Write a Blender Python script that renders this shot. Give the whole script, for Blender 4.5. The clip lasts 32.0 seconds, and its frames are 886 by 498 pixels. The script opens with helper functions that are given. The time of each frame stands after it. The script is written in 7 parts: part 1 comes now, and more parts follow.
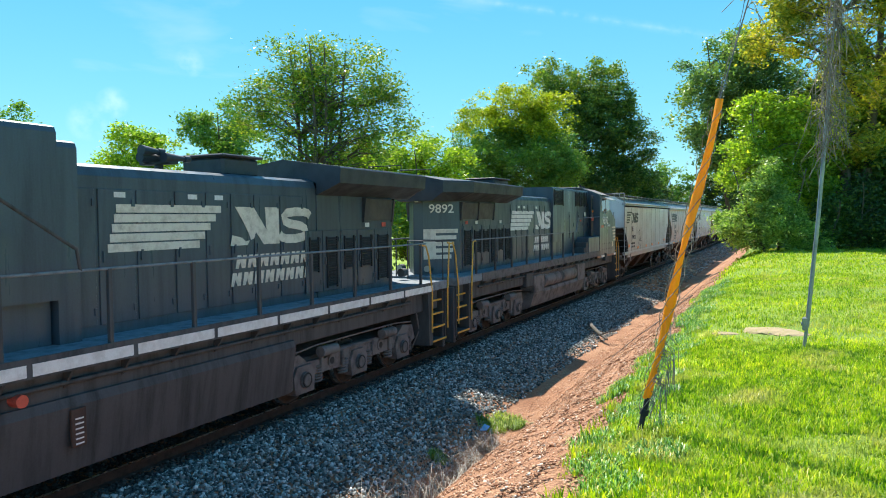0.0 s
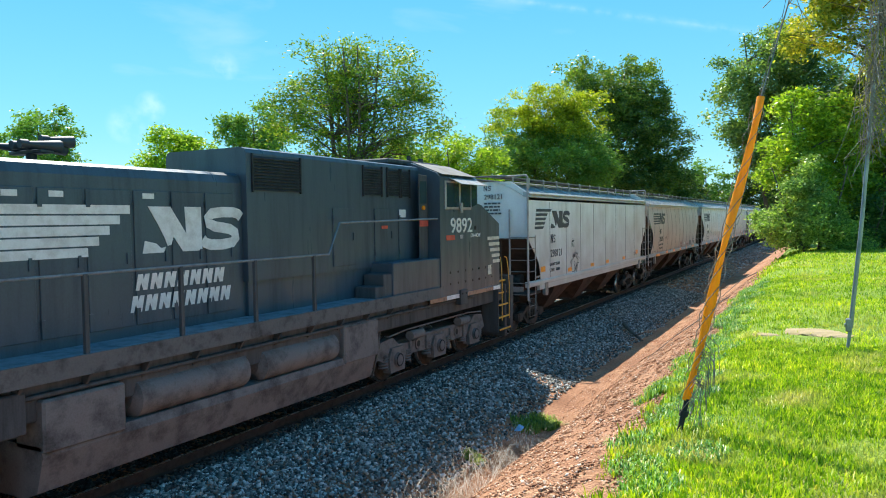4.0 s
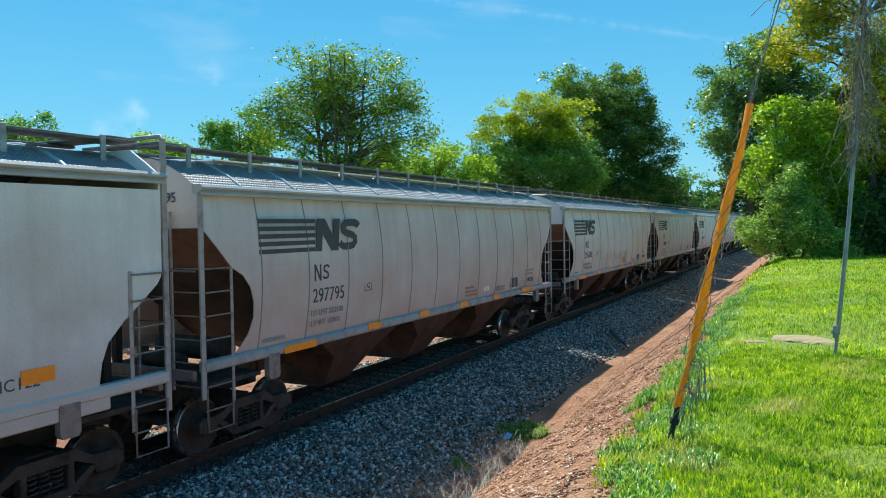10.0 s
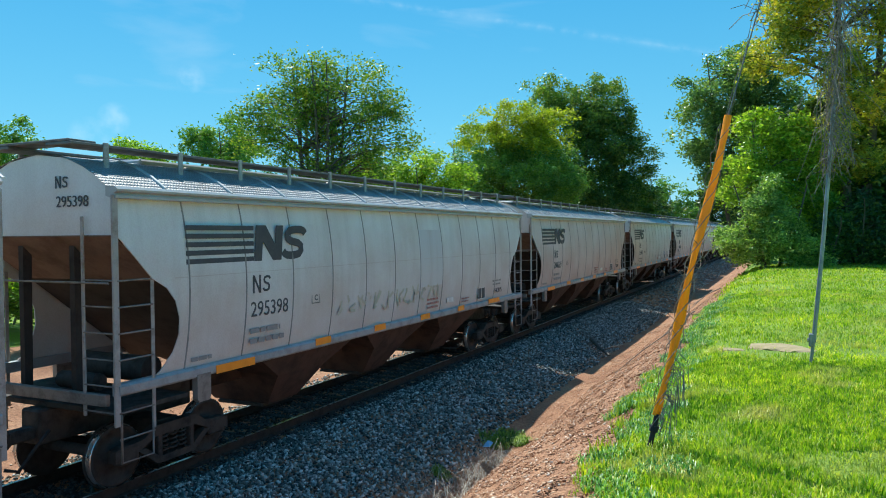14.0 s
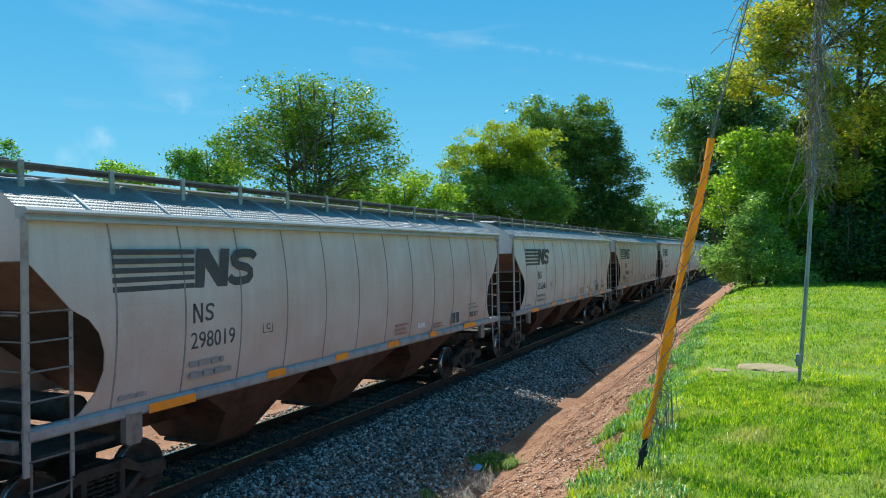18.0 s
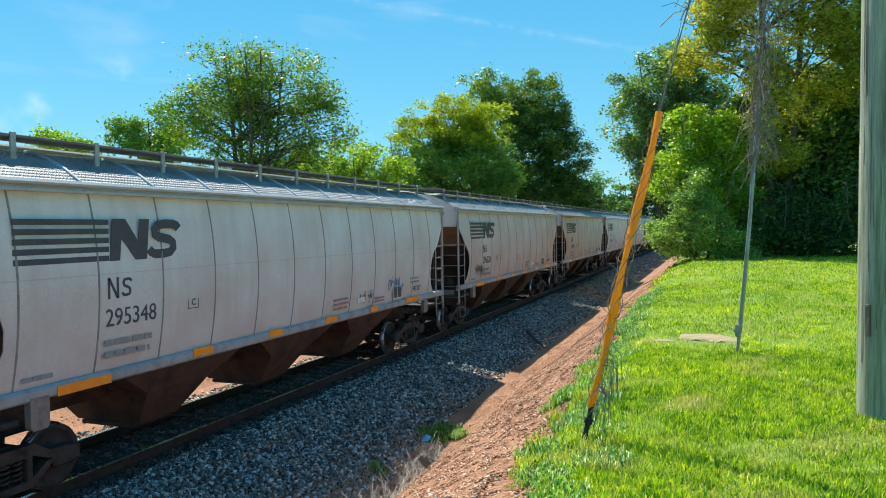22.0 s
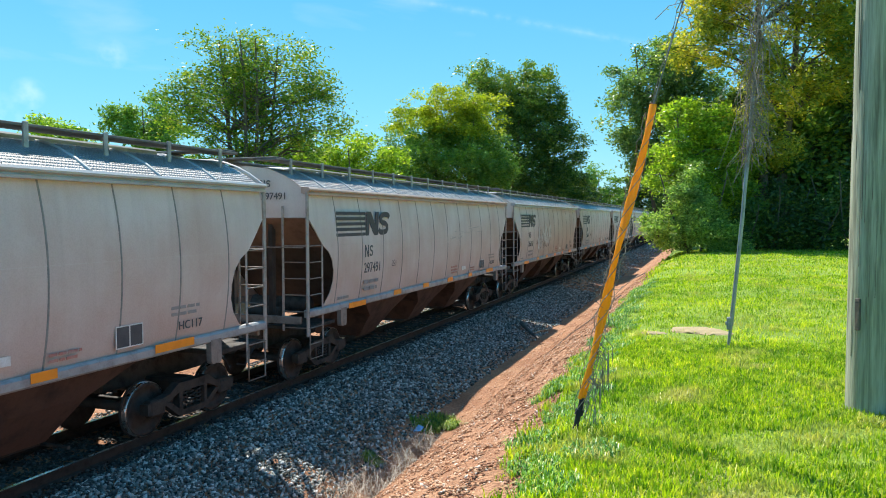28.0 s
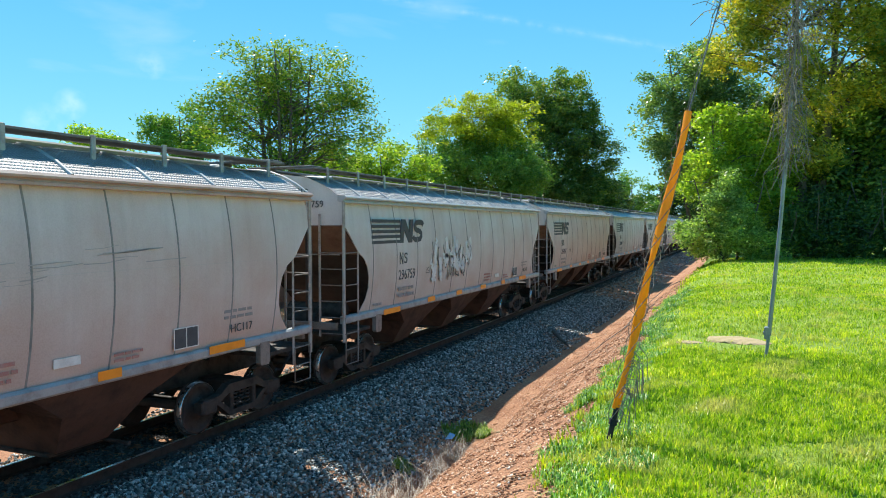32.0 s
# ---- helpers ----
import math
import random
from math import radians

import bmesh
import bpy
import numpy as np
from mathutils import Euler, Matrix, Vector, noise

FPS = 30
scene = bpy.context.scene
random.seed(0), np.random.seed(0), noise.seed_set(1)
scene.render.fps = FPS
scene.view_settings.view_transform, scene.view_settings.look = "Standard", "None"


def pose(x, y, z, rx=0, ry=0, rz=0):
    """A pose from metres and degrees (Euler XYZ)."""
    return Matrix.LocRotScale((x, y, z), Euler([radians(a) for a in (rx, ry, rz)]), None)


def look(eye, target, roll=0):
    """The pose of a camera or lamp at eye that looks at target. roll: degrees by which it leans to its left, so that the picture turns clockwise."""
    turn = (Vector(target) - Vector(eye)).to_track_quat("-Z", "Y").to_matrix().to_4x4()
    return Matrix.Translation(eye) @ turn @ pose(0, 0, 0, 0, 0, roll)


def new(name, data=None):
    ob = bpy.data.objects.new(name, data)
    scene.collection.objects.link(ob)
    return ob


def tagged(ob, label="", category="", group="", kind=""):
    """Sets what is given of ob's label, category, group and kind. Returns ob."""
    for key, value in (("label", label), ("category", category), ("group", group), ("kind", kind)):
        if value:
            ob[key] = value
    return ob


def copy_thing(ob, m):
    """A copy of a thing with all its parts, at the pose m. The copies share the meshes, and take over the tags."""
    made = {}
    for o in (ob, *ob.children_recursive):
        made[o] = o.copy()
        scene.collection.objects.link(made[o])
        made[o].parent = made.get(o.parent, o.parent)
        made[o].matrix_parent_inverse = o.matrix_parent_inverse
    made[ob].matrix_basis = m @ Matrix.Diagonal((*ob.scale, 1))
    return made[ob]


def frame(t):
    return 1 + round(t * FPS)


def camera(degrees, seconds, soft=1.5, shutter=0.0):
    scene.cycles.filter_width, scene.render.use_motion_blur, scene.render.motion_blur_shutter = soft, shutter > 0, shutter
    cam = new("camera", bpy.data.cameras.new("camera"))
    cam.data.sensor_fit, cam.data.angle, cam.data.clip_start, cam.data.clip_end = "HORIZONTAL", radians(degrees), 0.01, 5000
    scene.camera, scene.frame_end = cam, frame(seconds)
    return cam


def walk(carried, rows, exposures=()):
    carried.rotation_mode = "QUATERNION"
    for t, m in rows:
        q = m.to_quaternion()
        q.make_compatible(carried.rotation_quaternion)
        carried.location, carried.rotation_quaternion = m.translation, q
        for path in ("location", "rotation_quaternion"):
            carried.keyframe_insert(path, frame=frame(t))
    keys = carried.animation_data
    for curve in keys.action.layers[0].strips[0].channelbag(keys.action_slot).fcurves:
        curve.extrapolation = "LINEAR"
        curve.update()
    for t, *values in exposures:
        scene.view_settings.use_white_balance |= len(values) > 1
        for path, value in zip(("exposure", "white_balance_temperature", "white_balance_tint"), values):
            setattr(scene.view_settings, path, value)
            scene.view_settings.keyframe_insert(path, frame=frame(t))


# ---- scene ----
cam = camera(63.0, 32.0, soft=1.0)
PATH = [
    (0, (0.055, -0.274, 3.636), (-0.803, 1.53, 3.553), -0.6),
    (0.5, (0.051, -0.277, 3.639), (-0.824, 1.52, 3.556), -0.7),
    (1, (0.049, -0.29, 3.639), (-0.834, 1.502, 3.555), -0.7),
    (1.5, (0.045, -0.291, 3.632), (-0.853, 1.494, 3.549), -0.7),
    (2, (0.036, -0.284, 3.635), (-0.878, 1.493, 3.553), -0.7),
    (2.5, (0.036, -0.278, 3.629), (-0.886, 1.495, 3.548), -0.7),
    (3, (0.034, -0.286, 3.634), (-0.892, 1.485, 3.552), -0.7),
    (3.5, (0.032, -0.299, 3.635), (-0.904, 1.467, 3.553), -0.8),
    (5.5, (0.025, -0.327, 3.644), (-0.914, 1.437, 3.563), -0.8),
    (6, (0.026, -0.324, 3.644), (-0.913, 1.44, 3.563), -0.8),
    (6.5, (0.028, -0.32, 3.645), (-0.912, 1.443, 3.562), -0.8),
    (7, (0.011, -0.318, 3.633), (-0.928, 1.446, 3.551), -0.7),
    (7.5, (0.01, -0.324, 3.635), (-0.929, 1.439, 3.554), -0.8),
    (8, (0.011, -0.294, 3.638), (-0.924, 1.471, 3.557), -0.9),
    (8.5, (0.005, -0.298, 3.64), (-0.911, 1.477, 3.558), -0.8),
    (9, (0.015, -0.291, 3.637), (-0.891, 1.49, 3.556), -0.8),
    (9.5, (0.003, -0.288, 3.635), (-0.904, 1.493, 3.563), -0.8),
    (10, (-0.012, -0.283, 3.636), (-0.917, 1.5, 3.574), -0.8),
    (10.5, (-0.003, -0.29, 3.634), (-0.908, 1.492, 3.578), -0.7),
    (11, (-0.001, -0.288, 3.637), (-0.905, 1.496, 3.6), -0.7),
    (11.5, (0.004, -0.312, 3.64), (-0.902, 1.47, 3.614), -0.7),
    (12, (0.006, -0.312, 3.641), (-0.9, 1.471, 3.618), -0.7),
    (12.5, (0.005, -0.311, 3.633), (-0.89, 1.478, 3.603), -0.6),
    (13, (-0.007, -0.311, 3.637), (-0.88, 1.488, 3.596), -0.6),
    (13.5, (-0.005, -0.303, 3.637), (-0.867, 1.501, 3.595), -0.5),
    (14, (-0.011, -0.303, 3.637), (-0.869, 1.503, 3.596), -0.5),
    (14.5, (-0.002, -0.296, 3.638), (-0.862, 1.509, 3.597), -0.6),
    (16.5, (0.01, -0.304, 3.663), (-0.85, 1.502, 3.632), -0.7),
    (17, (-0.006, -0.294, 3.66), (-0.865, 1.512, 3.644), -0.7),
    (17.5, (-0.019, -0.303, 3.67), (-0.879, 1.503, 3.675), -0.8),
    (18, (-0.002, -0.274, 3.667), (-0.831, 1.546, 3.682), -0.9),
    (18.5, (0.006, -0.268, 3.665), (-0.79, 1.567, 3.679), -1.0),
    (19, (0.008, -0.253, 3.662), (-0.759, 1.594, 3.677), -0.9),
    (19.5, (0.011, -0.244, 3.662), (-0.733, 1.612, 3.671), -1.0),
    (20, (0.007, -0.242, 3.651), (-0.717, 1.623, 3.643), -0.7),
    (20.5, (-0.009, -0.233, 3.652), (-0.717, 1.637, 3.628), -0.5),
    (21, (-0.026, -0.231, 3.641), (-0.727, 1.641, 3.607), -0.5),
    (21.5, (-0.033, -0.243, 3.644), (-0.731, 1.631, 3.591), -0.5),
    (22, (-0.019, -0.233, 3.645), (-0.72, 1.639, 3.585), -0.6),
    (22.5, (-0.017, -0.231, 3.638), (-0.716, 1.642, 3.577), -0.5),
    (23, (-0.007, -0.237, 3.639), (-0.706, 1.636, 3.57), -0.6),
    (23.5, (0.005, -0.228, 3.629), (-0.684, 1.648, 3.546), -0.2),
    (24, (0.01, -0.223, 3.628), (-0.678, 1.653, 3.542), -0.0),
    (24.5, (0.0, -0.226, 3.627), (-0.686, 1.65, 3.541), -0.0),
    (25, (-0.012, -0.213, 3.627), (-0.698, 1.664, 3.541), 0.0),
    (25.5, (0.002, -0.223, 3.637), (-0.685, 1.653, 3.55), -0.0),
    (27.5, (-0.002, -0.222, 3.644), (-0.689, 1.654, 3.558), -0.1),
    (28, (-0.004, -0.235, 3.645), (-0.691, 1.641, 3.56), -0.1),
    (28.5, (-0.002, -0.224, 3.637), (-0.688, 1.652, 3.553), -0.0),
    (29, (-0.01, -0.22, 3.641), (-0.696, 1.656, 3.557), -0.1),
    (29.5, (-0.015, -0.232, 3.644), (-0.707, 1.643, 3.561), -0.1),
    (30, (-0.021, -0.26, 3.658), (-0.745, 1.603, 3.586), -0.1),
    (30.5, (-0.018, -0.263, 3.651), (-0.768, 1.59, 3.587), -0.0),
    (31, (-0.013, -0.265, 3.649), (-0.779, 1.581, 3.584), -0.1),
    (31.5, (-0.011, -0.25, 3.648), (-0.778, 1.596, 3.584), -0.1),
    (32, (-0.012, -0.248, 3.647), (-0.78, 1.598, 3.583), -0.1),
]
LIGHT = [(0, 0.98, 6450, 9), (3, 0.98, 6450, 9), (6, 0.86, 6350, 8), (8, 0.72, 6250, 7), (9, 0.62, 6150, 6), (11, 0.47, 5950, 3), (12, 0.39, 5930, 3), (13, 0.47, 5910, 2), (14, 0.54, 5900, 2), (17, 0.45, 5900, 2), (20, 0.42, 5900, 2),
         (21, 0.52, 6050, 4), (22, 0.70, 6300, 7), (23, 0.84, 6450, 8), (25, 0.88, 6450, 9), (29, 0.88, 6450, 9), (32, 0.84, 6400, 8)]
walk(cam, [(t, look(eye, target, roll)) for t, eye, target, roll in PATH], LIGHT)

# ---- world, sun, exposure ----
SUN_DIR = Vector((-0.72, 0.68, 1.30)).normalized()
SUN_EL = math.asin(SUN_DIR.z)
SUN_AZ = math.atan2(SUN_DIR.x, SUN_DIR.y)
scene.view_settings.exposure = 0.85


def ramp(nt, fac, stops):
    r = nt.nodes.new("ShaderNodeValToRGB")
    e = r.color_ramp.elements
    while len(e) < len(stops):
        e.new(0.5)
    for el, (p, c) in zip(e, stops):
        el.position, el.color = p, (*c, 1)
    nt.links.new(fac, r.inputs[0])
    return r.outputs[0]


def mixc(nt, fac, a, b, mode="MIX"):
    m = nt.nodes.new("ShaderNodeMix")
    m.data_type, m.blend_type = "RGBA", mode
    for sock, v in ((m.inputs[0], fac), (m.inputs[6], a), (m.inputs[7], b)):
        if isinstance(v, (int, float)):
            sock.default_value = v
        elif isinstance(v, tuple):
            sock.default_value = (*v, 1)
        else:
            nt.links.new(v, sock)
    return m.outputs[2]


# directions of the small clouds, and the plane of the vapour trail
CLOUDS = [((-0.7543, 0.6396, 0.1481), 0.00022, 0.30), ((-0.7753, 0.6193, 0.1242), 0.0003, 0.22), ((-0.6861, 0.6992, 0.2009), 0.0002, 0.25)]
TRAIL = (-0.2615, 0.1957, -0.9451)


def make_world():
    w = bpy.data.worlds.new("sky")
    scene.world = w
    w.use_nodes = True
    nt = w.node_tree
    bg = nt.nodes["Background"]
    sky = nt.nodes.new("ShaderNodeTexSky")
    sky.sky_type = "NISHITA"
    sky.sun_disc = False
    sky.sun_elevation = SUN_EL
    sky.sun_rotation = SUN_AZ
    sky.air_density, sky.dust_density, sky.ozone_density = 1.0, 0.0, 3.0
    hsv = nt.nodes.new("ShaderNodeHueSaturation")
    hsv.inputs["Hue"].default_value = 0.478
    hsv.inputs["Saturation"].default_value = 1.18
    nt.links.new(sky.outputs[0], hsv.inputs["Color"])
    # thin high cloud: a few faint wisps
    tc = nt.nodes.new("ShaderNodeTexCoord")
    mp = nt.nodes.new("ShaderNodeMapping")
    mp.inputs["Rotation"].default_value = (0.1, 0.2, 0.5)
    mp.inputs["Scale"].default_value = (2.0, 3.2, 9.0)
    n1 = nt.nodes.new("ShaderNodeTexNoise")
    n1.inputs["Scale"].default_value = 1.3
    n1.inputs["Detail"].default_value = 7
    n1.inputs["Distortion"].default_value = 0.6
    rp = nt.nodes.new("ShaderNodeValToRGB")
    rp.color_ramp.elements[0].position = 0.60
    rp.color_ramp.elements[1].position = 0.85
    rp.color_ramp.elements[1].color = (0.35, 0.35, 0.35, 1)
    mx = nt.nodes.new("ShaderNodeMix")
    mx.data_type = "RGBA"
    mx.inputs[7].default_value = (6.6, 8.0, 9.2, 1)
    nt.links.new(tc.outputs["Generated"], mp.inputs[0])
    nt.links.new(mp.outputs[0], n1.inputs["Vector"])
    nt.links.new(n1.outputs["Fac"], rp.inputs[0])
    nt.links.new(rp.outputs[0], mx.inputs[0])
    blue = nt.nodes.new("ShaderNodeMix")
    blue.data_type = "RGBA"
    blue.inputs[0].default_value = 0.70
    sep = nt.nodes.new("ShaderNodeSeparateXYZ")
    nt.links.new(tc.outputs["Generated"], sep.inputs[0])
    grad = ramp(nt, sep.outputs["Z"], [(0.0, (2.8, 6.8, 8.4)), (0.12, (1.8, 5.9, 8.5)), (0.35, (0.8, 4.4, 8.1)), (0.9, (0.4, 2.6, 6.4))])
    nt.links.new(hsv.outputs[0], blue.inputs[6])
    nt.links.new(grad, blue.inputs[7])
    nt.links.new(blue.outputs[2], mx.inputs[6])
    # a fading vapour trail and a few small puffs
    puffs = nt.nodes.new("ShaderNodeTexNoise")
    puffs.inputs["Scale"].default_value, puffs.inputs["Detail"].default_value = 60, 5
    nt.links.new(tc.outputs["Generated"], puffs.inputs["Vector"])
    soft = ramp(nt, puffs.outputs["Fac"], [(0.35, (0, 0, 0)), (0.75, (1, 1, 1))])
    col = mx.outputs[2]
    for vec, width, strength in CLOUDS:
        dot = nt.nodes.new("ShaderNodeVectorMath")
        dot.operation = "DOT_PRODUCT"
        dot.inputs[1].default_value = vec
        nt.links.new(tc.outputs["Generated"], dot.inputs[0])
        gap = nt.nodes.new("ShaderNodeMath")
        gap.operation = "SUBTRACT"
        gap.inputs[1].default_value = 1.0
        nt.links.new(dot.outputs["Value"], gap.inputs[0])
        amp = nt.nodes.new("ShaderNodeMath")
        amp.operation = "MULTIPLY_ADD"
        amp.inputs[1].default_value, amp.inputs[2].default_value = 1 / width, 1.0
        amp.use_clamp = True
        nt.links.new(gap.outputs[0], amp.inputs[0])
        f = mixc(nt, 1.0, amp.outputs[0], soft, "MULTIPLY")
        f = mixc(nt, 1.0, f, (strength,) * 3, "MULTIPLY")
        col = mixc(nt, f, col, (9.5, 10.5, 11.0))
    band = nt.nodes.new("ShaderNodeVectorMath")
    band.operation = "DOT_PRODUCT"
    band.inputs[1].default_value = TRAIL
    nt.links.new(tc.outputs["Generated"], band.inputs[0])
    ab = nt.nodes.new("ShaderNodeMath")
    ab.operation = "ABSOLUTE"
    nt.links.new(band.outputs["Value"], ab.inputs[0])
    line = ramp(nt, ab.outputs[0], [(0.0, (0.16, 0.16, 0.16)), (0.0055, (0, 0, 0))])
    col = mixc(nt, mixc(nt, 1.0, line, soft, "MULTIPLY"), col, (8.5, 9.8, 10.5))
    nt.links.new(col, bg.inputs["Color"])
    bg.inputs["Strength"].default_value = 0.072


make_world()
sun = new("sun", bpy.data.lights.new("sun", "SUN"))
sun.data.energy = 4.6
sun.data.angle = radians(0.53)
sun.data.color = (1.0, 0.95, 0.86)
sun.matrix_basis = look(SUN_DIR * 60, (0, 0, 0))


# ---- materials ----
MATS = {}


def tex(nt, kind, vec, **kw):
    n = nt.nodes.new(kind)
    for k, v in kw.items():
        n.inputs[k].default_value = v
    nt.links.new(vec, n.inputs["Vector"])
    return n


def base_mat(name, rough=0.7, metal=0.0):
    m = bpy.data.materials.new(name)
    m.use_nodes = True
    nt = m.node_tree
    b = nt.nodes["Principled BSDF"]
    b.inputs["Roughness"].default_value = rough
    b.inputs["Metallic"].default_value = metal
    tc = nt.nodes.new("ShaderNodeTexCoord")
    MATS[name] = m
    return m, nt, b, tc.outputs["Object"]


def bump(nt, b, h, strength=0.3, dist=0.02):
    n = nt.nodes.new("ShaderNodeBump")
    n.inputs["Strength"].default_value, n.inputs["Distance"].default_value = strength, dist
    nt.links.new(h, n.inputs["Height"])
    nt.links.new(n.outputs[0], b.inputs["Normal"])


def stained(name, c, dark=None, scale=3.0, fine=60.0, amount=0.6, rough=0.6, metal=0.0, bmp=0.1, streak=False, rnd=0.0):
    """Paint or metal with stains at two scales."""
    m, nt, b, vec = base_mat(name, rough, metal)
    dark = dark or tuple(x * 0.55 for x in c)
    v = vec
    if streak:
        mp = nt.nodes.new("ShaderNodeMapping")
        mp.inputs["Scale"].default_value = (1, 2.2, 0.22)
        nt.links.new(vec, mp.inputs[0])
        v = mp.outputs[0]
    n1 = tex(nt, "ShaderNodeTexNoise", v, Scale=scale, Detail=6, Roughness=0.65)
    n2 = tex(nt, "ShaderNodeTexNoise", vec, Scale=fine, Detail=3)
    col = ramp(nt, n1.outputs["Fac"], [(0.32, dark), (0.32 + 0.4 * (1.05 - amount), c)])
    col = mixc(nt, 0.25, col, ramp(nt, n2.outputs["Fac"], [(0.3, dark), (0.65, c)]))
    if rnd:
        oi = nt.nodes.new("ShaderNodeObjectInfo")
        col = mixc(nt, 1.0, col, ramp(nt, oi.outputs["Random"], [(0, (1 - rnd,) * 3), (1, (1, 1, 1))]), "MULTIPLY")
    nt.links.new(col, b.inputs["Base Color"])
    rr = ramp(nt, n1.outputs["Fac"], [(0.3, (min(1, rough + 0.2),) * 3), (0.7, (max(0.05, rough - 0.1),) * 3)])
    nt.links.new(rr, b.inputs["Roughness"])
    bump(nt, b, n2.outputs["Fac"], bmp, 0.01)
    return m


def island_mat(name, stops, rough=0.85, fine=25.0, bmp=0.3):
    """Loose pieces in one mesh, each with its own tone."""
    m, nt, b, vec = base_mat(name, rough)
    g = nt.nodes.new("ShaderNodeNewGeometry")
    col = ramp(nt, g.outputs["Random Per Island"], stops)
    n = tex(nt, "ShaderNodeTexNoise", vec, Scale=fine, Detail=4)
    col = mixc(nt, 0.5, col, ramp(nt, n.outputs["Fac"], [(0.3, (0.5, 0.5, 0.5)), (0.7, (1, 1, 1))]), "MULTIPLY")
    nt.links.new(col, b.inputs["Base Color"])
    bump(nt, b, n.outputs["Fac"], bmp, 0.02)
    return m


def leaf_mat(name, stops, trans=0.45, gloss=0.25, turf=False):
    m = bpy.data.materials.new(name)
    m.use_nodes = True
    nt = m.node_tree
    b = nt.nodes["Principled BSDF"]
    out = nt.nodes["Material Output"]
    g = nt.nodes.new("ShaderNodeNewGeometry")
    tc = nt.nodes.new("ShaderNodeTexCoord")
    col = ramp(nt, g.outputs["Random Per Island"], stops)
    n = tex(nt, "ShaderNodeTexNoise", tc.outputs["Object"], Scale=0.45, Detail=3)
    col = mixc(nt, 1.0, col, ramp(nt, n.outputs["Fac"], [(0.3, (0.6, 0.72, 0.8)), (0.7, (1.2, 1.1, 0.75))]), "MULTIPLY")
    if turf:
        # lush and bleached patches of the lawn
        p1 = tex(nt, "ShaderNodeTexNoise", tc.outputs["Object"], Scale=1.1, Detail=4, Roughness=0.6)
        p2 = tex(nt, "ShaderNodeTexNoise", tc.outputs["Object"], Scale=6.5, Detail=4, Roughness=0.65)
        col = mixc(nt, 1.0, col, ramp(nt, p2.outputs["Fac"], [(0.36, (0.34, 0.52, 0.45)), (0.50, (0.92, 0.94, 0.85)), (0.66, (1.16, 1.10, 0.95))]), "MULTIPLY")
        col = mixc(nt, ramp(nt, p1.outputs["Fac"], [(0.52, (0, 0, 0)), (0.68, (0.75, 0.75, 0.75))]), col, (0.60, 0.50, 0.20))
    nt.links.new(col, b.inputs["Base Color"])
    b.inputs["Roughness"].default_value = 0.38
    b.inputs["Specular IOR Level"].default_value = gloss
    tr = nt.nodes.new("ShaderNodeBsdfTranslucent")
    tcol = mixc(nt, 1.0, col, (1.25, 1.35, 0.55), "MULTIPLY")
    nt.links.new(tcol, tr.inputs["Color"])
    ms = nt.nodes.new("ShaderNodeMixShader")
    ms.inputs[0].default_value = trans
    nt.links.new(b.outputs[0], ms.inputs[1])
    nt.links.new(tr.outputs[0], ms.inputs[2])
    nt.links.new(ms.outputs[0], out.inputs["Surface"])
    MATS[name] = m
    return m


def ground_mat():
    """Lawn soil, red clay, ballast bed and forest floor, by place."""
    m, nt, b, vec = base_mat("earth", 0.95)
    n1 = tex(nt, "ShaderNodeTexNoise", vec, Scale=0.6, Detail=8, Roughness=0.6)
    n2 = tex(nt, "ShaderNodeTexNoise", vec, Scale=16.0, Detail=7, Roughness=0.75)
    n3 = tex(nt, "ShaderNodeTexVoronoi", vec, Scale=38.0)
    clay = ramp(nt, n1.outputs["Fac"], [(0.3, (0.30, 0.135, 0.066)), (0.5, (0.43, 0.215, 0.112)), (0.72, (0.52, 0.30, 0.17))])
    clay = mixc(nt, 0.85, clay, ramp(nt, n2.outputs["Fac"], [(0.36, (0.42, 0.36, 0.32)), (0.50, (0.86, 0.84, 0.82)), (0.64, (1.12, 1.12, 1.12))]), "MULTIPLY")
    n4 = tex(nt, "ShaderNodeTexVoronoi", vec, Scale=55.0)
    clay = mixc(nt, 0.5, clay, ramp(nt, n4.outputs["Color"], [(0.2, (0.62, 0.58, 0.55)), (0.8, (1.12, 1.1, 1.08))]), "MULTIPLY")
    nt.links.new(clay, b.inputs["Base Color"])
    h = mixc(nt, 0.5, n2.outputs["Fac"], n3.outputs["Distance"])
    bump(nt, b, h, 0.9, 0.035)
    return m


def lawn_mat():
    m, nt, b, vec = base_mat("lawn_soil", 0.95)
    n1 = tex(nt, "ShaderNodeTexNoise", vec, Scale=0.35, Detail=6, Roughness=0.6)
    n2 = tex(nt, "ShaderNodeTexNoise", vec, Scale=30.0, Detail=5, Roughness=0.7)
    col = ramp(nt, n1.outputs["Fac"], [(0.3, (0.20, 0.31, 0.03)), (0.6, (0.32, 0.43, 0.045)), (0.8, (0.46, 0.40, 0.15))])
    col = mixc(nt, 0.6, col, ramp(nt, n2.outputs["Fac"], [(0.3, (0.35, 0.4, 0.3)), (0.65, (1.1, 1.1, 1.0))]), "MULTIPLY")
    nt.links.new(col, b.inputs["Base Color"])
    bump(nt, b, n2.outputs["Fac"], 0.9, 0.05)
    return m


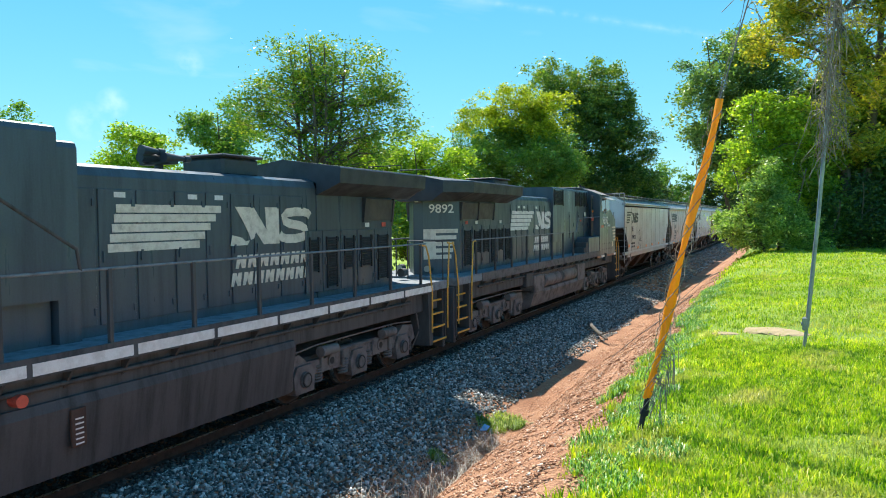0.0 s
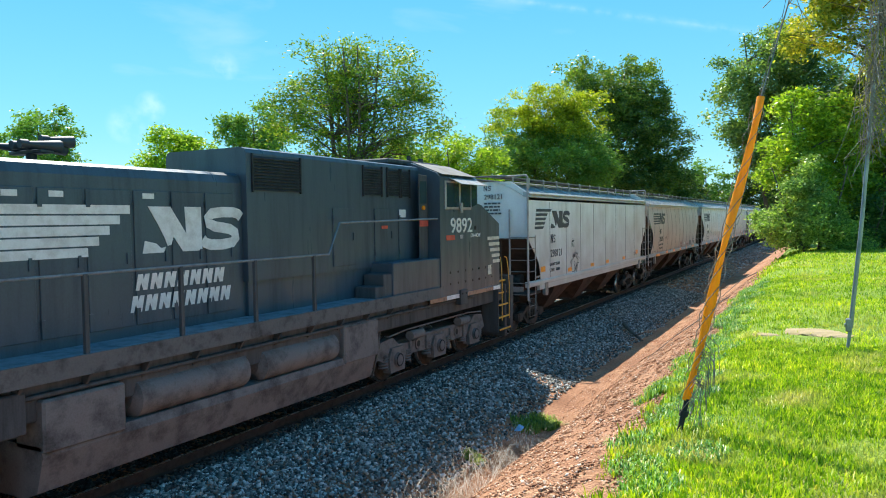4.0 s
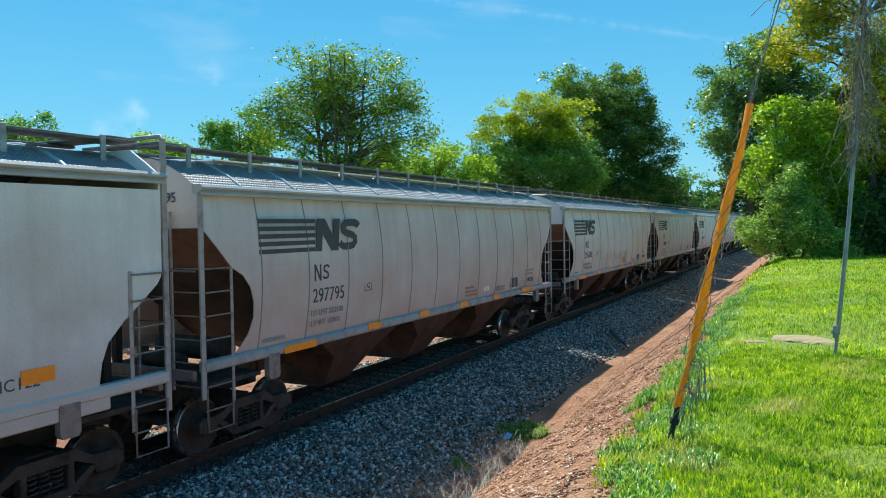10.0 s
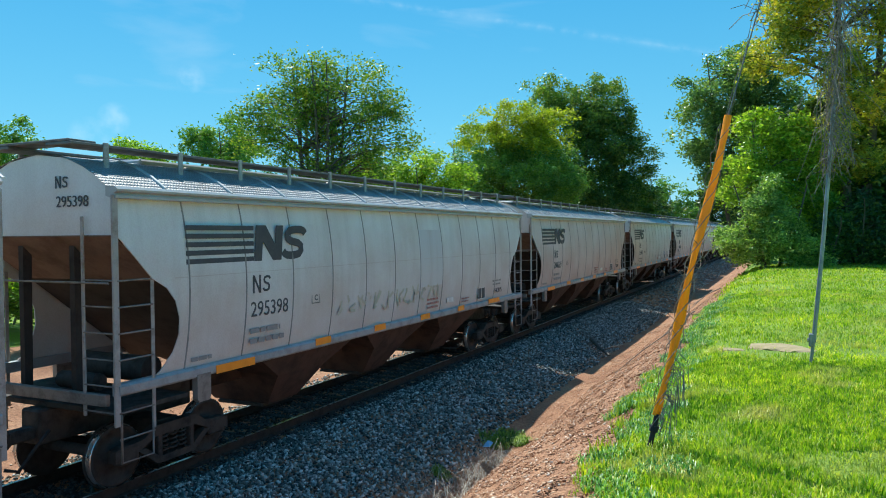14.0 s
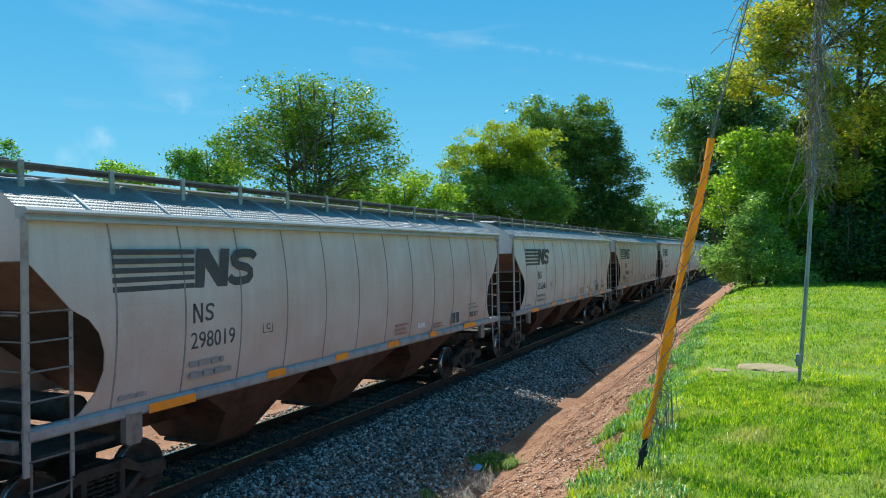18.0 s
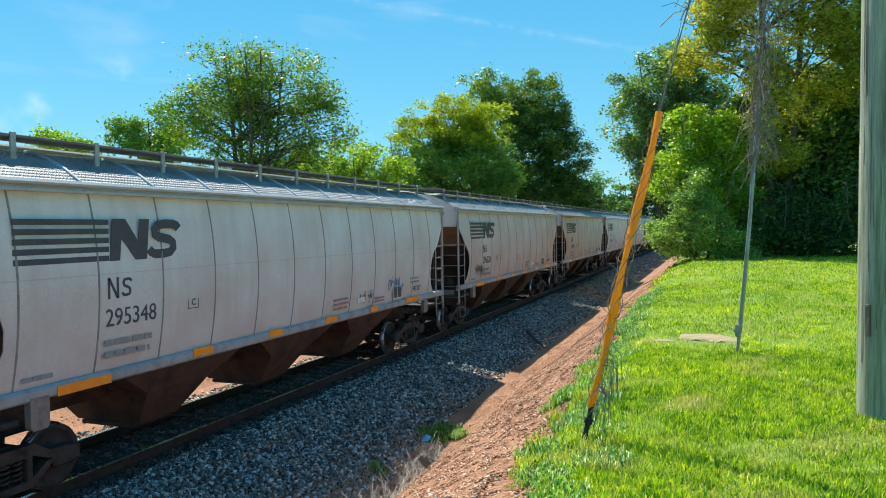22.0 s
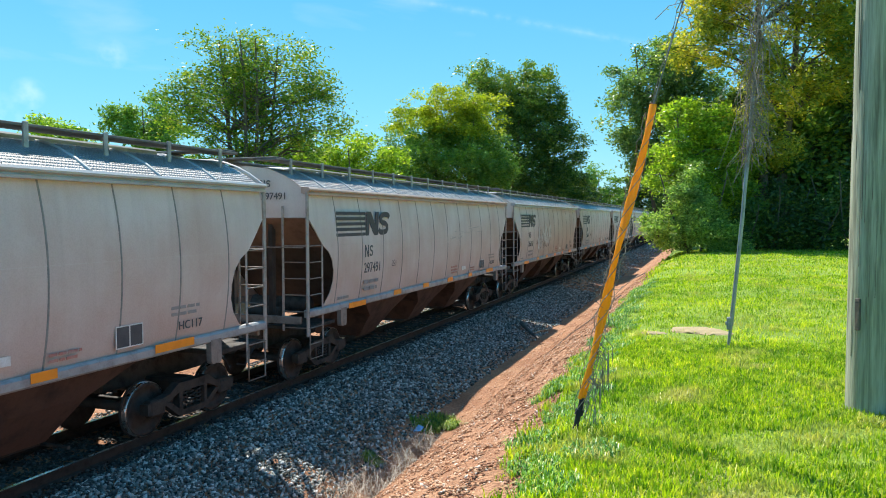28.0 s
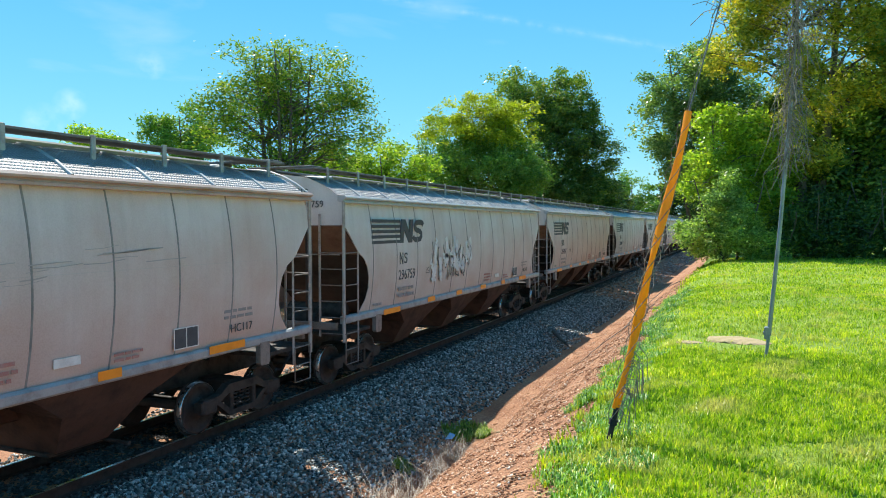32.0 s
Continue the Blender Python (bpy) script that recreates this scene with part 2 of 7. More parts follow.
ground_mat()
lawn_mat()
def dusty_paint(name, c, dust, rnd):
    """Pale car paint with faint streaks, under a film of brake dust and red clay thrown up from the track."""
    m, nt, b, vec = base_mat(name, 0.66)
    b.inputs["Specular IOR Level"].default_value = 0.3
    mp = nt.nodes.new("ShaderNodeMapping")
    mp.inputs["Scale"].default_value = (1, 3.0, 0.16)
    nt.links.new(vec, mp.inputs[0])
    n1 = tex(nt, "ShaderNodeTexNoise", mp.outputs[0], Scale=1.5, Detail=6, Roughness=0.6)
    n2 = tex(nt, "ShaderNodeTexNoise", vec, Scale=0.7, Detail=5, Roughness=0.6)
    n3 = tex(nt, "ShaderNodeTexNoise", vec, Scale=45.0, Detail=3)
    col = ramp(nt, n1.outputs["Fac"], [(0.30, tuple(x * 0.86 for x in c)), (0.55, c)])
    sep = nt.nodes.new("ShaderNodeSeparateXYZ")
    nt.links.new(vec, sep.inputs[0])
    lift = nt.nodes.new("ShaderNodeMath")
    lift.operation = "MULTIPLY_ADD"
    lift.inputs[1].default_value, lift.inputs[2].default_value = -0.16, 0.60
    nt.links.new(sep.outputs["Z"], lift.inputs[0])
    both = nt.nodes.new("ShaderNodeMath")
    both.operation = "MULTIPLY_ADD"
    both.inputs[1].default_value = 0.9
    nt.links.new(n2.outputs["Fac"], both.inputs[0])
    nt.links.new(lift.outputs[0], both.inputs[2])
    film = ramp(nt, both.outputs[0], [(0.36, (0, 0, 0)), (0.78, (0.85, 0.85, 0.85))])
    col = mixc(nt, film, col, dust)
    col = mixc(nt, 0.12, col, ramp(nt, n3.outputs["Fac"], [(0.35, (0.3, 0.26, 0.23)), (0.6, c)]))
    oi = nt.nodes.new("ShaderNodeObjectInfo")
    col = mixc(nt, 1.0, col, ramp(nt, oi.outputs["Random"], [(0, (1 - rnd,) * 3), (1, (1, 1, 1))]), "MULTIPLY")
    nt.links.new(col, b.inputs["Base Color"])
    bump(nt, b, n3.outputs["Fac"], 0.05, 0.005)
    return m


def tread_roof():
    """Roof sheet pressed with rows of small raised treads."""
    m, nt, b, vec = base_mat("roof_tread", 0.42, 0.2)
    w1 = nt.nodes.new("ShaderNodeTexWave")
    w1.bands_direction = "Y"
    w1.inputs["Scale"].default_value = 5.2
    w2 = nt.nodes.new("ShaderNodeTexWave")
    w2.bands_direction = "X"
    w2.inputs["Scale"].default_value = 5.2
    for w in (w1, w2):
        nt.links.new(vec, w.inputs["Vector"])
    h = mixc(nt, 1.0, w1.outputs["Color"], w2.outputs["Color"], "MULTIPLY")
    n = tex(nt, "ShaderNodeTexNoise", vec, Scale=2.0, Detail=5)
    col = ramp(nt, n.outputs["Fac"], [(0.3, (0.29, 0.275, 0.26)), (0.6, (0.40, 0.395, 0.39))])
    # shading of the treads put into the colour: darker between them
    col = mixc(nt, 0.45, col, ramp(nt, h, [(0.15, (0.35, 0.33, 0.32)), (0.55, (1, 1, 1))]), "MULTIPLY")
    nt.links.new(col, b.inputs["Base Color"])
    bump(nt, b, h, 0.9, 0.03)
    return m


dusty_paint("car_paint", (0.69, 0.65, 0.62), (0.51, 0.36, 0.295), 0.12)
tread_roof()
stained("walk_dark", (0.17, 0.165, 0.16), (0.10, 0.09, 0.085), 4, 50, 0.5, 0.7)
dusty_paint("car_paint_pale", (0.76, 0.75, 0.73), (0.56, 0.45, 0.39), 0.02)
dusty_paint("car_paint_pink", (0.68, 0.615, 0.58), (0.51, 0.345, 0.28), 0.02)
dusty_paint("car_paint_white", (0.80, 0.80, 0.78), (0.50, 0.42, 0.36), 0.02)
stained("roof_metal", (0.44, 0.45, 0.45), (0.36, 0.33, 0.30), 2.0, 50, 0.5, 0.45)
stained("sill_metal", (0.36, 0.365, 0.37), (0.22, 0.20, 0.19), 3.0, 40, 0.5, 0.5)
stained("rust_brown", (0.082, 0.044, 0.031), (0.028, 0.019, 0.016), 2.2, 30, 0.55, 0.85, bmp=0.3)
stained("seam_dark", (0.27, 0.255, 0.24), (0.16, 0.15, 0.14), 4, 60, 0.5, 0.7)
stained("ladder_metal", (0.27, 0.24, 0.22), (0.12, 0.095, 0.08), 5, 60, 0.5, 0.6, 0.2)
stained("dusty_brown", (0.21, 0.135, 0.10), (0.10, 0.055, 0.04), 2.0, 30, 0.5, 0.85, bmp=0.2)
stained("galvanised", (0.42, 0.41, 0.39), (0.24, 0.21, 0.19), 5, 60, 0.5, 0.5, 0.3)
stained("truck_iron", (0.060, 0.052, 0.046), (0.022, 0.020, 0.018), 5, 50, 0.5, 0.75, 0.15, 0.3)
stained("wheel_steel", (0.050, 0.044, 0.040), (0.022, 0.020, 0.019), 6, 50, 0.5, 0.75, 0.1)
stained("bright_steel", (0.62, 0.62, 0.62), (0.4, 0.38, 0.36), 8, 60, 0.4, 0.25, 0.9, 0.05)
stained("rail_side", (0.045, 0.031, 0.024), (0.020, 0.015, 0.012), 7, 60, 0.5, 0.85, 0.1, 0.3)
stained("tie_wood", (0.050, 0.040, 0.033), (0.02, 0.018, 0.015), 4, 45, 0.5, 0.95, 0, 0.6, rnd=0.4)
stained("black_paint", (0.060, 0.085, 0.108), (0.034, 0.047, 0.060), 1.8, 40, 0.5, 0.34, bmp=0.08, streak=True)
stained("wing_black", (0.038, 0.047, 0.058), (0.024, 0.029, 0.035), 2.0, 40, 0.5, 0.5, bmp=0.08)
stained("deck_worn", (0.125, 0.118, 0.112), (0.05, 0.045, 0.042), 3.5, 40, 0.6, 0.8, bmp=0.2)
stained("post_paint", (0.40, 0.365, 0.34), (0.20, 0.155, 0.13), 4, 60, 0.5, 0.65)
stained("black_dusty", (0.072, 0.074, 0.076), (0.030, 0.031, 0.032), 2.2, 40, 0.5, 0.7, bmp=0.1, streak=True)
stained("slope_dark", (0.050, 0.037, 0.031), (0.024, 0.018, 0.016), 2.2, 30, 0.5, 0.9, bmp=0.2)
stained("roof_beige", (0.215, 0.20, 0.175), (0.15, 0.135, 0.12), 2.0, 40, 0.5, 0.7)
stained("sill_rust", (0.42, 0.24, 0.15), (0.16, 0.09, 0.06), 6, 40, 0.6, 0.8, bmp=0.2)
stained("loco_truck", (0.185, 0.165, 0.155), (0.06, 0.053, 0.049), 2.6, 40, 0.5, 0.8, 0.0, 0.2)
stained("white_paint", (0.78, 0.77, 0.74), (0.55, 0.52, 0.48), 5, 60, 0.4, 0.5)
stained("cream_paint", (0.70, 0.66, 0.56), (0.42, 0.37, 0.30), 5, 50, 0.5, 0.5)
stained("walk_grey", (0.20, 0.225, 0.245), (0.10, 0.11, 0.12), 4, 50, 0.5, 0.7)
stained("yellow_rail", (0.78, 0.40, 0.05), (0.50, 0.24, 0.04), 8, 60, 0.4, 0.5)
stained("reflector", (0.95, 0.30, 0.012), (0.85, 0.25, 0.012), 6, 70, 0.4, 0.35)
stained("red_sign", (0.62, 0.10, 0.06), (0.4, 0.06, 0.04), 6, 60, 0.4, 0.5)
stained("decal_black", (0.045, 0.05, 0.06), (0.10, 0.10, 0.105), 5, 60, 0.3, 0.6)
stained("decal_faint", (0.26, 0.24, 0.23), (0.36, 0.32, 0.30), 6, 60, 0.5, 0.7)
stained("decal_red", (0.42, 0.16, 0.13), (0.42, 0.30, 0.26), 6, 60, 0.5, 0.7)
stained("graffiti_blue", (0.05, 0.17, 0.34), (0.12, 0.22, 0.36), 6, 60, 0.4, 0.5)
stained("graffiti_black", (0.05, 0.05, 0.06), (0.12, 0.12, 0.12), 6, 60, 0.4, 0.5)
stained("graffiti_white", (0.72, 0.72, 0.72), (0.5, 0.5, 0.5), 3, 60, 0.4, 0.5)
stained("repaint_grey", (0.60, 0.59, 0.60), (0.52, 0.48, 0.46), 1.5, 40, 0.5, 0.5, streak=True)
stained("gutter_dust", (0.50, 0.37, 0.31), (0.40, 0.27, 0.21), 2.0, 50, 0.5, 0.6)
stained("scuff_grey", (0.36, 0.33, 0.31), (0.50, 0.45, 0.42), 3.0, 60, 0.5, 0.7)
stained("graffiti_cream", (0.55, 0.50, 0.38), (0.45, 0.40, 0.33), 3, 60, 0.4, 0.6)


def pole_mat():
    """Weathered, pressure-treated wood with fine upright grain."""
    m, nt, b, vec = base_mat("pole_wood", 0.9)
    cols = []
    for sc, det in ((22.0, 4), (70.0, 3)):
        mp = nt.nodes.new("ShaderNodeMapping")
        mp.inputs["Scale"].default_value = (1, 1, 0.045)
        nt.links.new(vec, mp.inputs[0])
        cols.append(tex(nt, "ShaderNodeTexNoise", mp.outputs[0], Scale=sc, Detail=det, Roughness=0.6).outputs["Fac"])
    n = tex(nt, "ShaderNodeTexNoise", vec, Scale=1.6, Detail=5)
    col = ramp(nt, cols[0], [(0.30, (0.19, 0.19, 0.13)), (0.5, (0.37, 0.385, 0.28)), (0.7, (0.49, 0.50, 0.38))])
    col = mixc(nt, 0.6, col, ramp(nt, cols[1], [(0.35, (0.5, 0.5, 0.48)), (0.55, (1, 1, 1))]), "MULTIPLY")
    col = mixc(nt, 0.6, col, ramp(nt, n.outputs["Fac"], [(0.3, (0.72, 0.74, 0.66)), (0.65, (1, 1, 1))]), "MULTIPLY")
    nt.links.new(col, b.inputs["Base Color"])
    bump(nt, b, cols[1], 0.6, 0.008)
    return m


pole_mat()
stained("bark", (0.15, 0.12, 0.09), (0.06, 0.05, 0.04), 4, 30, 0.5, 0.95, 0, 0.8)
stained("dry_vine", (0.29, 0.25, 0.21), (0.14, 0.11, 0.09), 6, 50, 0.5, 0.95)
stained("guard_grey", (0.36, 0.38, 0.39), (0.22, 0.23, 0.24), 6, 60, 0.4, 0.4, 0.5)
stained("wire_steel", (0.25, 0.25, 0.25), (0.15, 0.14, 0.13), 6, 60, 0.4, 0.5, 0.7)
stained("driftwood", (0.13, 0.11, 0.09), (0.05, 0.045, 0.04), 4, 50, 0.5, 0.95, 0, 0.6)
stained("pale_rock", (0.42, 0.31, 0.17), (0.28, 0.23, 0.10), 5, 40, 0.5, 0.95, 0, 0.6)
stained("rubber_black", (0.022, 0.022, 0.022), (0.012, 0.012, 0.012), 4, 50, 0.5, 0.7)
stained("litter_blue", (0.25, 0.55, 0.75), (0.2, 0.4, 0.6), 6, 60, 0.4, 0.4)
island_mat("ballast_stone", [(0.0, (0.028, 0.034, 0.034)), (0.30, (0.105, 0.118, 0.105)), (0.70, (0.32, 0.340, 0.305)), (1.0, (0.80, 0.79, 0.74))], 0.85)
island_mat("ballast_dirty", [(0.0, (0.035, 0.032, 0.03)), (0.6, (0.085, 0.078, 0.07)), (1.0, (0.17, 0.16, 0.15))], 0.9)
island_mat("clay_clod", [(0.0, (0.20, 0.085, 0.045)), (0.5, (0.48, 0.23, 0.115)), (0.85, (0.64, 0.38, 0.22)), (1.0, (0.85, 0.70, 0.56))], 0.95)
island_mat("dry_grass", [(0.0, (0.36, 0.27, 0.19)), (0.5, (0.58, 0.47, 0.36)), (1.0, (0.74, 0.64, 0.52))], 0.9)
leaf_mat("grass_blade", [(0.0, (0.16, 0.33, 0.018)), (0.5, (0.44, 0.57, 0.030)), (0.85, (0.66, 0.71, 0.050)), (1.0, (0.78, 0.66, 0.20))], 0.42, 0.2, True)
leaf_mat("leaf_olive", [(0.0, (0.105, 0.200, 0.045)), (0.6, (0.205, 0.325, 0.062)), (0.9, (0.33, 0.39, 0.07)), (1.0, (0.48, 0.42, 0.09))], 0.40, 0.3)
leaf_mat("leaf_airy", [(0.0, (0.09, 0.19, 0.04)), (0.55, (0.20, 0.32, 0.055)), (0.88, (0.34, 0.41, 0.07)), (1.0, (0.48, 0.43, 0.09))], 0.42, 0.22)
# dark leaves of the shaded wood; its few pale ones paint in sunlight
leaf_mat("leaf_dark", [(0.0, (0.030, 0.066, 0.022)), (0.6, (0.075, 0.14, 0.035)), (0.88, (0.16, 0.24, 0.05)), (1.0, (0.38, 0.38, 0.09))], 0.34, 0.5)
leaf_mat("leaf_forest", [(0.0, (0.060, 0.130, 0.042)), (0.6, (0.125, 0.225, 0.062)), (1.0, (0.27, 0.36, 0.083))], 0.34, 0.28)
leaf_mat("leaf_blue", [(0.0, (0.10, 0.19, 0.085)), (0.6, (0.20, 0.32, 0.125)), (1.0, (0.38, 0.48, 0.19))], 0.46, 0.5)
leaf_mat("leaf_vine", [(0.0, (0.14, 0.25, 0.065)), (0.5, (0.30, 0.44, 0.12)), (1.0, (0.58, 0.66, 0.24))], 0.48, 0.4)
leaf_mat("leaf_bright", [(0.0, (0.160, 0.290, 0.036)), (0.6, (0.330, 0.470, 0.056)), (1.0, (0.580, 0.650, 0.095))], 0.54, 0.35)
leaf_mat("leaf_mid", [(0.0, (0.114, 0.239, 0.054)), (0.6, (0.202, 0.358, 0.081)), (1.0, (0.338, 0.456, 0.095))], 0.36, 0.28)
leaf_mat("guard_yellow", [(0.0, (0.95, 0.44, 0.02)), (1.0, (0.95, 0.44, 0.02))], 0.40, 0.4)
leaf_mat("edge_blade", [(0.0, (0.06, 0.18, 0.05)), (0.5, (0.15, 0.34, 0.08)), (0.85, (0.30, 0.50, 0.12)), (1.0, (0.62, 0.56, 0.28))], 0.40, 0.3)
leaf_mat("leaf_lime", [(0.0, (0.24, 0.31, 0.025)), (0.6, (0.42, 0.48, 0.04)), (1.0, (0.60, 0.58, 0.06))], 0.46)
leaf_mat("ditch_leaf", [(0.0, (0.10, 0.18, 0.03)), (0.6, (0.24, 0.34, 0.05)), (1.0, (0.46, 0.52, 0.09))], 0.4)
leaf_mat("leaf_gold", [(0.0, (0.20, 0.25, 0.042)), (0.5, (0.42, 0.42, 0.066)), (1.0, (0.80, 0.58, 0.095))], 0.50, 0.35)


def glass_mat():
    m, nt, b, vec = base_mat("cab_glass", 0.05)
    b.inputs["Base Color"].default_value = (0.03, 0.06, 0.065, 1)
    b.inputs["Specular IOR Level"].default_value = 0.8
    return m


def lamp_glass():
    m, nt, b, vec = base_mat("lens_glass", 0.1)
    b.inputs["Base Color"].default_value = (0.45, 0.42, 0.36, 1)
    return m


glass_mat()
lamp_glass()


# ---- mesh helpers ----
class MB:
    """Collects faces of one mesh."""

    def __init__(self):
        self.v, self.f, self.sm = [], [], []

    def add(self, vs, fs, smooth=False):
        o = len(self.v)
        self.v += [tuple(p) for p in vs]
        self.f += [tuple(o + i for i in f) for f in fs]
        self.sm += [smooth] * len(fs)
        return self

    def box(self, x0, x1, y0, y1, z0, z1, c=0.0):
        """A box, with chamfered edges where c is given."""
        if c <= 0:
            vs = [(x, y, z) for x in (x0, x1) for y in (y0, y1) for z in (z0, z1)]
            return self.add(vs, [(0, 1, 3, 2), (4, 6, 7, 5), (0, 4, 5, 1), (2, 3, 7, 6), (0, 2, 6, 4), (1, 5, 7, 3)])
        lo, hi = Vector((x0, y0, z0)), Vector((x1, y1, z1))
        ids, vs = {}, []
        for sx in (0, 1):
            for sy in (0, 1):
                for sz in (0, 1):
                    p = Vector((hi.x if sx else lo.x, hi.y if sy else lo.y, hi.z if sz else lo.z))
                    d = Vector((-c if sx else c, -c if sy else c, -c if sz else c))
                    for ax in range(3):
                        q = p.copy()
                        for k in range(3):
                            if k != ax:
                                q[k] += d[k]
                        ids[(sx, sy, sz, ax)] = len(vs)
                        vs.append(q)
        fs = []
        for s in (0, 1):
            fs.append([ids[(s, a, b, 0)] for a, b in ((0, 0), (1, 0), (1, 1), (0, 1))][:: 1 if s else -1])
            fs.append([ids[(a, s, b, 1)] for a, b in ((0, 0), (1, 0), (1, 1), (0, 1))][:: -1 if s else 1])
            fs.append([ids[(a, b, s, 2)] for a, b in ((0, 0), (1, 0), (1, 1), (0, 1))][:: 1 if s else -1])
        for a in (0, 1):
            for b in (0, 1):
                fs.append([ids[(0, a, b, 1)], ids[(1, a, b, 1)], ids[(1, a, b, 2)], ids[(0, a, b, 2)]][:: 1 if a != b else -1])
                fs.append([ids[(a, 0, b, 0)], ids[(a, 1, b, 0)], ids[(a, 1, b, 2)], ids[(a, 0, b, 2)]][:: -1 if a != b else 1])
                fs.append([ids[(a, b, 0, 0)], ids[(a, b, 1, 0)], ids[(a, b, 1, 1)], ids[(a, b, 0, 1)]][:: 1 if a != b else -1])
        for sx in (0, 1):
            for sy in (0, 1):
                for sz in (0, 1):
                    t = [ids[(sx, sy, sz, a)] for a in range(3)]
                    fs.append(t if (sx + sy + sz) % 2 else t[::-1])
        return self.add(vs, fs)

    def cyl(self, p, q, r0, r1=None, n=12, caps=True, smooth=True):
        p, q = Vector(p), Vector(q)
        r1 = r0 if r1 is None else r1
        d = (q - p).normalized()
        a = d.orthogonal().normalized()
        b = d.cross(a)
        vs = []
        for c, r in ((p, r0), (q, r1)):
            for i in range(n):
                t = 2 * math.pi * i / n
                vs.append(c + a * (r * math.cos(t)) + b * (r * math.sin(t)))
        self.add(vs, [(i, (i + 1) % n, n + (i + 1) % n, n + i) for i in range(n)], smooth)
        if caps:
            self.add(vs, [tuple(range(n))[::-1], tuple(range(n, 2 * n))])
        return self

    def tube(self, pts, r, n=8, r1=None):
        """A round bar along points, with rounded joints."""
        pts = [Vector(p) for p in pts]
        r1 = r if r1 is None else r1
        vs, fs = [], []
        prev = None
        for i, p in enumerate(pts):
            d = (pts[min(i + 1, len(pts) - 1)] - pts[max(i - 1, 0)]).normalized()
            a = d.orthogonal().normalized() if prev is None else (prev - d * prev.dot(d)).normalized()
            prev = a
            b = d.cross(a)
            rr = r + (r1 - r) * i / max(1, len(pts) - 1)
            for k in range(n):
                t = 2 * math.pi * k / n
                vs.append(p + a * (rr * math.cos(t)) + b * (rr * math.sin(t)))
        for i in range(len(pts) - 1):
            for k in range(n):
                fs.append((i * n + k, i * n + (k + 1) % n, (i + 1) * n + (k + 1) % n, (i + 1) * n + k))
        self.add(vs, fs, True)
        m = len(pts) - 1
        return self.add(vs, [tuple(range(n))[::-1], tuple(m * n + k for k in range(n))])

    def prism(self, poly, axis, a, b):
        """A flat outline pushed from a to b along an axis (poly is in the other two axes, in order)."""
        def put(p, w):
            q = list(p)
            q.insert(axis, w)
            return q
        n = len(poly)
        vs = [put(p, a) for p in poly] + [put(p, b) for p in poly]
        fs = [(i, (i + 1) % n, n + (i + 1) % n, n + i) for i in range(n)]
        fs += [tuple(range(n))[::-1], tuple(range(n, 2 * n))]
        return self.add(vs, fs)

    def loft(self, rings, closed=False, smooth=True, caps=False):
        n = len(rings[0])
        vs = [p for r in rings for p in r]
        fs = []
        for i in range(len(rings) - 1):
            for k in range(n if closed else n - 1):
                fs.append((i * n + k, i * n + (k + 1) % n, (i + 1) * n + (k + 1) % n, (i + 1) * n + k))
        self.add(vs, fs, smooth)
        if caps:
            self.add(vs, [tuple(range(n))[::-1], tuple((len(rings) - 1) * n + k for k in range(n))])
        return self

    def mesh(self, name, mat, fix=True):
        me = bpy.data.meshes.new(name)
        me.from_pydata(self.v, [], self.f)
        me.polygons.foreach_set("use_smooth", self.sm)
        if mat:
            me.materials.append(MATS[mat])
        if fix and len(self.f) < 6000:
            bm = bmesh.new()
            bm.from_mesh(me)
            bmesh.ops.recalc_face_normals(bm, faces=bm.faces)
            bm.to_mesh(me)
            bm.free()
        me.update()
        return me


def part(name, mb, mat, parent=None, label="", at=None, fix=True):
    me = mb if isinstance(mb, bpy.types.Mesh) else mb.mesh(name, mat, fix)
    ob = new(name, me)
    if parent is not None:
        ob.parent = parent
    if at is not None:
        ob.matrix_basis = at
    if label:
        tagged(ob, label)
    return ob


def empty(name, m=None):
    e = new(name)
    e.empty_display_size = 0.3
    if m is not None:
        e.matrix_basis = m
    return e


def np_mesh(name, verts, quads, mat, smooth=False):
    """A mesh from arrays: verts (n,3), faces (m,k) of one size k."""
    me = bpy.data.meshes.new(name)
    k = quads.shape[1]
    me.vertices.add(len(verts))
    me.vertices.foreach_set("co", np.ascontiguousarray(verts, dtype=np.float32).ravel())
    me.loops.add(quads.size)
    me.loops.foreach_set("vertex_index", np.ascontiguousarray(quads, dtype=np.int32).ravel())
    me.polygons.add(len(quads))
    me.polygons.foreach_set("loop_start", np.arange(0, quads.size, k, dtype=np.int32))
    me.polygons.foreach_set("loop_total", np.full(len(quads), k, dtype=np.int32))
    if smooth:
        me.polygons.foreach_set("use_smooth", np.ones(len(quads), dtype=bool))
    me.materials.append(MATS[mat])
    me.update(calc_edges=True)
    return me


def text_mesh(body, size, mat, bold=0.0, shear=0.0, depth=0.004, wide=1.0):
    """Letters as a thin mesh, lower left corner at the origin, in the x-y plane."""
    cu = bpy.data.curves.new("lettering", "FONT")
    cu.body, cu.size, cu.extrude, cu.offset, cu.shear = body, size, depth, bold, shear
    cu.resolution_u = 3
    ob = bpy.data.objects.new("lettering", cu)
    me = bpy.data.meshes.new_from_object(ob)
    bpy.data.objects.remove(ob)
    me.transform(Matrix.Diagonal((wide, 1, 1, 1)))
    me.materials.clear()
    me.materials.append(MATS[mat])
    return me



# ---- the train ----
TRACK_X = -9.64
RAIL_OFF = 0.755
SIDE = Matrix(((0, 0, 1, 0), (1, 0, 0, 0), (0, 1, 0, 0), (0, 0, 0, 1)))
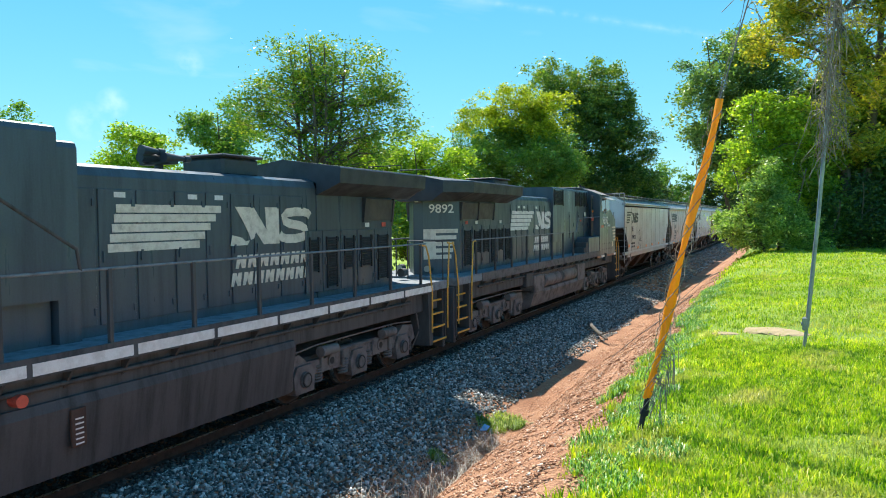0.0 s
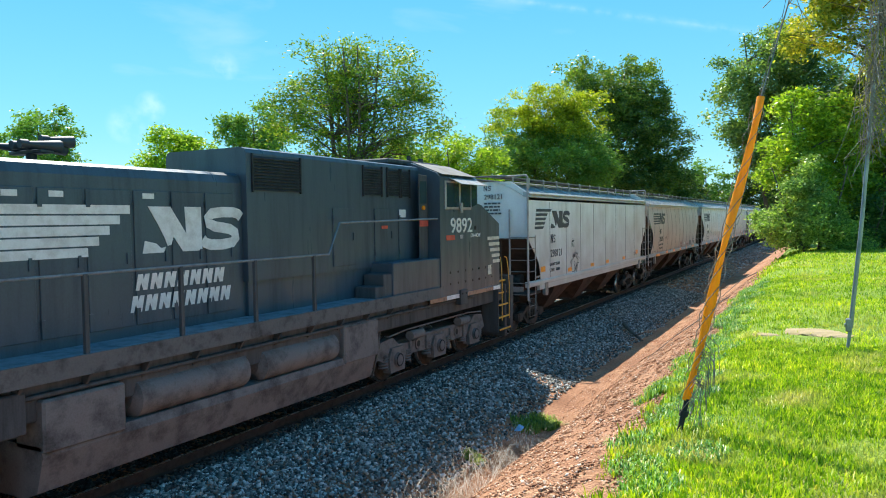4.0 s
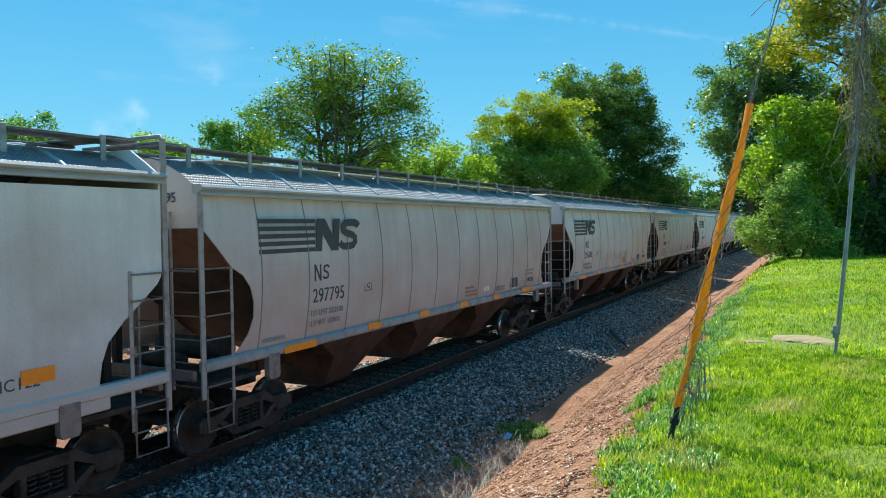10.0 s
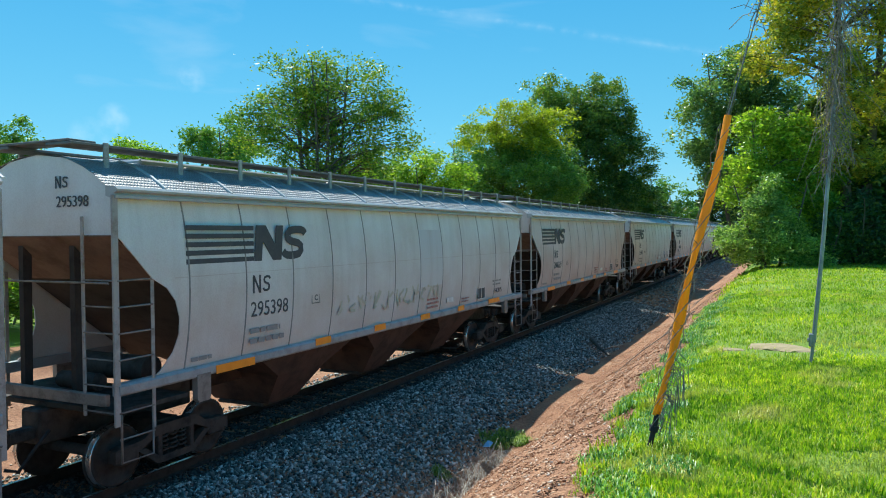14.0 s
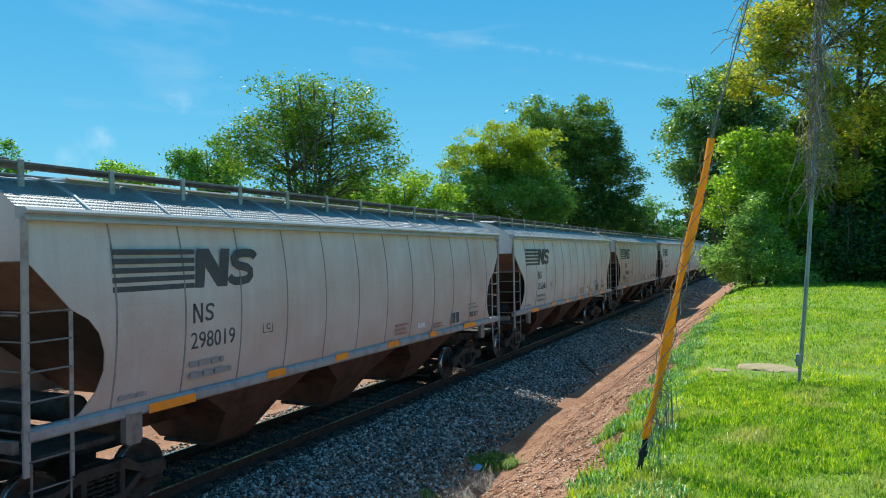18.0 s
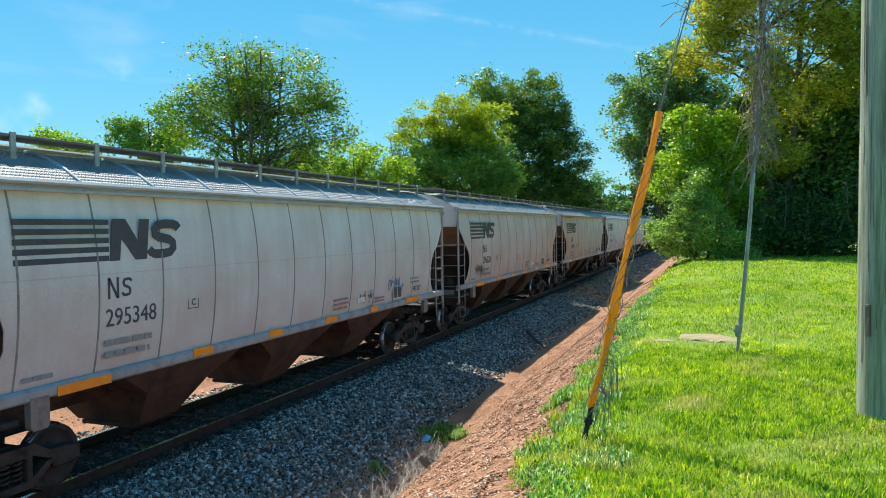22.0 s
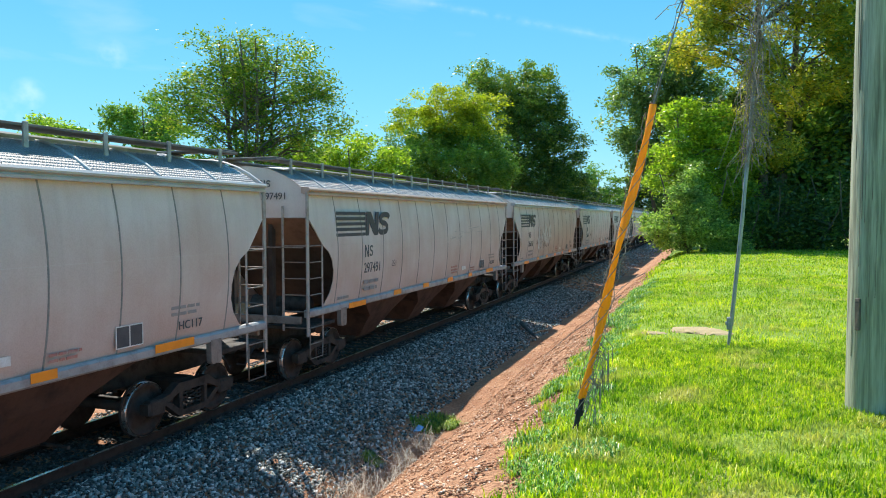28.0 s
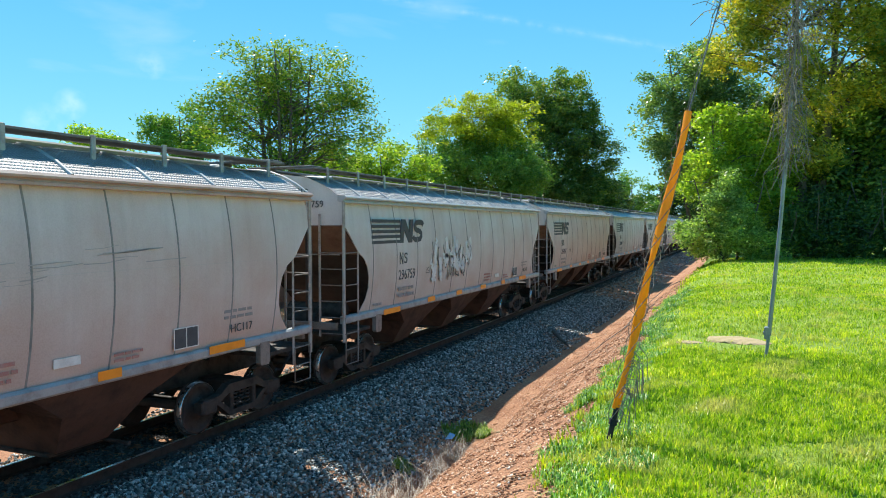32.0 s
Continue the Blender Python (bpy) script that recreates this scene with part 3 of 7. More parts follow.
REAR = Matrix(((1, 0, 0, 0), (0, 0, -1, 0), (0, 1, 0, 0), (0, 0, 0, 1)))


def on_side(x, y, z):
    return Matrix.Translation((x, y, z)) @ SIDE


def on_end(x, y, z):
    return Matrix.Translation((x, y, z)) @ REAR


def flat_shape(poly, d=0.006):
    """A thin plate in the x-y plane."""
    return MB().prism(poly, 2, 0.0, d)


def bars(w, h, rows, seed, d=0.004):
    """Small unreadable writing as plain bars."""
    r = random.Random(seed)
    mb = MB()
    for i in range(rows):
        y0 = h - (i + 0.75) * h / rows
        x = 0.0
        end = w * r.uniform(0.75, 1.0)
        while x < end:
            l = min(r.uniform(0.12, 0.3) * w, end - x)
            if l > 0.02:
                mb.box(x, x + l, y0, y0 + 0.5 * h / rows, 0, d)
            x += l + 0.05 * w
    return mb


def slabs(n, w, h):
    """A row of slanted blocks, each with a notch, where large writing stands."""
    mb = MB()
    p = w / n
    for k in range(n):
        x = p * k
        q = p * 0.80
        mb.prism([(x, 0), (x + q * 0.30, 0), (x + q * 0.48, h * 0.50), (x + q * 0.66, 0), (x + q, 0), (x + q + 0.22 * h, h), (x + q * 0.62 + 0.22 * h, h), (x + q * 0.52 + 0.16 * h, h * 0.66), (x + q * 0.40 + 0.22 * h, h), (x + 0.22 * h, h)], 2, 0, 0.005)
    return mb


def small_print(mb, mat, thing, at=None):
    return tagged(part("small_print", mb, mat, thing, at=at), kind="stuff")


def ribbon(mb, pts, w, d=0.006):
    """A flat stroke of even width along points in the x-y plane."""
    pts = [Vector((x, y)) for x, y in pts]
    rings = []
    for i, p in enumerate(pts):
        t = (pts[min(i + 1, len(pts) - 1)] - pts[max(i - 1, 0)]).normalized()
        q = Vector((-t.y, t.x)) * w / 2
        rings.append([(p.x - q.x, p.y - q.y, 0), (p.x + q.x, p.y + q.y, 0), (p.x + q.x, p.y + q.y, d), (p.x - q.x, p.y - q.y, d)])
    return mb.loft(rings, closed=True, smooth=False, caps=True)


SNAKE = [(1.00, 0.76), (0.93, 0.84), (0.80, 0.88), (0.50, 0.885), (0.24, 0.85), (0.14, 0.74), (0.17, 0.62), (0.32, 0.545), (0.50, 0.515), (0.70, 0.475), (0.84, 0.39), (0.86, 0.27), (0.76, 0.155), (0.50, 0.115), (0.20, 0.12), (0.07, 0.17), (0.0, 0.25)]


def snake(mb, x, w, h, stroke, lean=0.0):
    """A double bend drawn with a heavy stroke."""
    return ribbon(mb, [(x + u * w + lean * v * h, v * h) for u, v in SNAKE], stroke, 0.007)


def badge(wide=0.72, high=0.60, lean=0.10):
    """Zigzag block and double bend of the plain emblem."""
    mb = MB()
    zig = [(0, 0), (0.27, 0), (0.27, 0.56), (0.68, 0), (1, 0), (1, 1), (0.73, 1), (0.73, 0.46), (0.34, 1), (0, 1)]
    mb.prism([(x * wide + lean * y * high, y * high) for x, y in zig], 2, 0, 0.008)
    return snake(mb, wide * 1.06, wide * 0.84, high, high * 0.23, lean)


def crest(wide=1.22, high=0.58, tail=0.74):
    """Emblem with a bite out of its first block: body, chin and double bend."""
    mb = MB()
    body = [(0.10, 1.0), (0.46, 1.0), (0.72, 0.40), (0.70, 1.0), (0.99, 1.0), (1.0, 0.0), (0.66, 0.0), (0.50, 0.34), (0.46, 0.16), (0.40, 0.14), (0.36, 0.30), (0.25, 0.62)]
    chin = [(0, 0), (0.33, 0), (0.37, 0.12), (0.29, 0.10), (0.22, 0.20), (0.04, 0.27)]
    for poly in (body, chin):
        mb.prism([(x * wide, y * high) for x, y in poly], 2, 0, 0.008)
    return snake(mb, wide * 1.01, tail, high, high * 0.25)


def thin_mark(high=0.30):
    """Two thin-stroked shapes of the small initials."""
    mb = MB()
    k = high
    for line in ([(0.03, 0), (0.03, 1)], [(0.05, 0.97), (0.55, 0.03)], [(0.57, 0), (0.57, 1)]):
        ribbon(mb, [(x * k, y * k) for x, y in line], 0.13 * k)
    return snake(mb, 0.85 * k, 0.58 * k, k, 0.13 * k)


def leaning_bar(x0, x1, y0, y1, lean=0.15, tip=0.5):
    """A painted bar with a leaning start and a pointed end."""
    h = y1 - y0
    return MB().prism([(x0, y0), (x1 - tip * h, y0), (x1, y1), (x0 + lean * h, y1)], 2, 0, 0.008)


def wheel_pair(r=0.457):
    mb = MB()
    mb.cyl((-0.70, 0, 0), (0.70, 0, 0), 0.085, n=10)
    for s in (-1, 1):
        prof = [(0.69, r - 0.03), (0.705, r + 0.026), (0.735, r + 0.012), (0.745, r), (0.825, r - 0.004), (0.83, r - 0.075), (0.80, r - 0.09), (0.785, 0.20), (0.83, 0.17), (0.835, 0.085)]
        inner = [(0.69, r - 0.09), (0.71, 0.19), (0.69, 0.085)]
        rings = []
        for k in range(28):
            t = 2 * math.pi * k / 28
            rings.append([(s * x, rr * math.cos(t), rr * math.sin(t)) for x, rr in inner[::-1] + prof])
        rings.append(rings[0])
        mb.loft(rings)
    return mb


def tread(s, r=0.457):
    """Bright worn running band of a wheel pair."""
    rings = []
    for k in range(29):
        t = 2 * math.pi * k / 28
        rings.append([(s * x, rr * math.cos(t), rr * math.sin(t)) for x, rr in ((0.744, r + 0.003), (0.822, r + 0.001), (0.8295, r - 0.012))])
    return MB().loft(rings)


def hub_bolts(s):
    mb = MB()
    for k in range(3):
        for t in (2 * math.pi * k / 3,):
            mb.cyl((s * 0.83, 0.06 * math.cos(t), 0.06 * math.sin(t)), (s * 0.98, 0.06 * math.cos(t), 0.06 * math.sin(t)), 0.018, n=6)
    mb.cyl((s * 0.83, 0, 0), (s * 0.96, 0, 0), 0.095, n=12)
    return mb


def side_frame(s):
    """Cast frame of a two-axle truck, with its window openings."""
    mb = MB()
    x0, x1 = s * 0.93, s * 1.09
    top = [(-1.13, 0.60), (-0.62, 0.66), (-0.40, 0.80), (0.40, 0.80), (0.62, 0.66), (1.13, 0.60), (1.13, 0.42), (0.70, 0.50), (0.40, 0.64), (-0.40, 0.64), (-0.70, 0.50), (-1.13, 0.42)]
    mb.prism(top, 0, x0, x1)
    low = [(-0.72, 0.50), (-0.36, 0.22), (0.36, 0.22), (0.72, 0.50), (0.60, 0.52), (0.32, 0.32), (-0.32, 0.32), (-0.60, 0.52)]
    mb.prism(low, 0, x0, x1)
    for y in (-0.36, 0.28):
        mb.box(min(x0, x1), max(x0, x1), y, y + 0.09, 0.24, 0.70, 0.015)
    for y in (-0.89, 0.89):
        mb.box(min(x0, x1) - 0.01, max(x0, x1) + 0.01, y - 0.19, y + 0.19, 0.36, 0.64, 0.04)
    return mb


def coil():
    pts = [(0.065 * math.cos(a * 0.7), 0.065 * math.sin(a * 0.7), 0.32 + a * 0.0075) for a in range(0, 40)]
    return MB().tube(pts, 0.017, 5)


def freight_truck(car, yc):
    b = part("truck_bolster", MB().box(-0.95, 0.95, -0.22, 0.22, 0.52, 0.82, 0.04), "truck_iron", car, at=pose(0, yc, 0))
    for s in (-1, 1):
        part("side_frame", SFRAME[s], None, b)
        for y in (-0.18, 0.0, 0.18):
            part("coil_spring", COIL, None, b, at=pose(s * 1.0, y, 0))
    mb = MB()
    for y in (-0.42, 0.42):
        mb.box(-0.75, 0.75, y - 0.05, y + 0.05, 0.36, 0.46, 0.01)
    part("brake_beam", mb, "truck_iron", b)
    for d in (-0.89, 0.89):
        w = part("wheelset", WHEEL, None, car, at=pose(0, yc + d, 0.457))
        for s in (-1, 1):
            part("running_band", TREAD[s], None, w, "bright worn steel running band")
            part("bearing_cap", HUBS[s], None, w)


SFRAME = {s: side_frame(s).mesh("side_frame", "truck_iron") for s in (-1, 1)}
COIL = coil().mesh("coil_spring", "truck_iron")
WHEEL = wheel_pair().mesh("wheelset", "wheel_steel")
TREAD = {s: tread(s).mesh("running_band", "bright_steel") for s in (-1, 1)}
HUBS = {s: hub_bolts(s).mesh("bearing_cap", "truck_iron") for s in (-1, 1)}

HALF = 8.12


def bulge(z):
    return 1.63 - 0.13 * ((z - 2.85) / 1.35) ** 2


def cut(z):
    """How far the side sheet starts in from the car's end at a height."""
    pts = [(1.60, 0.62), (1.72, 0.80), (1.95, 1.00), (2.2, 1.10), (2.45, 1.10), (2.7, 1.02), (2.9, 0.86), (3.05, 0.60), (3.09, 0.56), (3.60, 0.10), (3.62, 0.07), (4.3, 0.05)]
    for (a, ya), (b, yb) in zip(pts, pts[1:]):
        if a <= z <= b:
            return ya + (yb - ya) * (z - a) / (b - a)
    return pts[-1][1]


def side_sheet(s, straight=False):
    zs = [1.60, 1.66, 1.72, 1.83, 1.95, 2.07, 2.2, 2.32, 2.45, 2.57, 2.7, 2.8, 2.9, 2.98, 3.05, 3.09, 3.35, 3.60, 3.62, 3.9, 4.06, 4.20]
    outer, inner = [], []
    for z in zs:
        c = cut(z) if not straight else 0.08 if z > 3.02 else float(np.interp(z, (1.60, 1.95, 2.20, 2.45, 2.65, 2.90, 3.02), (1.13, 1.07, 0.97, 0.72, 0.46, 0.16, 0.08)))
        w = bulge(z) if not straight else 1.58
        ys = [-HALF + c + (2 * HALF - 2 * c) * k / 24 for k in range(25)]
        outer.append([(s * w, y, z) for y in ys])
        inner.append([(s * (w - 0.02), y, z) for y in ys])
    mb = MB()
    mb.loft(outer)
    mb.loft(inner)
    # closing edges
    for k in (0, -1):
        mb.loft([[o[k] for o in outer], [i[k] for i in inner]], smooth=False)
    mb.loft([outer[0], inner[0]], smooth=False)
    mb.loft([outer[-1], inner[-1]], smooth=False)
    return mb


def arch(x):
    """Height of the roof at x."""
    return 4.29 + 0.525 * (1 - (abs(x) / 1.47) ** 2.2)


def roof_sheet():
    """Arched roof with shallow cross corrugations."""
    n = 24
    mb = MB()
    top = []
    for k in range(n + 1):
        y = -HALF + 0.03 + (2 * HALF - 0.06) * k / n
        row = []
        for j in range(13):
            t = -1 + 2 * j / 12
            x = 1.46 * t
            row.append((x, y, arch(x)))
        top.append(row)
    mb.loft(top)
    return mb


def gutter(s, lift=0.0):
    prof = [(1.44, 4.19), (1.56, 4.15), (1.63, 4.155), (1.63, 4.195), (1.605, 4.20), (1.60, 4.225), (1.655, 4.245), (1.66, 4.275), (1.62, 4.315), (1.44, 4.325)]
    return MB().loft([[(s * x, y, z + lift) for x, z in prof] for y in (-HALF, HALF)], closed=True, smooth=False, caps=True)


def hopper_bay(y0, y1, yt0, yt1):
    """A sloping discharge hopper: wide top, narrow outlet."""
    mb = MB()
    r0 = [(-1.5, y0, 1.62), (1.5, y0, 1.62), (1.5, y1, 1.62), (-1.5, y1, 1.62)]
    r1 = [(-1.15, yt0 - 0.3, 1.05), (1.15, yt0 - 0.3, 1.05), (1.15, yt1 + 0.3, 1.05), (-1.15, yt1 + 0.3, 1.05)]
    r2 = [(-0.66, yt0, 0.42), (0.66, yt0, 0.42), (0.66, yt1, 0.42), (-0.66, yt1, 0.42)]
    return mb.loft([r0, r1, r2], closed=True, smooth=False, caps=True)


def rung(l=0.56, r=0.012):
    return MB().cyl((0, 0, 0), (0, l, 0), r, n=6)


def hopper_car(white=False):
    """A covered hopper; origin on the rail top at its middle, near end at -y."""
    paint = "car_paint_white" if white else "car_paint"
    car = empty("covered_hopper_car")
    for s in (-1, 1):
        part("side_sheet", side_sheet(s, white), paint, car)
        part("gutter", gutter(s, 0.13 if white else 0.0), "roof_metal", car)
        mb = MB().prism([(1.47 * s, 1.50), (1.59 * s, 1.50), (1.62 * s, 1.53), (1.62 * s, 1.63), (1.58 * s, 1.665), (1.47 * s, 1.665)], 1, -HALF + 0.03, HALF - 0.03)
        if white:
            mb.prism([(1.50 * s, 1.34), (1.575 * s, 1.34), (1.60 * s, 1.36), (1.60 * s, 1.52), (1.50 * s, 1.52)], 1, -HALF + 0.98, HALF - 0.98)
        part("side_sill", mb, paint if white else "sill_metal", car, "grey steel side sill")
    part("roof", roof_sheet(), "roof_tread", car, "sunlit grey metal roof with cross corrugations")
    # weld seams down the side sheets
    n = 12 if not white else 8
    for k in range(n):
        y = -HALF + (1.24 + (2 * HALF - 2.48) * k / (n - 1) if not white else 2.0 + 1.69 * k)
        for s in (-1, 1):
            rings = []
            for z in np.linspace(1.67, 4.16, 12):
                w = bulge(z) if not white else 1.58
                off = 0.05 * (1 - ((z - 2.9) / 1.35) ** 2) if not white else 0
                rings.append([(s * (w + 0.002), y - 0.017 + off, z), (s * (w + 0.008), y - 0.007 + off, z), (s * (w + 0.009), y + 0.007 + off, z), (s * (w + 0.002), y + 0.017 + off, z)])
            part("weld_seam", MB().loft(rings), "seam_dark", car)
    if not white:
        for s in (-1, 1):
            w = bulge(3.04)
            part("sheet_lap", MB().box(min(s * w, s * (w + 0.004)), max(s * w, s * (w + 0.004)), -HALF + 1.0, HALF - 1.0, 3.03, 3.042), paint, car)
    # ends
    for e in (-1, 1):
        ye = e * (HALF - 0.06)
        poly = [(-1.50, 3.66), (1.50, 3.66), (1.53, 4.20), (1.46, 4.30), (1.1, 4.535), (0.6, 4.74), (0, 4.815), (-0.6, 4.74), (-1.1, 4.535), (-1.46, 4.30), (-1.53, 4.20)]
        if white:
            poly = [(-1.55, 3.02), (1.55, 3.02), (1.56, 4.42), (1.30, 4.60), (1.00, 4.79), (-1.00, 4.79), (-1.30, 4.60), (-1.56, 4.42)]
        part("end_panel", MB().prism(poly, 1, ye, ye - e * 0.03), paint, car)
        y1 = e * (HALF - 2.9)
        zb = 3.02 if white else 3.66
        sl = [(-1.5, ye - e * 0.02, zb), (1.5, ye - e * 0.02, zb), (1.5, y1, 1.45), (-1.5, y1, 1.45)]
        sl2 = [(x, y - e * 0.03, z - 0.02) for x, y, z in sl]
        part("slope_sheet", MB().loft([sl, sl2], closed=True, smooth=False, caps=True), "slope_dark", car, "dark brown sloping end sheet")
        cut_y = (zb - 2.98) / (zb - 1.45) * (2.9 - 0.08)
        up = [(-1.49, ye, zb + 0.005), (1.49, ye, zb + 0.005), (1.49, ye - e * cut_y, 3.0), (-1.49, ye - e * cut_y, 3.0)]
        if not white:
            # upper part of the slope in a paler tan than the rest
            part("upper_slope", MB().loft([up, [(x, y + e * 0.014, z - 0.012) for x, y, z in up]], closed=True, smooth=False, caps=True), "dusty_brown", car, "tan upper slope sheet")
        mb = MB()
        for x in (-0.55, 0.55):
            mb.prism([(ye - e * 0.1, 3.52), (ye - e * 0.1, 1.25), (ye - e * 0.22, 1.25), (ye - e * 0.24, 3.38)], 0, x - 0.05, x + 0.05)
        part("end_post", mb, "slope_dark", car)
        part("end_platform", MB().box(-1.5, 1.5, min(ye, ye - e * 1.3), max(ye, ye - e * 1.3), 1.22, 1.30, 0.01), "truck_iron", car)
        mb = MB().box(-1.42, 1.42, min(ye + e * 0.02, ye + e * 0.10), max(ye + e * 0.02, ye + e * 0.10), 1.36, 1.52, 0.01)
        part("end_sill", mb, "ladder_metal", car)
        mb = MB().box(-0.20, 0.20, min(e * 5.4, e * 8.25), max(e * 5.4, e * 8.25), 0.72, 1.22, 0.03)
        part("draft_sill", mb, "truck_iron", car)
        mb = MB().box(-0.10, 0.10, min(e * 8.2, e * 8.62), max(e * 8.2, e * 8.62), 0.80, 0.98, 0.03)
        mb.box(-0.16, 0.14, min(e * 8.58, e * 8.85), max(e * 8.58, e * 8.85), 0.76, 1.02, 0.05)
        part("coupler", mb, "truck_iron", car)
        part("air_hose", MB().tube([(0.35, e * 8.2, 0.95), (0.37, e * 8.45, 0.75), (0.33, e * 8.65, 0.50), (0.25, e * 8.8, 0.55)], 0.025, 6), "rubber_black", car)
        # hand rail across the end
        part("end_rail", MB().tube([(-1.5, ye + e * 0.09, 3.02), (1.5, ye + e * 0.09, 3.02)], 0.016, 6), "ladder_metal", car)
        # corner ladders
        for s in (-1, 1):
            xo = s * 1.60
            lad = part("ladder", MB().box(min(xo, xo - s * 0.04), max(xo, xo - s * 0.04), min(ye, ye + e * 0.09), max(ye, ye + e * 0.09), 1.10, 4.20 + (0.72 if white else 0), 0.006), "post_paint", car, "grey painted corner ladder with round rungs")
            part("stile", MB().box(min(xo, xo - s * 0.02), max(xo, xo - s * 0.02), ye - e * 0.56 - 0.03, ye - e * 0.56 + 0.03, 0.95, 3.10, 0.006), "post_paint", lad)
            if white:
                part("corner_rail", MB().tube([(xo - s * 0.015, ye + e * 0.04, 4.88), (xo - s * 0.05, ye + e * 0.04, 4.95), (s * 0.90, ye + e * 0.04, 4.95)], 0.03, 6), "post_paint", lad)
            part("stirrup", MB().tube([(xo, ye, 1.25), (xo, ye, 0.60), (xo, ye - e * 0.53, 0.60), (xo, ye - e * 0.53, 1.25)], 0.017, 6), "ladder_metal", lad)
            for k in range(7):
                z = 0.92 + 0.355 * k
                part("rung", MB().cyl((xo, ye + e * 0.03, z), (xo, ye - e * 0.56, z), 0.013, n=6), "ladder_metal", lad)
            # end ladder round the corner
            el = part("end_ladder", MB().box(s * 0.98 - 0.025, s * 0.98 + 0.025, min(ye + e * 0.05, ye + e * 0.08), max(ye + e * 0.05, ye + e * 0.08), 1.2, 3.92, 0.006), "post_paint", car)
            for k in range(6):
                z = 1.28 + 0.355 * k
                part("rung", MB().cyl((s * 0.98, ye + e * 0.07, z), (s * 1.56, ye + e * 0.07, z), 0.013, n=6), "ladder_metal", el)
        # gusset bracket on the sill over the truck
        for s in (-1, 1):
            yb = e * (HALF - 1.56)
            part("jacking_bracket", MB().prism([(yb - 0.14, 1.55), (yb + 0.14, 1.55), (yb + 0.14, 1.18), (yb + 0.10, 1.13), (yb - 0.10, 1.13), (yb - 0.14, 1.18)], 0, s * 1.52, s * 1.625).cyl((s * 1.62, yb, 1.27), (s * 1.628, yb, 1.27), 0.045, n=10), "ladder_metal", car)
    # hopper bays
    for y0, y1, a, b in ((-5.25, -1.8, -3.9, -3.0), (-1.75, 1.75, -0.45, 0.45), (1.8, 5.25, 3.0, 3.9)):
        if white:
            a, b = a - 0.45, b - 0.45
        bay = part("hopper_bay", hopper_bay(y0, y1, a, b), "rust_brown", car, "rust-brown discharge hopper")
        part("outlet_gate", MB().box(-0.55, 0.55, a - 0.04, b + 0.04, 0.35, 0.42, 0.02), "truck_iron", bay)
        part("gate_shaft", MB().cyl((-1.05, b + 0.05, 0.36), (1.05, b + 0.05, 0.36), 0.03, n=8), "truck_iron", bay)
    part("centre_sill", MB().box(-0.25, 0.25, -5.4, 5.4, 0.92, 1.30, 0.03), "rust_brown", car)
    # air reservoir and brake rigging at the near end
    part("air_reservoir", MB().cyl((-0.6, -6.9, 1.62), (0.9, -6.9, 1.62), 0.20, n=14), "truck_iron", car)
    part("brake_cylinder", MB().cyl((-0.3, -7.5, 1.50), (0.5, -7.5, 1.50), 0.13, n=12), "truck_iron", car)
    part("brake_wheel", MB().tube([(-0.75 + 0.26 * math.cos(a), HALF + 0.05, 2.35 + 0.26 * math.sin(a)) for a in np.linspace(0, 2 * math.pi, 17)], 0.018, 6), "truck_iron", car)
    # roof walk
    for x0, x1 in ((-0.92, -0.40), (0.40, 0.92)):
        mb = MB().box(x0, x1, -HALF - 0.1, HALF + 0.1, 4.905, 4.945, 0.006)
        for k in range(1, 4):
            x = x0 + (x1 - x0) * k / 4
            mb.box(x - 0.01, x + 0.01, -HALF, HALF, 4.946, 4.958)
        part("running_board", mb, "walk_dark", car, "weathered steel grating walk")
    for e in (-1, 1):
        part("end_walk", MB().box(-0.85, 0.85, min(e * (HALF - 0.35), e * (HALF + 0.1)), max(e * (HALF - 0.35), e * (HALF + 0.1)), 4.95, 4.985, 0.008), "walk_dark", car)
    for k in range(12):
        y = -HALF + 0.45 + (2 * HALF - 0.9) * k / 11
        for s in (-1, 1):
            mb = MB().box(min(s * 0.90, s * 0.94), max(s * 0.90, s * 0.94), y - 0.04, y + 0.04, 4.56, 4.97, 0.006)
            part("board_support", mb, "galvanised", car)
        part("roof_rib", MB().loft([[(x, y + 0.6 + d, arch(x) + h) for d, h in ((-0.035, 0.002), (-0.02, 0.03), (0.02, 0.03), (0.035, 0.002))] for x in np.linspace(-1.44, 1.44, 11)]), "roof_metal", car)
    hatch = MB().box(-0.40, 0.40, -6.6, 6.6, 4.76, 4.87, 0.03)
    part("trough_hatch", hatch, "roof_metal", car)
    # amber reflectors along the sill
    if not white:
        spots = [(1.82, 0.90, 1.57), (4.45, 0.50, 1.63), (6.61, 0.46, 1.63), (8.78, 0.50, 1.63), (11.0, 0.40, 1.63), (13.2, 0.9, 1.63)]
    else:
        spots = [(1.10, 0.42, 1.98), (3.85, 0.42, 1.81), (6.65, 0.45, 1.81), (8.85, 0.42, 1.81), (11.6, 0.42, 1.81), (14.1, 0.42, 1.95)]
    for d, l, z in spots:
        x = 1.622 if z < 1.7 else 1.585
        part("reflector", MB().box(x, x + 0.008, -HALF + d, -HALF + d + l, z - 0.075, z + (0.10 if z > 1.9 else 0.055)), "reflector", car, "amber reflective stripe")
    for yc in (-HALF + 1.51, HALF - 1.51):
        freight_truck(car, yc)
    return car


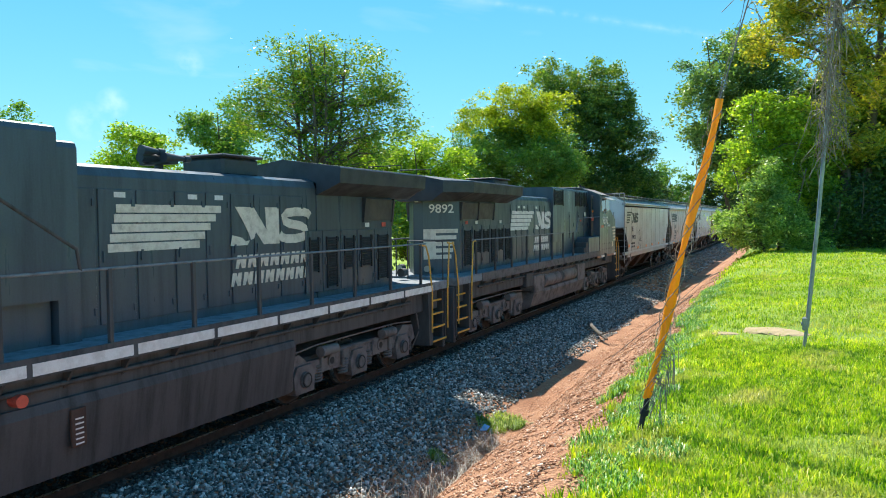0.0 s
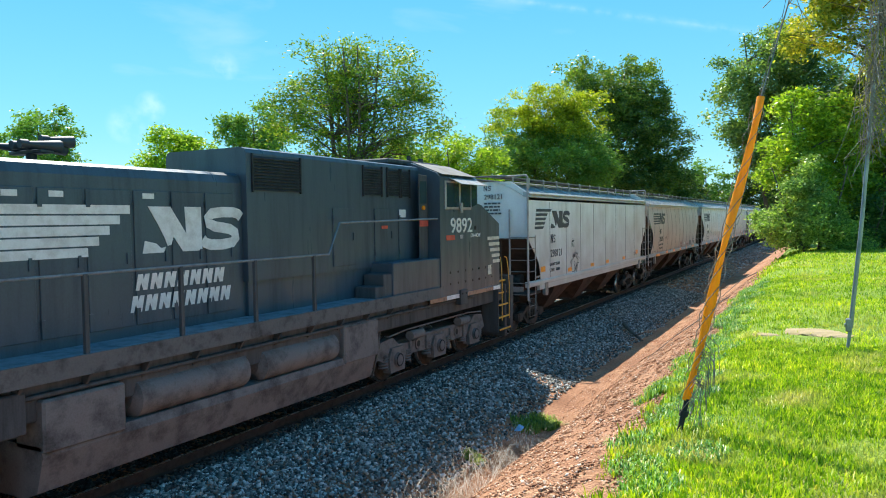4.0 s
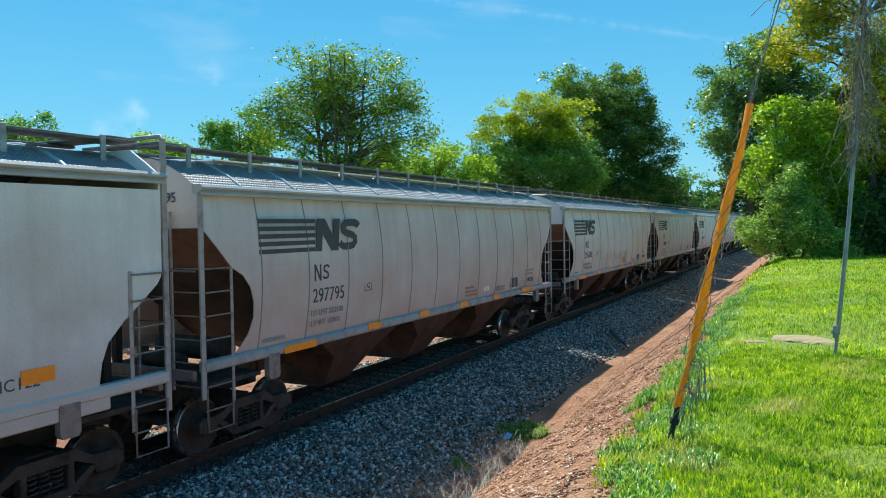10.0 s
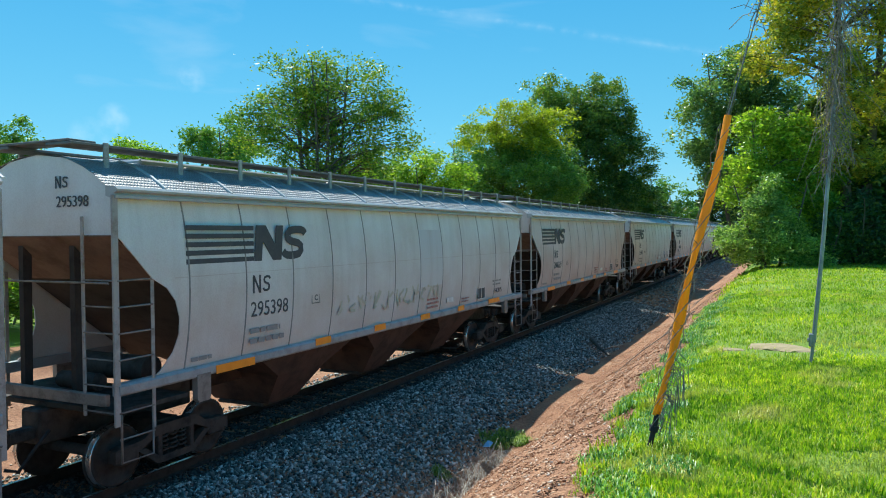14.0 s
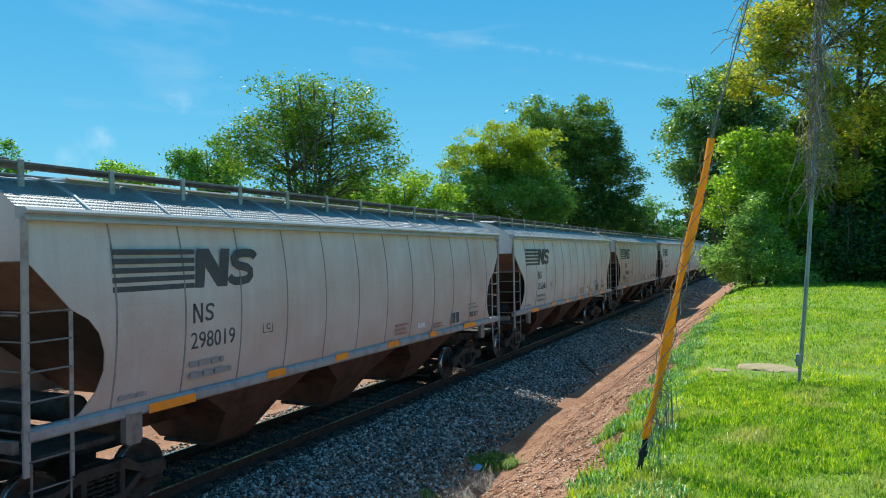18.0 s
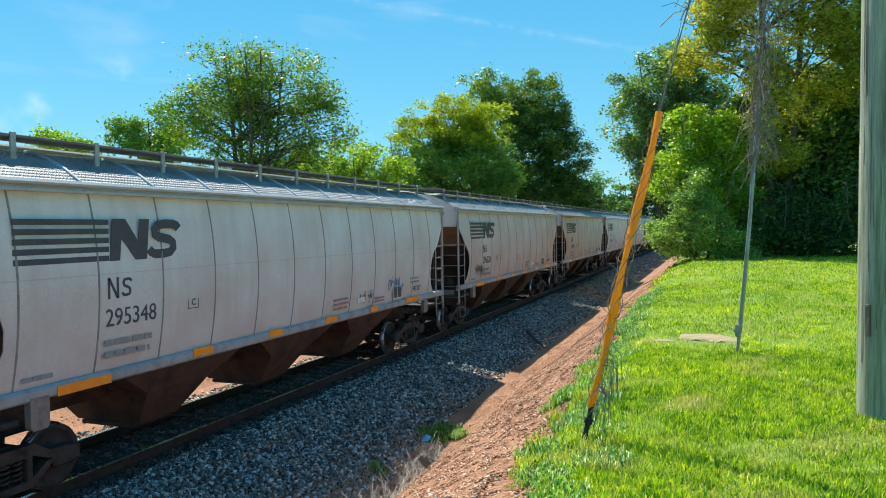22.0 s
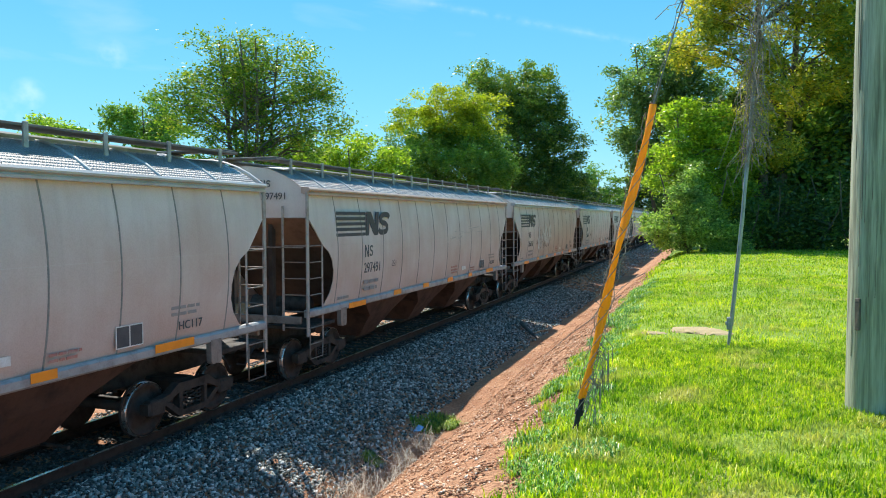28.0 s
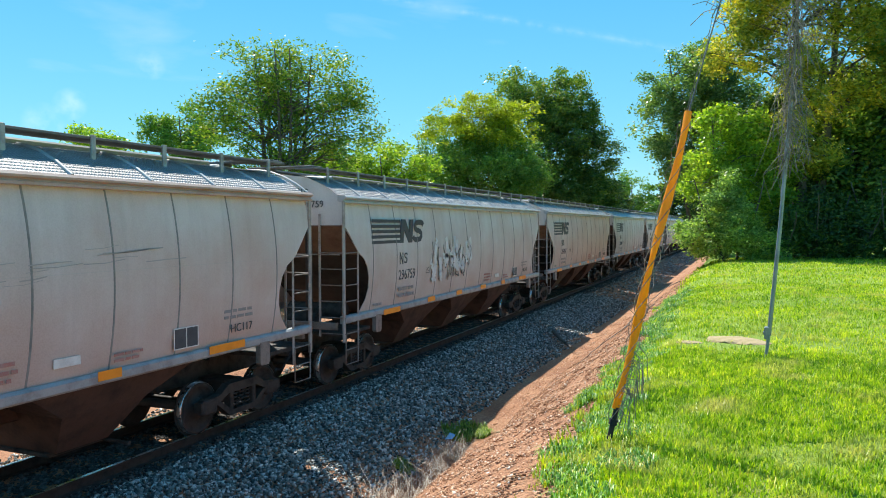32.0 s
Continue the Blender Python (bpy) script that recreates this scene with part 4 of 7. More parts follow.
def car_lettering(car, digits, white=False, old=True, seed=0, code="HC117"):
    """Emblem, number and data of one car, on the side and the end that face the lawn."""
    w = 1.585 if white else 1.612
    y0 = -HALF
    if white:
        y0 = -HALF - 0.62
    for k in range(5):
        if white:
            z, l0, l1 = 3.29 + 0.139 * k, 1.20 + 0.037 * k, (2.04, 2.17, 2.26, 2.40, 2.78)[k]
            bar = leaning_bar(l0, l1, 0, 0.085, 0.3, 1.2)
        else:
            z, bar = 3.22 + 0.127 * k, MB().box(1.24, 2.74, 0, 0.076, 0, 0.008)
        part("emblem_bar", bar, "decal_black", car, "dark painted emblem bar", at=on_side(w, y0, z))
    part("emblem", crest() if white else badge(), "decal_black", car, "dark painted railway emblem", at=on_side(w + 0.002, y0 + (2.69 if white else 2.745), 3.30 if white else 3.215))
    part("mark", thin_mark(0.30), "decal_black", car, "small dark painted initials as plain shapes", at=on_side(w + (0.004 if white else 0.019), y0 + 2.70, 2.68 + (0.12 if white else 0)))
    part("car_number", text_mesh(digits, 0.36, "decal_black", -0.002 if white else 0.0, wide=1.14 if white else 0.93), None, car, "dark stencilled car number", at=on_side(w + 0.008, y0 + 2.64, 2.29 + (0.05 if white else 0)))
    data = {20: ("LT WT    60300", "LD LMT 225700"), 40: ("LT WT  63900", "LD LMT 222100")}.get(seed)
    if data:
        for k, line in enumerate(data):
            part("load_data", text_mesh(line, 0.15, "decal_black" if white else "decal_faint"), None, car, at=on_side(w + (0.004 if white else -0.004 + 0.012 * k), y0 + 2.58, 1.86 + 0.19 * k))
    else:
        small_print(bars(0.95, 0.34, 2, seed + 11), "decal_faint", car, at=on_side(w + 0.004, y0 + 2.62, 1.80))
    small_print(bars(0.55, 0.12, 1, seed + 12), "decal_faint", car, at=on_side(1.575, y0 + 1.35, 1.72))
    zc = 2.36
    box = MB()
    for a, b, c, d in ((0, 0.26, 0, 0.012), (0, 0.26, 0.29, 0.302), (0, 0.012, 0.012, 0.29), (0.248, 0.26, 0.012, 0.29)):
        box.box(a, b, c, d, 0, 0.004)
    stencil = part("clearance_stencil", box, "decal_black", car, "small square stencil with a letter", at=on_side(w + 0.006, y0 + (4.9 if white else 4.35), zc + (0.22 if white else 0)))
    part("lettering", text_mesh("PLATE", 0.068, "decal_black"), None, stencil, at=pose(0.04, 0.20, 0.001))
    part("lettering", text_mesh("C", 0.15, "decal_black", 0.003), None, stencil, at=pose(0.085, 0.055, 0.001))
    y0 = -HALF
    small_print(bars(0.8, 0.42, 4, seed + 14), "decal_faint", car, at=on_side(w - 0.012, y0 + 13.6, 2.05))
    part("class_code", text_mesh(code, 0.20, "decal_black"), None, car, "small dark class code", at=on_side(w - 0.006, y0 + 13.75, 1.84))
    small_print(bars(0.7, 0.3, 3, seed + 15), "decal_red", car, at=on_side(w - 0.02, y0 + 9.2, 1.76))
    small_print(bars(0.6, 0.16, 2, seed + 16), "decal_red", car, at=on_side(w - 0.02, y0 + 11.3, 1.74))
    lube = part("stencil_panel", MB().box(w - 0.016, w - 0.008, y0 + 12.45, y0 + 12.95, 1.76, 2.06), "decal_black", car, "black stencil panel with a white border")
    for a, b, c, d in ((12.43, 12.97, 1.745, 1.76), (12.43, 12.97, 2.06, 2.075), (12.43, 12.445, 1.76, 2.06), (12.955, 12.97, 1.76, 2.06), (12.69, 12.71, 1.76, 2.06)):
        part("border", MB().box(w - 0.012, w - 0.004, y0 + a, y0 + b, c, d), "white_paint", lube)
    part("placard", MB().box(w - 0.022, w - 0.012, y0 + 10.35, y0 + 10.75, 1.84, 1.96), "white_paint", car)
    ye = -HALF + 0.045
    x0, z0 = (0.10, 4.25) if white else (0.40, 4.06)
    part("mark", thin_mark(0.17), "decal_black", car, at=on_end(x0, ye + 0.002, z0 + 0.26))
    part("car_number", text_mesh(digits, 0.22, "decal_black", 0.0), None, car, at=on_end(x0, ye - 0.002, z0))
    if white:
        small_print(bars(0.62, 0.42, 4, 77), "decal_black", car, at=on_end(x0, ye, z0 - 0.50))
    y0 = -HALF


# ---- locomotive ----
def hood_box(x, y0, y1, z0, z1, c=0.06):
    """A hood with rolled top edges."""
    prof = [(-x, z0), (-x, z1 - c * 2), (-x + c * 0.6, z1 - c * 0.6), (-x + c * 2, z1), (x - c * 2, z1), (x - c * 0.6, z1 - c * 0.6), (x, z1 - c * 2), (x, z0)]
    return MB().loft([[(px, y, pz) for px, pz in prof] for y in (y0, y1)], closed=True, smooth=False, caps=True)


def loco_truck_frame(s):
    mb = MB()
    x0, x1 = s * 0.98, s * 1.14
    poly = [(-2.75, 0.62), (-2.6, 0.98), (-2.1, 1.02), (-1.85, 0.84), (-1.2, 0.80), (-0.8, 0.92), (0.8, 0.92), (1.2, 0.80), (1.85, 0.84), (2.1, 1.02), (2.6, 0.98), (2.75, 0.62),
            (2.4, 0.50), (1.6, 0.55), (0.6, 0.52), (-0.6, 0.52), (-1.6, 0.55), (-2.4, 0.50)]
    mb.prism(poly, 0, x0, x1)
    # raised rims and bosses of the casting
    for y in (-1.0, 1.0):
        mb.cyl((s * 1.13, y, 0.72), (s * 1.165, y, 0.72), 0.13, n=14)
        mb.box(min(s * 1.13, s * 1.20), max(s * 1.13, s * 1.20), y - 0.42, y - 0.34, 0.54, 0.86, 0.012)
        mb.box(min(s * 1.13, s * 1.20), max(s * 1.13, s * 1.20), y + 0.34, y + 0.42, 0.54, 0.86, 0.012)
    mb.box(min(s * 1.13, s * 1.17), max(s * 1.13, s * 1.17), -0.75, 0.75, 0.86, 0.90, 0.008)
    return mb


def journal(s):
    mb = MB()
    mb.prism([(-0.30, 0.26), (0.30, 0.26), (0.34, 0.60), (0.22, 0.80), (-0.22, 0.80), (-0.34, 0.60)], 0, s * 1.0, s * 1.20)
    mb.cyl((s * 1.18, 0, 0.52), (s * 1.26, 0, 0.52), 0.16, n=16)
    mb.cyl((s * 1.25, 0, 0.52), (s * 1.275, 0, 0.52), 0.11, n=16)
    return mb


def coil(s, d):
    pts = [(s * 1.08 + 0.10 * math.cos(a * 0.8), d + 0.10 * math.sin(a * 0.8), 0.36 + a * 0.0075) for a in range(0, 44)]
    return MB().tube(pts, 0.026, 6)


def loco_truck(loco, yc):
    t = part("truck_frame", MB().box(-0.95, 0.95, -2.6, 2.6, 0.60, 0.86, 0.04), "loco_truck", loco, at=pose(0, yc, 0))
    for s in (-1, 1):
        part("side_frame", loco_truck_frame(s), "loco_truck", t, "dusty grey cast truck frame")
        for d in (-2.0, 0, 2.0):
            box = part("journal_box", journal(s), "loco_truck", t, at=pose(0, d, 0))
            part("bearing_ring", MB().tube([(s * 1.262, 0.135 * math.cos(a), 0.52 + 0.135 * math.sin(a)) for a in np.linspace(0, 2 * math.pi, 15)], 0.016, 5), "rubber_black", box)
        # black discs stand for openings, their shade put in as colour
        for d in (-1.0, 1.0):
            part("frame_hole", MB().cyl((s * 1.15, d, 0.72), (s * 1.168, d, 0.72), 0.075, n=12), "rubber_black", t)
        for d in (-2.42, -1.44, -0.5, 0.5, 1.44, 2.42):
            part("coil_spring", coil(s, d), "loco_truck", t)
        part("brake_cylinder", MB().cyl((s * 1.22, -1.5, 0.98), (s * 1.22, -0.95, 0.98), 0.11, n=14), "loco_truck", t)
        part("brake_cylinder", MB().cyl((s * 1.22, 0.95, 0.98), (s * 1.22, 1.5, 0.98), 0.11, n=14), "loco_truck", t)
        part("sand_pipe", MB().tube([(s * 1.2, -2.7, 1.3), (s * 1.22, -2.85, 0.8), (s * 1.0, -2.75, 0.25)], 0.022, 6), "loco_truck", t)
        part("brake_pipe", MB().tube([(s * 1.2, -2.4, 1.08), (s * 1.2, -1.6, 1.14), (s * 1.2, 1.6, 1.14), (s * 1.2, 2.4, 1.08)], 0.02, 6), "loco_truck", t)
    for d in (-2.0, 0, 2.0):
        w = part("wheelset", LWHEEL, None, loco, at=pose(0, yc + d, 0.508))
        for s in (-1, 1):
            part("running_band", LTREAD[s], None, w)


LWHEEL = wheel_pair(0.508).mesh("wheelset", "wheel_steel")
LTREAD = {s: tread(s, 0.508).mesh("running_band", "bright_steel") for s in (-1, 1)}


def door_panel(y0, y1, z0, z1, x, vent=None):
    """A hood door: raised panel with hinges, and a slatted vent where given."""
    mb = MB().box(x, x + 0.022, y0, y1, z0, z1, 0.006)
    for z in (z0 + 0.2, z1 - 0.2):
        mb.box(x + 0.02, x + 0.04, y0 - 0.01, y0 + 0.05, z - 0.05, z + 0.05)
    mb.box(x + 0.02, x + 0.045, y1 - 0.09, y1 - 0.05, (z0 + z1) / 2 - 0.08, (z0 + z1) / 2 + 0.08)
    return mb


def louvre(y0, y1, z0, z1, x, step=0.055):
    mb = MB()
    z = z0
    while z < z1:
        mb.prism([(x, z), (x + 0.03, z - 0.015), (x + 0.034, z - 0.008), (x, z + 0.035)], 1, y0, y1)
        z += step
    mb.box(x - 0.02, x + 0.036, y0 - 0.03, y0, z0 - 0.05, z1 + 0.04)
    mb.box(x - 0.02, x + 0.036, y1, y1 + 0.03, z0 - 0.05, z1 + 0.04)
    return mb


def locomotive(second=True):
    """A six-axle road engine; origin on the rail top at the end of its long hood, cab towards +y."""
    wing_end, tall = (5.8, 11.05) if second else (4.95, 11.0)
    cab0, cab1, nose = 16.95, 19.05, 20.5
    lo = empty("diesel_locomotive")
    H, ex0 = 0.84, 1.05
    deck = 2.02

    def letter(x, y, z, w):
        """Place for lettering on the side that faces the lawn; the first engine runs turned about."""
        if second:
            return on_side(x, y, z)
        return Matrix.Translation((-x, y + w, z)) @ Matrix.Rotation(math.pi, 4, "Z") @ SIDE

    def slant(a, b, z0, z1, d=0.008):
        """A plate on the angled face of the hood's end, from a to b along it."""
        p, q, nrm = Vector((0.16, 0.75, 0)), Vector((0.549, 0.836, 0)), Vector((0.836, -0.549, 0))
        vs = [p + q * u + nrm * (0.003 + w) + Vector((0, 0, z)) for w in (0, d) for u, z in ((a, z0), (b, z0), (b, z1), (a, z1))]
        return MB().add(vs, [(3, 2, 1, 0), (4, 5, 6, 7), (0, 1, 5, 4), (1, 2, 6, 5), (2, 3, 7, 6), (3, 0, 4, 7)])

    part("underframe", MB().box(-1.35, 1.35, 0.25, 21.0, 1.28, 1.80, 0.03), "black_dusty", lo)
    part("deck", MB().box(-1.54, 1.54, 0.05, 16.96, 1.80, deck, 0.008), "walk_grey", lo, "grey steel walkway")
    for s in (-1, 1):
        part("deck_edge", MB().box(min(s * 1.53, s * 1.56), max(s * 1.53, s * 1.56), 1.85 if second else 0.95, 16.9, 1.77, deck + 0.004), "deck_worn" if second else "black_dusty", lo, "worn walkway edge")
    if not second:
        y = 0.95
        while y < 16:
            part("edge_stripe", MB().box(1.562, 1.57, y, y + 1.48, 1.80, 1.95), "white_paint", lo, "white reflective walkway edge stripe")
            y += 1.56
    # hoods
    part("engine_hood", hood_box(H, wing_end - 0.3, tall + 0.1, deck, 4.48, 0.09), "black_paint", lo, "black painted engine hood")
    part("radiator_hood", MB().prism([(-0.86, 1.80), (-0.16, 0.75), (0.16, 0.75), (0.86, 1.80), (0.86, wing_end), (-0.86, wing_end)], 2, deck, 4.42), "black_paint", lo, "black hood end with angled faces")
    prof = [(-1.45, 4.40), (-1.47, 4.70), (-1.44, 4.735), (0, 4.93), (1.44, 4.735), (1.47, 4.70), (1.45, 4.40), (0.86, 4.16), (-0.86, 4.16)]
    part("radiator_wing", MB().loft([[(x * w, y, z) for x, z in prof] for y, w in ((0.55 if second else 0.30, 0.62), (1.5 if second else 1.1, 1.0), (wing_end, 1.0))], closed=True, smooth=False, caps=True), "wing_black", lo, "overhanging black radiator wing")
    for s in (-1, 1):
        y = 1.85
        while y + 1.3 < wing_end - 0.6:
            mb = MB().prism([(s * 0.865, 3.62), (s * 0.885, 3.62), (s * 0.935, 4.12), (s * 0.90, 4.14)], 1, y, y + 1.25)
            part("radiator_grille", mb, "wing_black", lo)
            for yy in (y - 0.06, y + 1.25):
                part("grille_frame", MB().prism([(s * 0.86, 3.58), (s * 0.91, 3.58), (s * 0.965, 4.14), (s * 0.86, 4.15)], 1, yy, yy + 0.06), "wing_black", lo)
            y += 1.34
    part("equipment_hood", hood_box(0.96 if second else 1.05, tall, cab0 + 0.02, deck + 0.6, 4.92, 0.05), "black_paint", lo)
    part("equipment_base", MB().box(-0.90, 0.90, tall + 0.05, cab0, deck, deck + 0.62), "black_paint", lo)
    ys, stack, zt = (wing_end - 0.25, 1.45, 5.06) if second else (wing_end + 1.35, 1.0, 4.86)
    part("exhaust_housing", MB().box(-0.50, 0.50, ys, ys + stack, 4.46, zt - 0.05, 0.05).box(-0.56, 0.56, ys - 0.06, ys + stack + 0.06, zt - 0.05, zt, 0.02), "wing_black", lo, "sooty exhaust stack")
    yh = ys + (2.3 if second else 2.1)
    horn = part("air_horn", MB().cyl((0.1, yh, 4.46), (0.1, yh, 4.64), 0.07, n=8).box(-0.25, 0.45, yh - 0.10, yh + 0.10, 4.60, 4.65, 0.01), "wing_black", lo)
    for dx, l, d in ((-0.2, 0.55, -0.1), (0.06, 0.7, 0.1), (0.32, 0.5, -0.05), (0.15, 0.4, 0.3)):
        z = 4.70 if d < 0.2 else 4.80
        part("bell", MB().cyl((0.1 + dx, yh + d - l / 2, z), (0.1 + dx, yh + d + l / 2, z), 0.035, 0.09, n=12).cyl((0.1 + dx, yh + d - l / 2 - 0.06, z), (0.1 + dx, yh + d - l / 2 + 0.05, z), 0.06, n=10), "wing_black", horn)
    if second:
        # raised platform and steps behind the cab
        part("cab_platform", MB().box(0.9, 1.50, cab0 - 2.1, cab0 + 0.02, deck - 0.02, 2.72, 0.02), "black_paint", lo)
        for k in range(2):
            part("platform_step", MB().box(0.94, 1.46, cab0 - 2.42 - 0.32 * k, cab0 - 2.1 - 0.32 * k, deck - 0.02, 2.50 - 0.24 * k, 0.015), "black_dusty", lo)
    else:
        part("equipment_collar", hood_box(1.02, tall - 0.32, tall + 0.02, deck, 4.74, 0.05), "black_paint", lo)
        part("stair_rail", MB().tube([(1.50, tall + 0.05, 3.02), (1.50, tall + 0.10, 3.30), (1.50, tall + 1.6, 4.25), (1.50, tall + 2.6, 4.30)], 0.024, 8), "black_dusty", lo)
        part("side_recess", MB().box(ex0 + 0.001, ex0 + 0.02, tall + 0.9, tall + 2.6, 3.9, 4.7, 0.006), "wing_black", lo)
    # hood doors on the lawn side
    r = random.Random(5)
    y = 1.95
    while y < tall - 0.6:
        wd = r.choice((0.62, 0.55, 0.70))
        if y + wd > tall - 0.05:
            break
        for s in (-1, 1):
            x = H + (0.02 if y < wing_end else 0.0)
            if y < wing_end:
                d = part("hood_door", door_panel(y, y + wd, deck + 0.12, 3.42, x) if s > 0 else MB().box(-x - 0.02, -x, y, y + wd, deck + 0.12, 3.42), "black_paint", lo)
                if s > 0:
                    part("door_vent", louvre(y + 0.14, y + wd - 0.14, 2.25 if r.random() < 0.5 else 2.6, 3.25, x + 0.02), "rubber_black", d)
            elif s > 0:
                d = part("hood_door", door_panel(y, y + wd, deck + 0.15, 4.12, x), "black_paint", lo)
                if r.random() < 0.18:
                    part("label_plate", MB().box(x + 0.022, x + 0.03, y + 0.15, y + 0.35, 4.0, 4.08), "white_paint", d)
        if y < wing_end - 0.7 and r.random() < 0.75:
            part("label_plate", MB().box(H + 0.045, H + 0.053, y + 0.2, y + 0.38, 3.47, 3.57), r.choice(("white_paint", "white_paint", "red_sign")), lo)
        y += wd + 0.06
    # equipment section grilles
    ex = 0.96 if second else 1.05
    for a, b in (((tall + 0.15, tall + 1.4),) if second else ()) + ((cab0 - 2.4, cab0 - 1.7), (cab0 - 1.45, cab0 - 0.95), (cab0 - 0.85, cab0 - 0.5)):
        part("grille", louvre(a, b, 4.20, 4.78, ex), "rubber_black", lo)
    for a in (tall + 2.4, cab0 - 2.0, cab0 - 1.0):
        part("hood_door", door_panel(a, a + 0.75, deck + 0.7, 3.9, ex), "black_paint", lo)
    part("label_plate", MB().box(ex + 0.03, ex + 0.04, cab0 - 1.0, cab0 - 0.72, 3.70, 3.88), "white_paint", lo)
    part("label_plate", MB().box(ex + 0.03, ex + 0.04, cab0 - 1.75, cab0 - 1.5, 3.45, 3.52), "red_sign", lo)
    # cab
    prof = [(-1.52, 1.72), (-1.52, 4.66), (-1.42, 4.76), (-0.70, 5.02), (0.70, 5.02), (1.42, 4.76), (1.52, 4.66), (1.52, 1.72)]
    part("cab", MB().loft([[(x, y, z) for x, z in prof] for y in (cab0, cab1)], closed=True, smooth=False, caps=True), "black_paint", lo, "black cab with side windows")
    for s in (-1, 1):
        part("cab_roof_panel", MB().add([(s * 1.545, cab0 + 0.1, 4.73), (s * 1.545, cab1 - 0.1, 4.73), (s * 0.74, cab1 - 0.1, 5.04), (s * 0.74, cab0 + 0.1, 5.04), (s * 1.53, cab0 + 0.1, 4.715), (s * 1.53, cab1 - 0.1, 4.715), (s * 0.74, cab1 - 0.1, 5.022), (s * 0.74, cab0 + 0.1, 5.022)],
             [(0, 1, 2, 3), (4, 7, 6, 5), (0, 4, 5, 1), (2, 6, 7, 3), (1, 5, 6, 2), (0, 3, 7, 4)]), "roof_beige", lo, "sun-bleached beige cab roof panel")
    part("roof_vent", MB().box(-0.6, 0.6, cab0 - 0.8, cab1 - 0.4, 4.98, 5.10, 0.03), "black_dusty", lo)
    part("antenna", MB().cyl((0.5, cab0 + 0.3, 5.09), (0.5, cab0 + 0.3, 5.22), 0.05, n=8), "black_dusty", lo)
    part("antenna", MB().cyl((0.5, cab0 + 0.9, 5.09), (0.5, cab0 + 0.9, 5.19), 0.07, n=8), "black_dusty", lo)
    for a, b in ((cab0 + 0.30, cab0 + 0.95), (cab0 + 1.06, cab0 + 1.62)):
        fr = part("cab_window", MB().box(1.515, 1.55, a - 0.06, b + 0.06, 3.88, 4.58, 0.01), "galvanised", lo, "side window in a metal frame")
        part("pane", MB().box(1.545, 1.556, a, b, 3.94, 4.53), "cab_glass", fr)
    fr = part("cab_window", MB().prism([(cab0 + 1.74, 3.95), (cab0 + 2.04, 4.02), (cab0 + 2.04, 4.48), (cab0 + 1.74, 4.53)], 0, 1.518, 1.53), "cab_glass", lo)
    part("sunshade", MB().add([(1.52, cab0 + 0.50, 4.66), (1.52, cab0 + 2.0, 4.66), (1.86, cab0 + 2.0, 4.50), (1.86, cab0 + 0.50, 4.50), (1.52, cab0 + 0.50, 4.64), (1.52, cab0 + 2.0, 4.64), (1.86, cab0 + 2.0, 4.485), (1.86, cab0 + 0.50, 4.485)],
         [(0, 1, 2, 3), (4, 7, 6, 5), (0, 4, 5, 1), (2, 6, 7, 3), (1, 5, 6, 2), (0, 3, 7, 4)]), "galvanised", lo)
    part("mirror", MB().box(1.56, 1.62, cab0 + 0.96, cab0 + 1.06, 3.80, 4.05, 0.01), "galvanised", lo)
    door = part("cab_door", MB().box(1.19, 1.21, cab0 - 0.45, cab0 - 0.04, 2.6, 4.7, 0.01), "black_dusty", lo)
    part("pane", MB().box(1.212, 1.218, cab0 - 0.40, cab0 - 0.10, 4.02, 4.55), "cab_glass", door)
    part("warning_plate", MB().box(1.212, 1.225, cab0 - 0.45, cab0 - 0.05, 3.48, 3.62), "red_sign", lo)
    # nose
    poly = [(cab1 - 0.02, 1.74), (nose, 1.80), (nose, 3.50), (cab1 + 0.3, 4.00), (cab1 - 0.02, 4.06)]
    part("nose", MB().prism(poly, 0, -1.50, 1.50), "black_paint", lo)
    part("windscreen", MB().add([(-1.2, cab1 + 0.012, 4.08), (1.2, cab1 + 0.012, 4.08), (1.1, cab1 + 0.012, 4.68), (-1.1, cab1 + 0.012, 4.68)], [(0, 1, 2, 3)]), "cab_glass", lo)
    part("end_sill_plate", MB().box(-1.52, 1.52, cab0 + 0.0, nose + 0.05, 1.66, 1.78, 0.01), "walk_grey", lo)
    # painted, chipped sill below the cab
    for a, b, m, lab in ((0.30, 0.95, "white_paint", "white reflective sill stripe"), (-0.55, 0.28, "sill_rust", ""), (1.42, 2.55, "sill_rust", "rusty bare sill edge"), (2.58, 3.05, "sill_rust", ""), (3.06, 3.50, "white_paint", "")):
        part("sill_stripe", MB().box(1.522, 1.532, cab0 + a, cab0 + b, 1.67, 1.77, 0.003), m, lo, lab)
    part("sill_bracket", MB().box(1.40, 1.56, cab0 + 0.98, cab0 + 1.38, 1.48, 1.86, 0.01), "black_dusty", lo)
    for k in range(2):
        part("bracket_bolt", MB().cyl((1.55, cab0 + 1.07 + 0.22 * k, 1.76), (1.575, cab0 + 1.07 + 0.22 * k, 1.76), 0.022, n=6), "rubber_black", lo)
    part("marker_light", MB().cyl((1.20, cab0 - 0.28, 3.92), (1.25, cab0 - 0.28, 3.92), 0.055, n=12), "reflector", lo, "amber marker lens")
    part("lift_lug", MB().box(1.50, 1.54, cab0 + 1.90, cab0 + 1.98, 3.36, 3.46, 0.01), "rubber_black", lo)
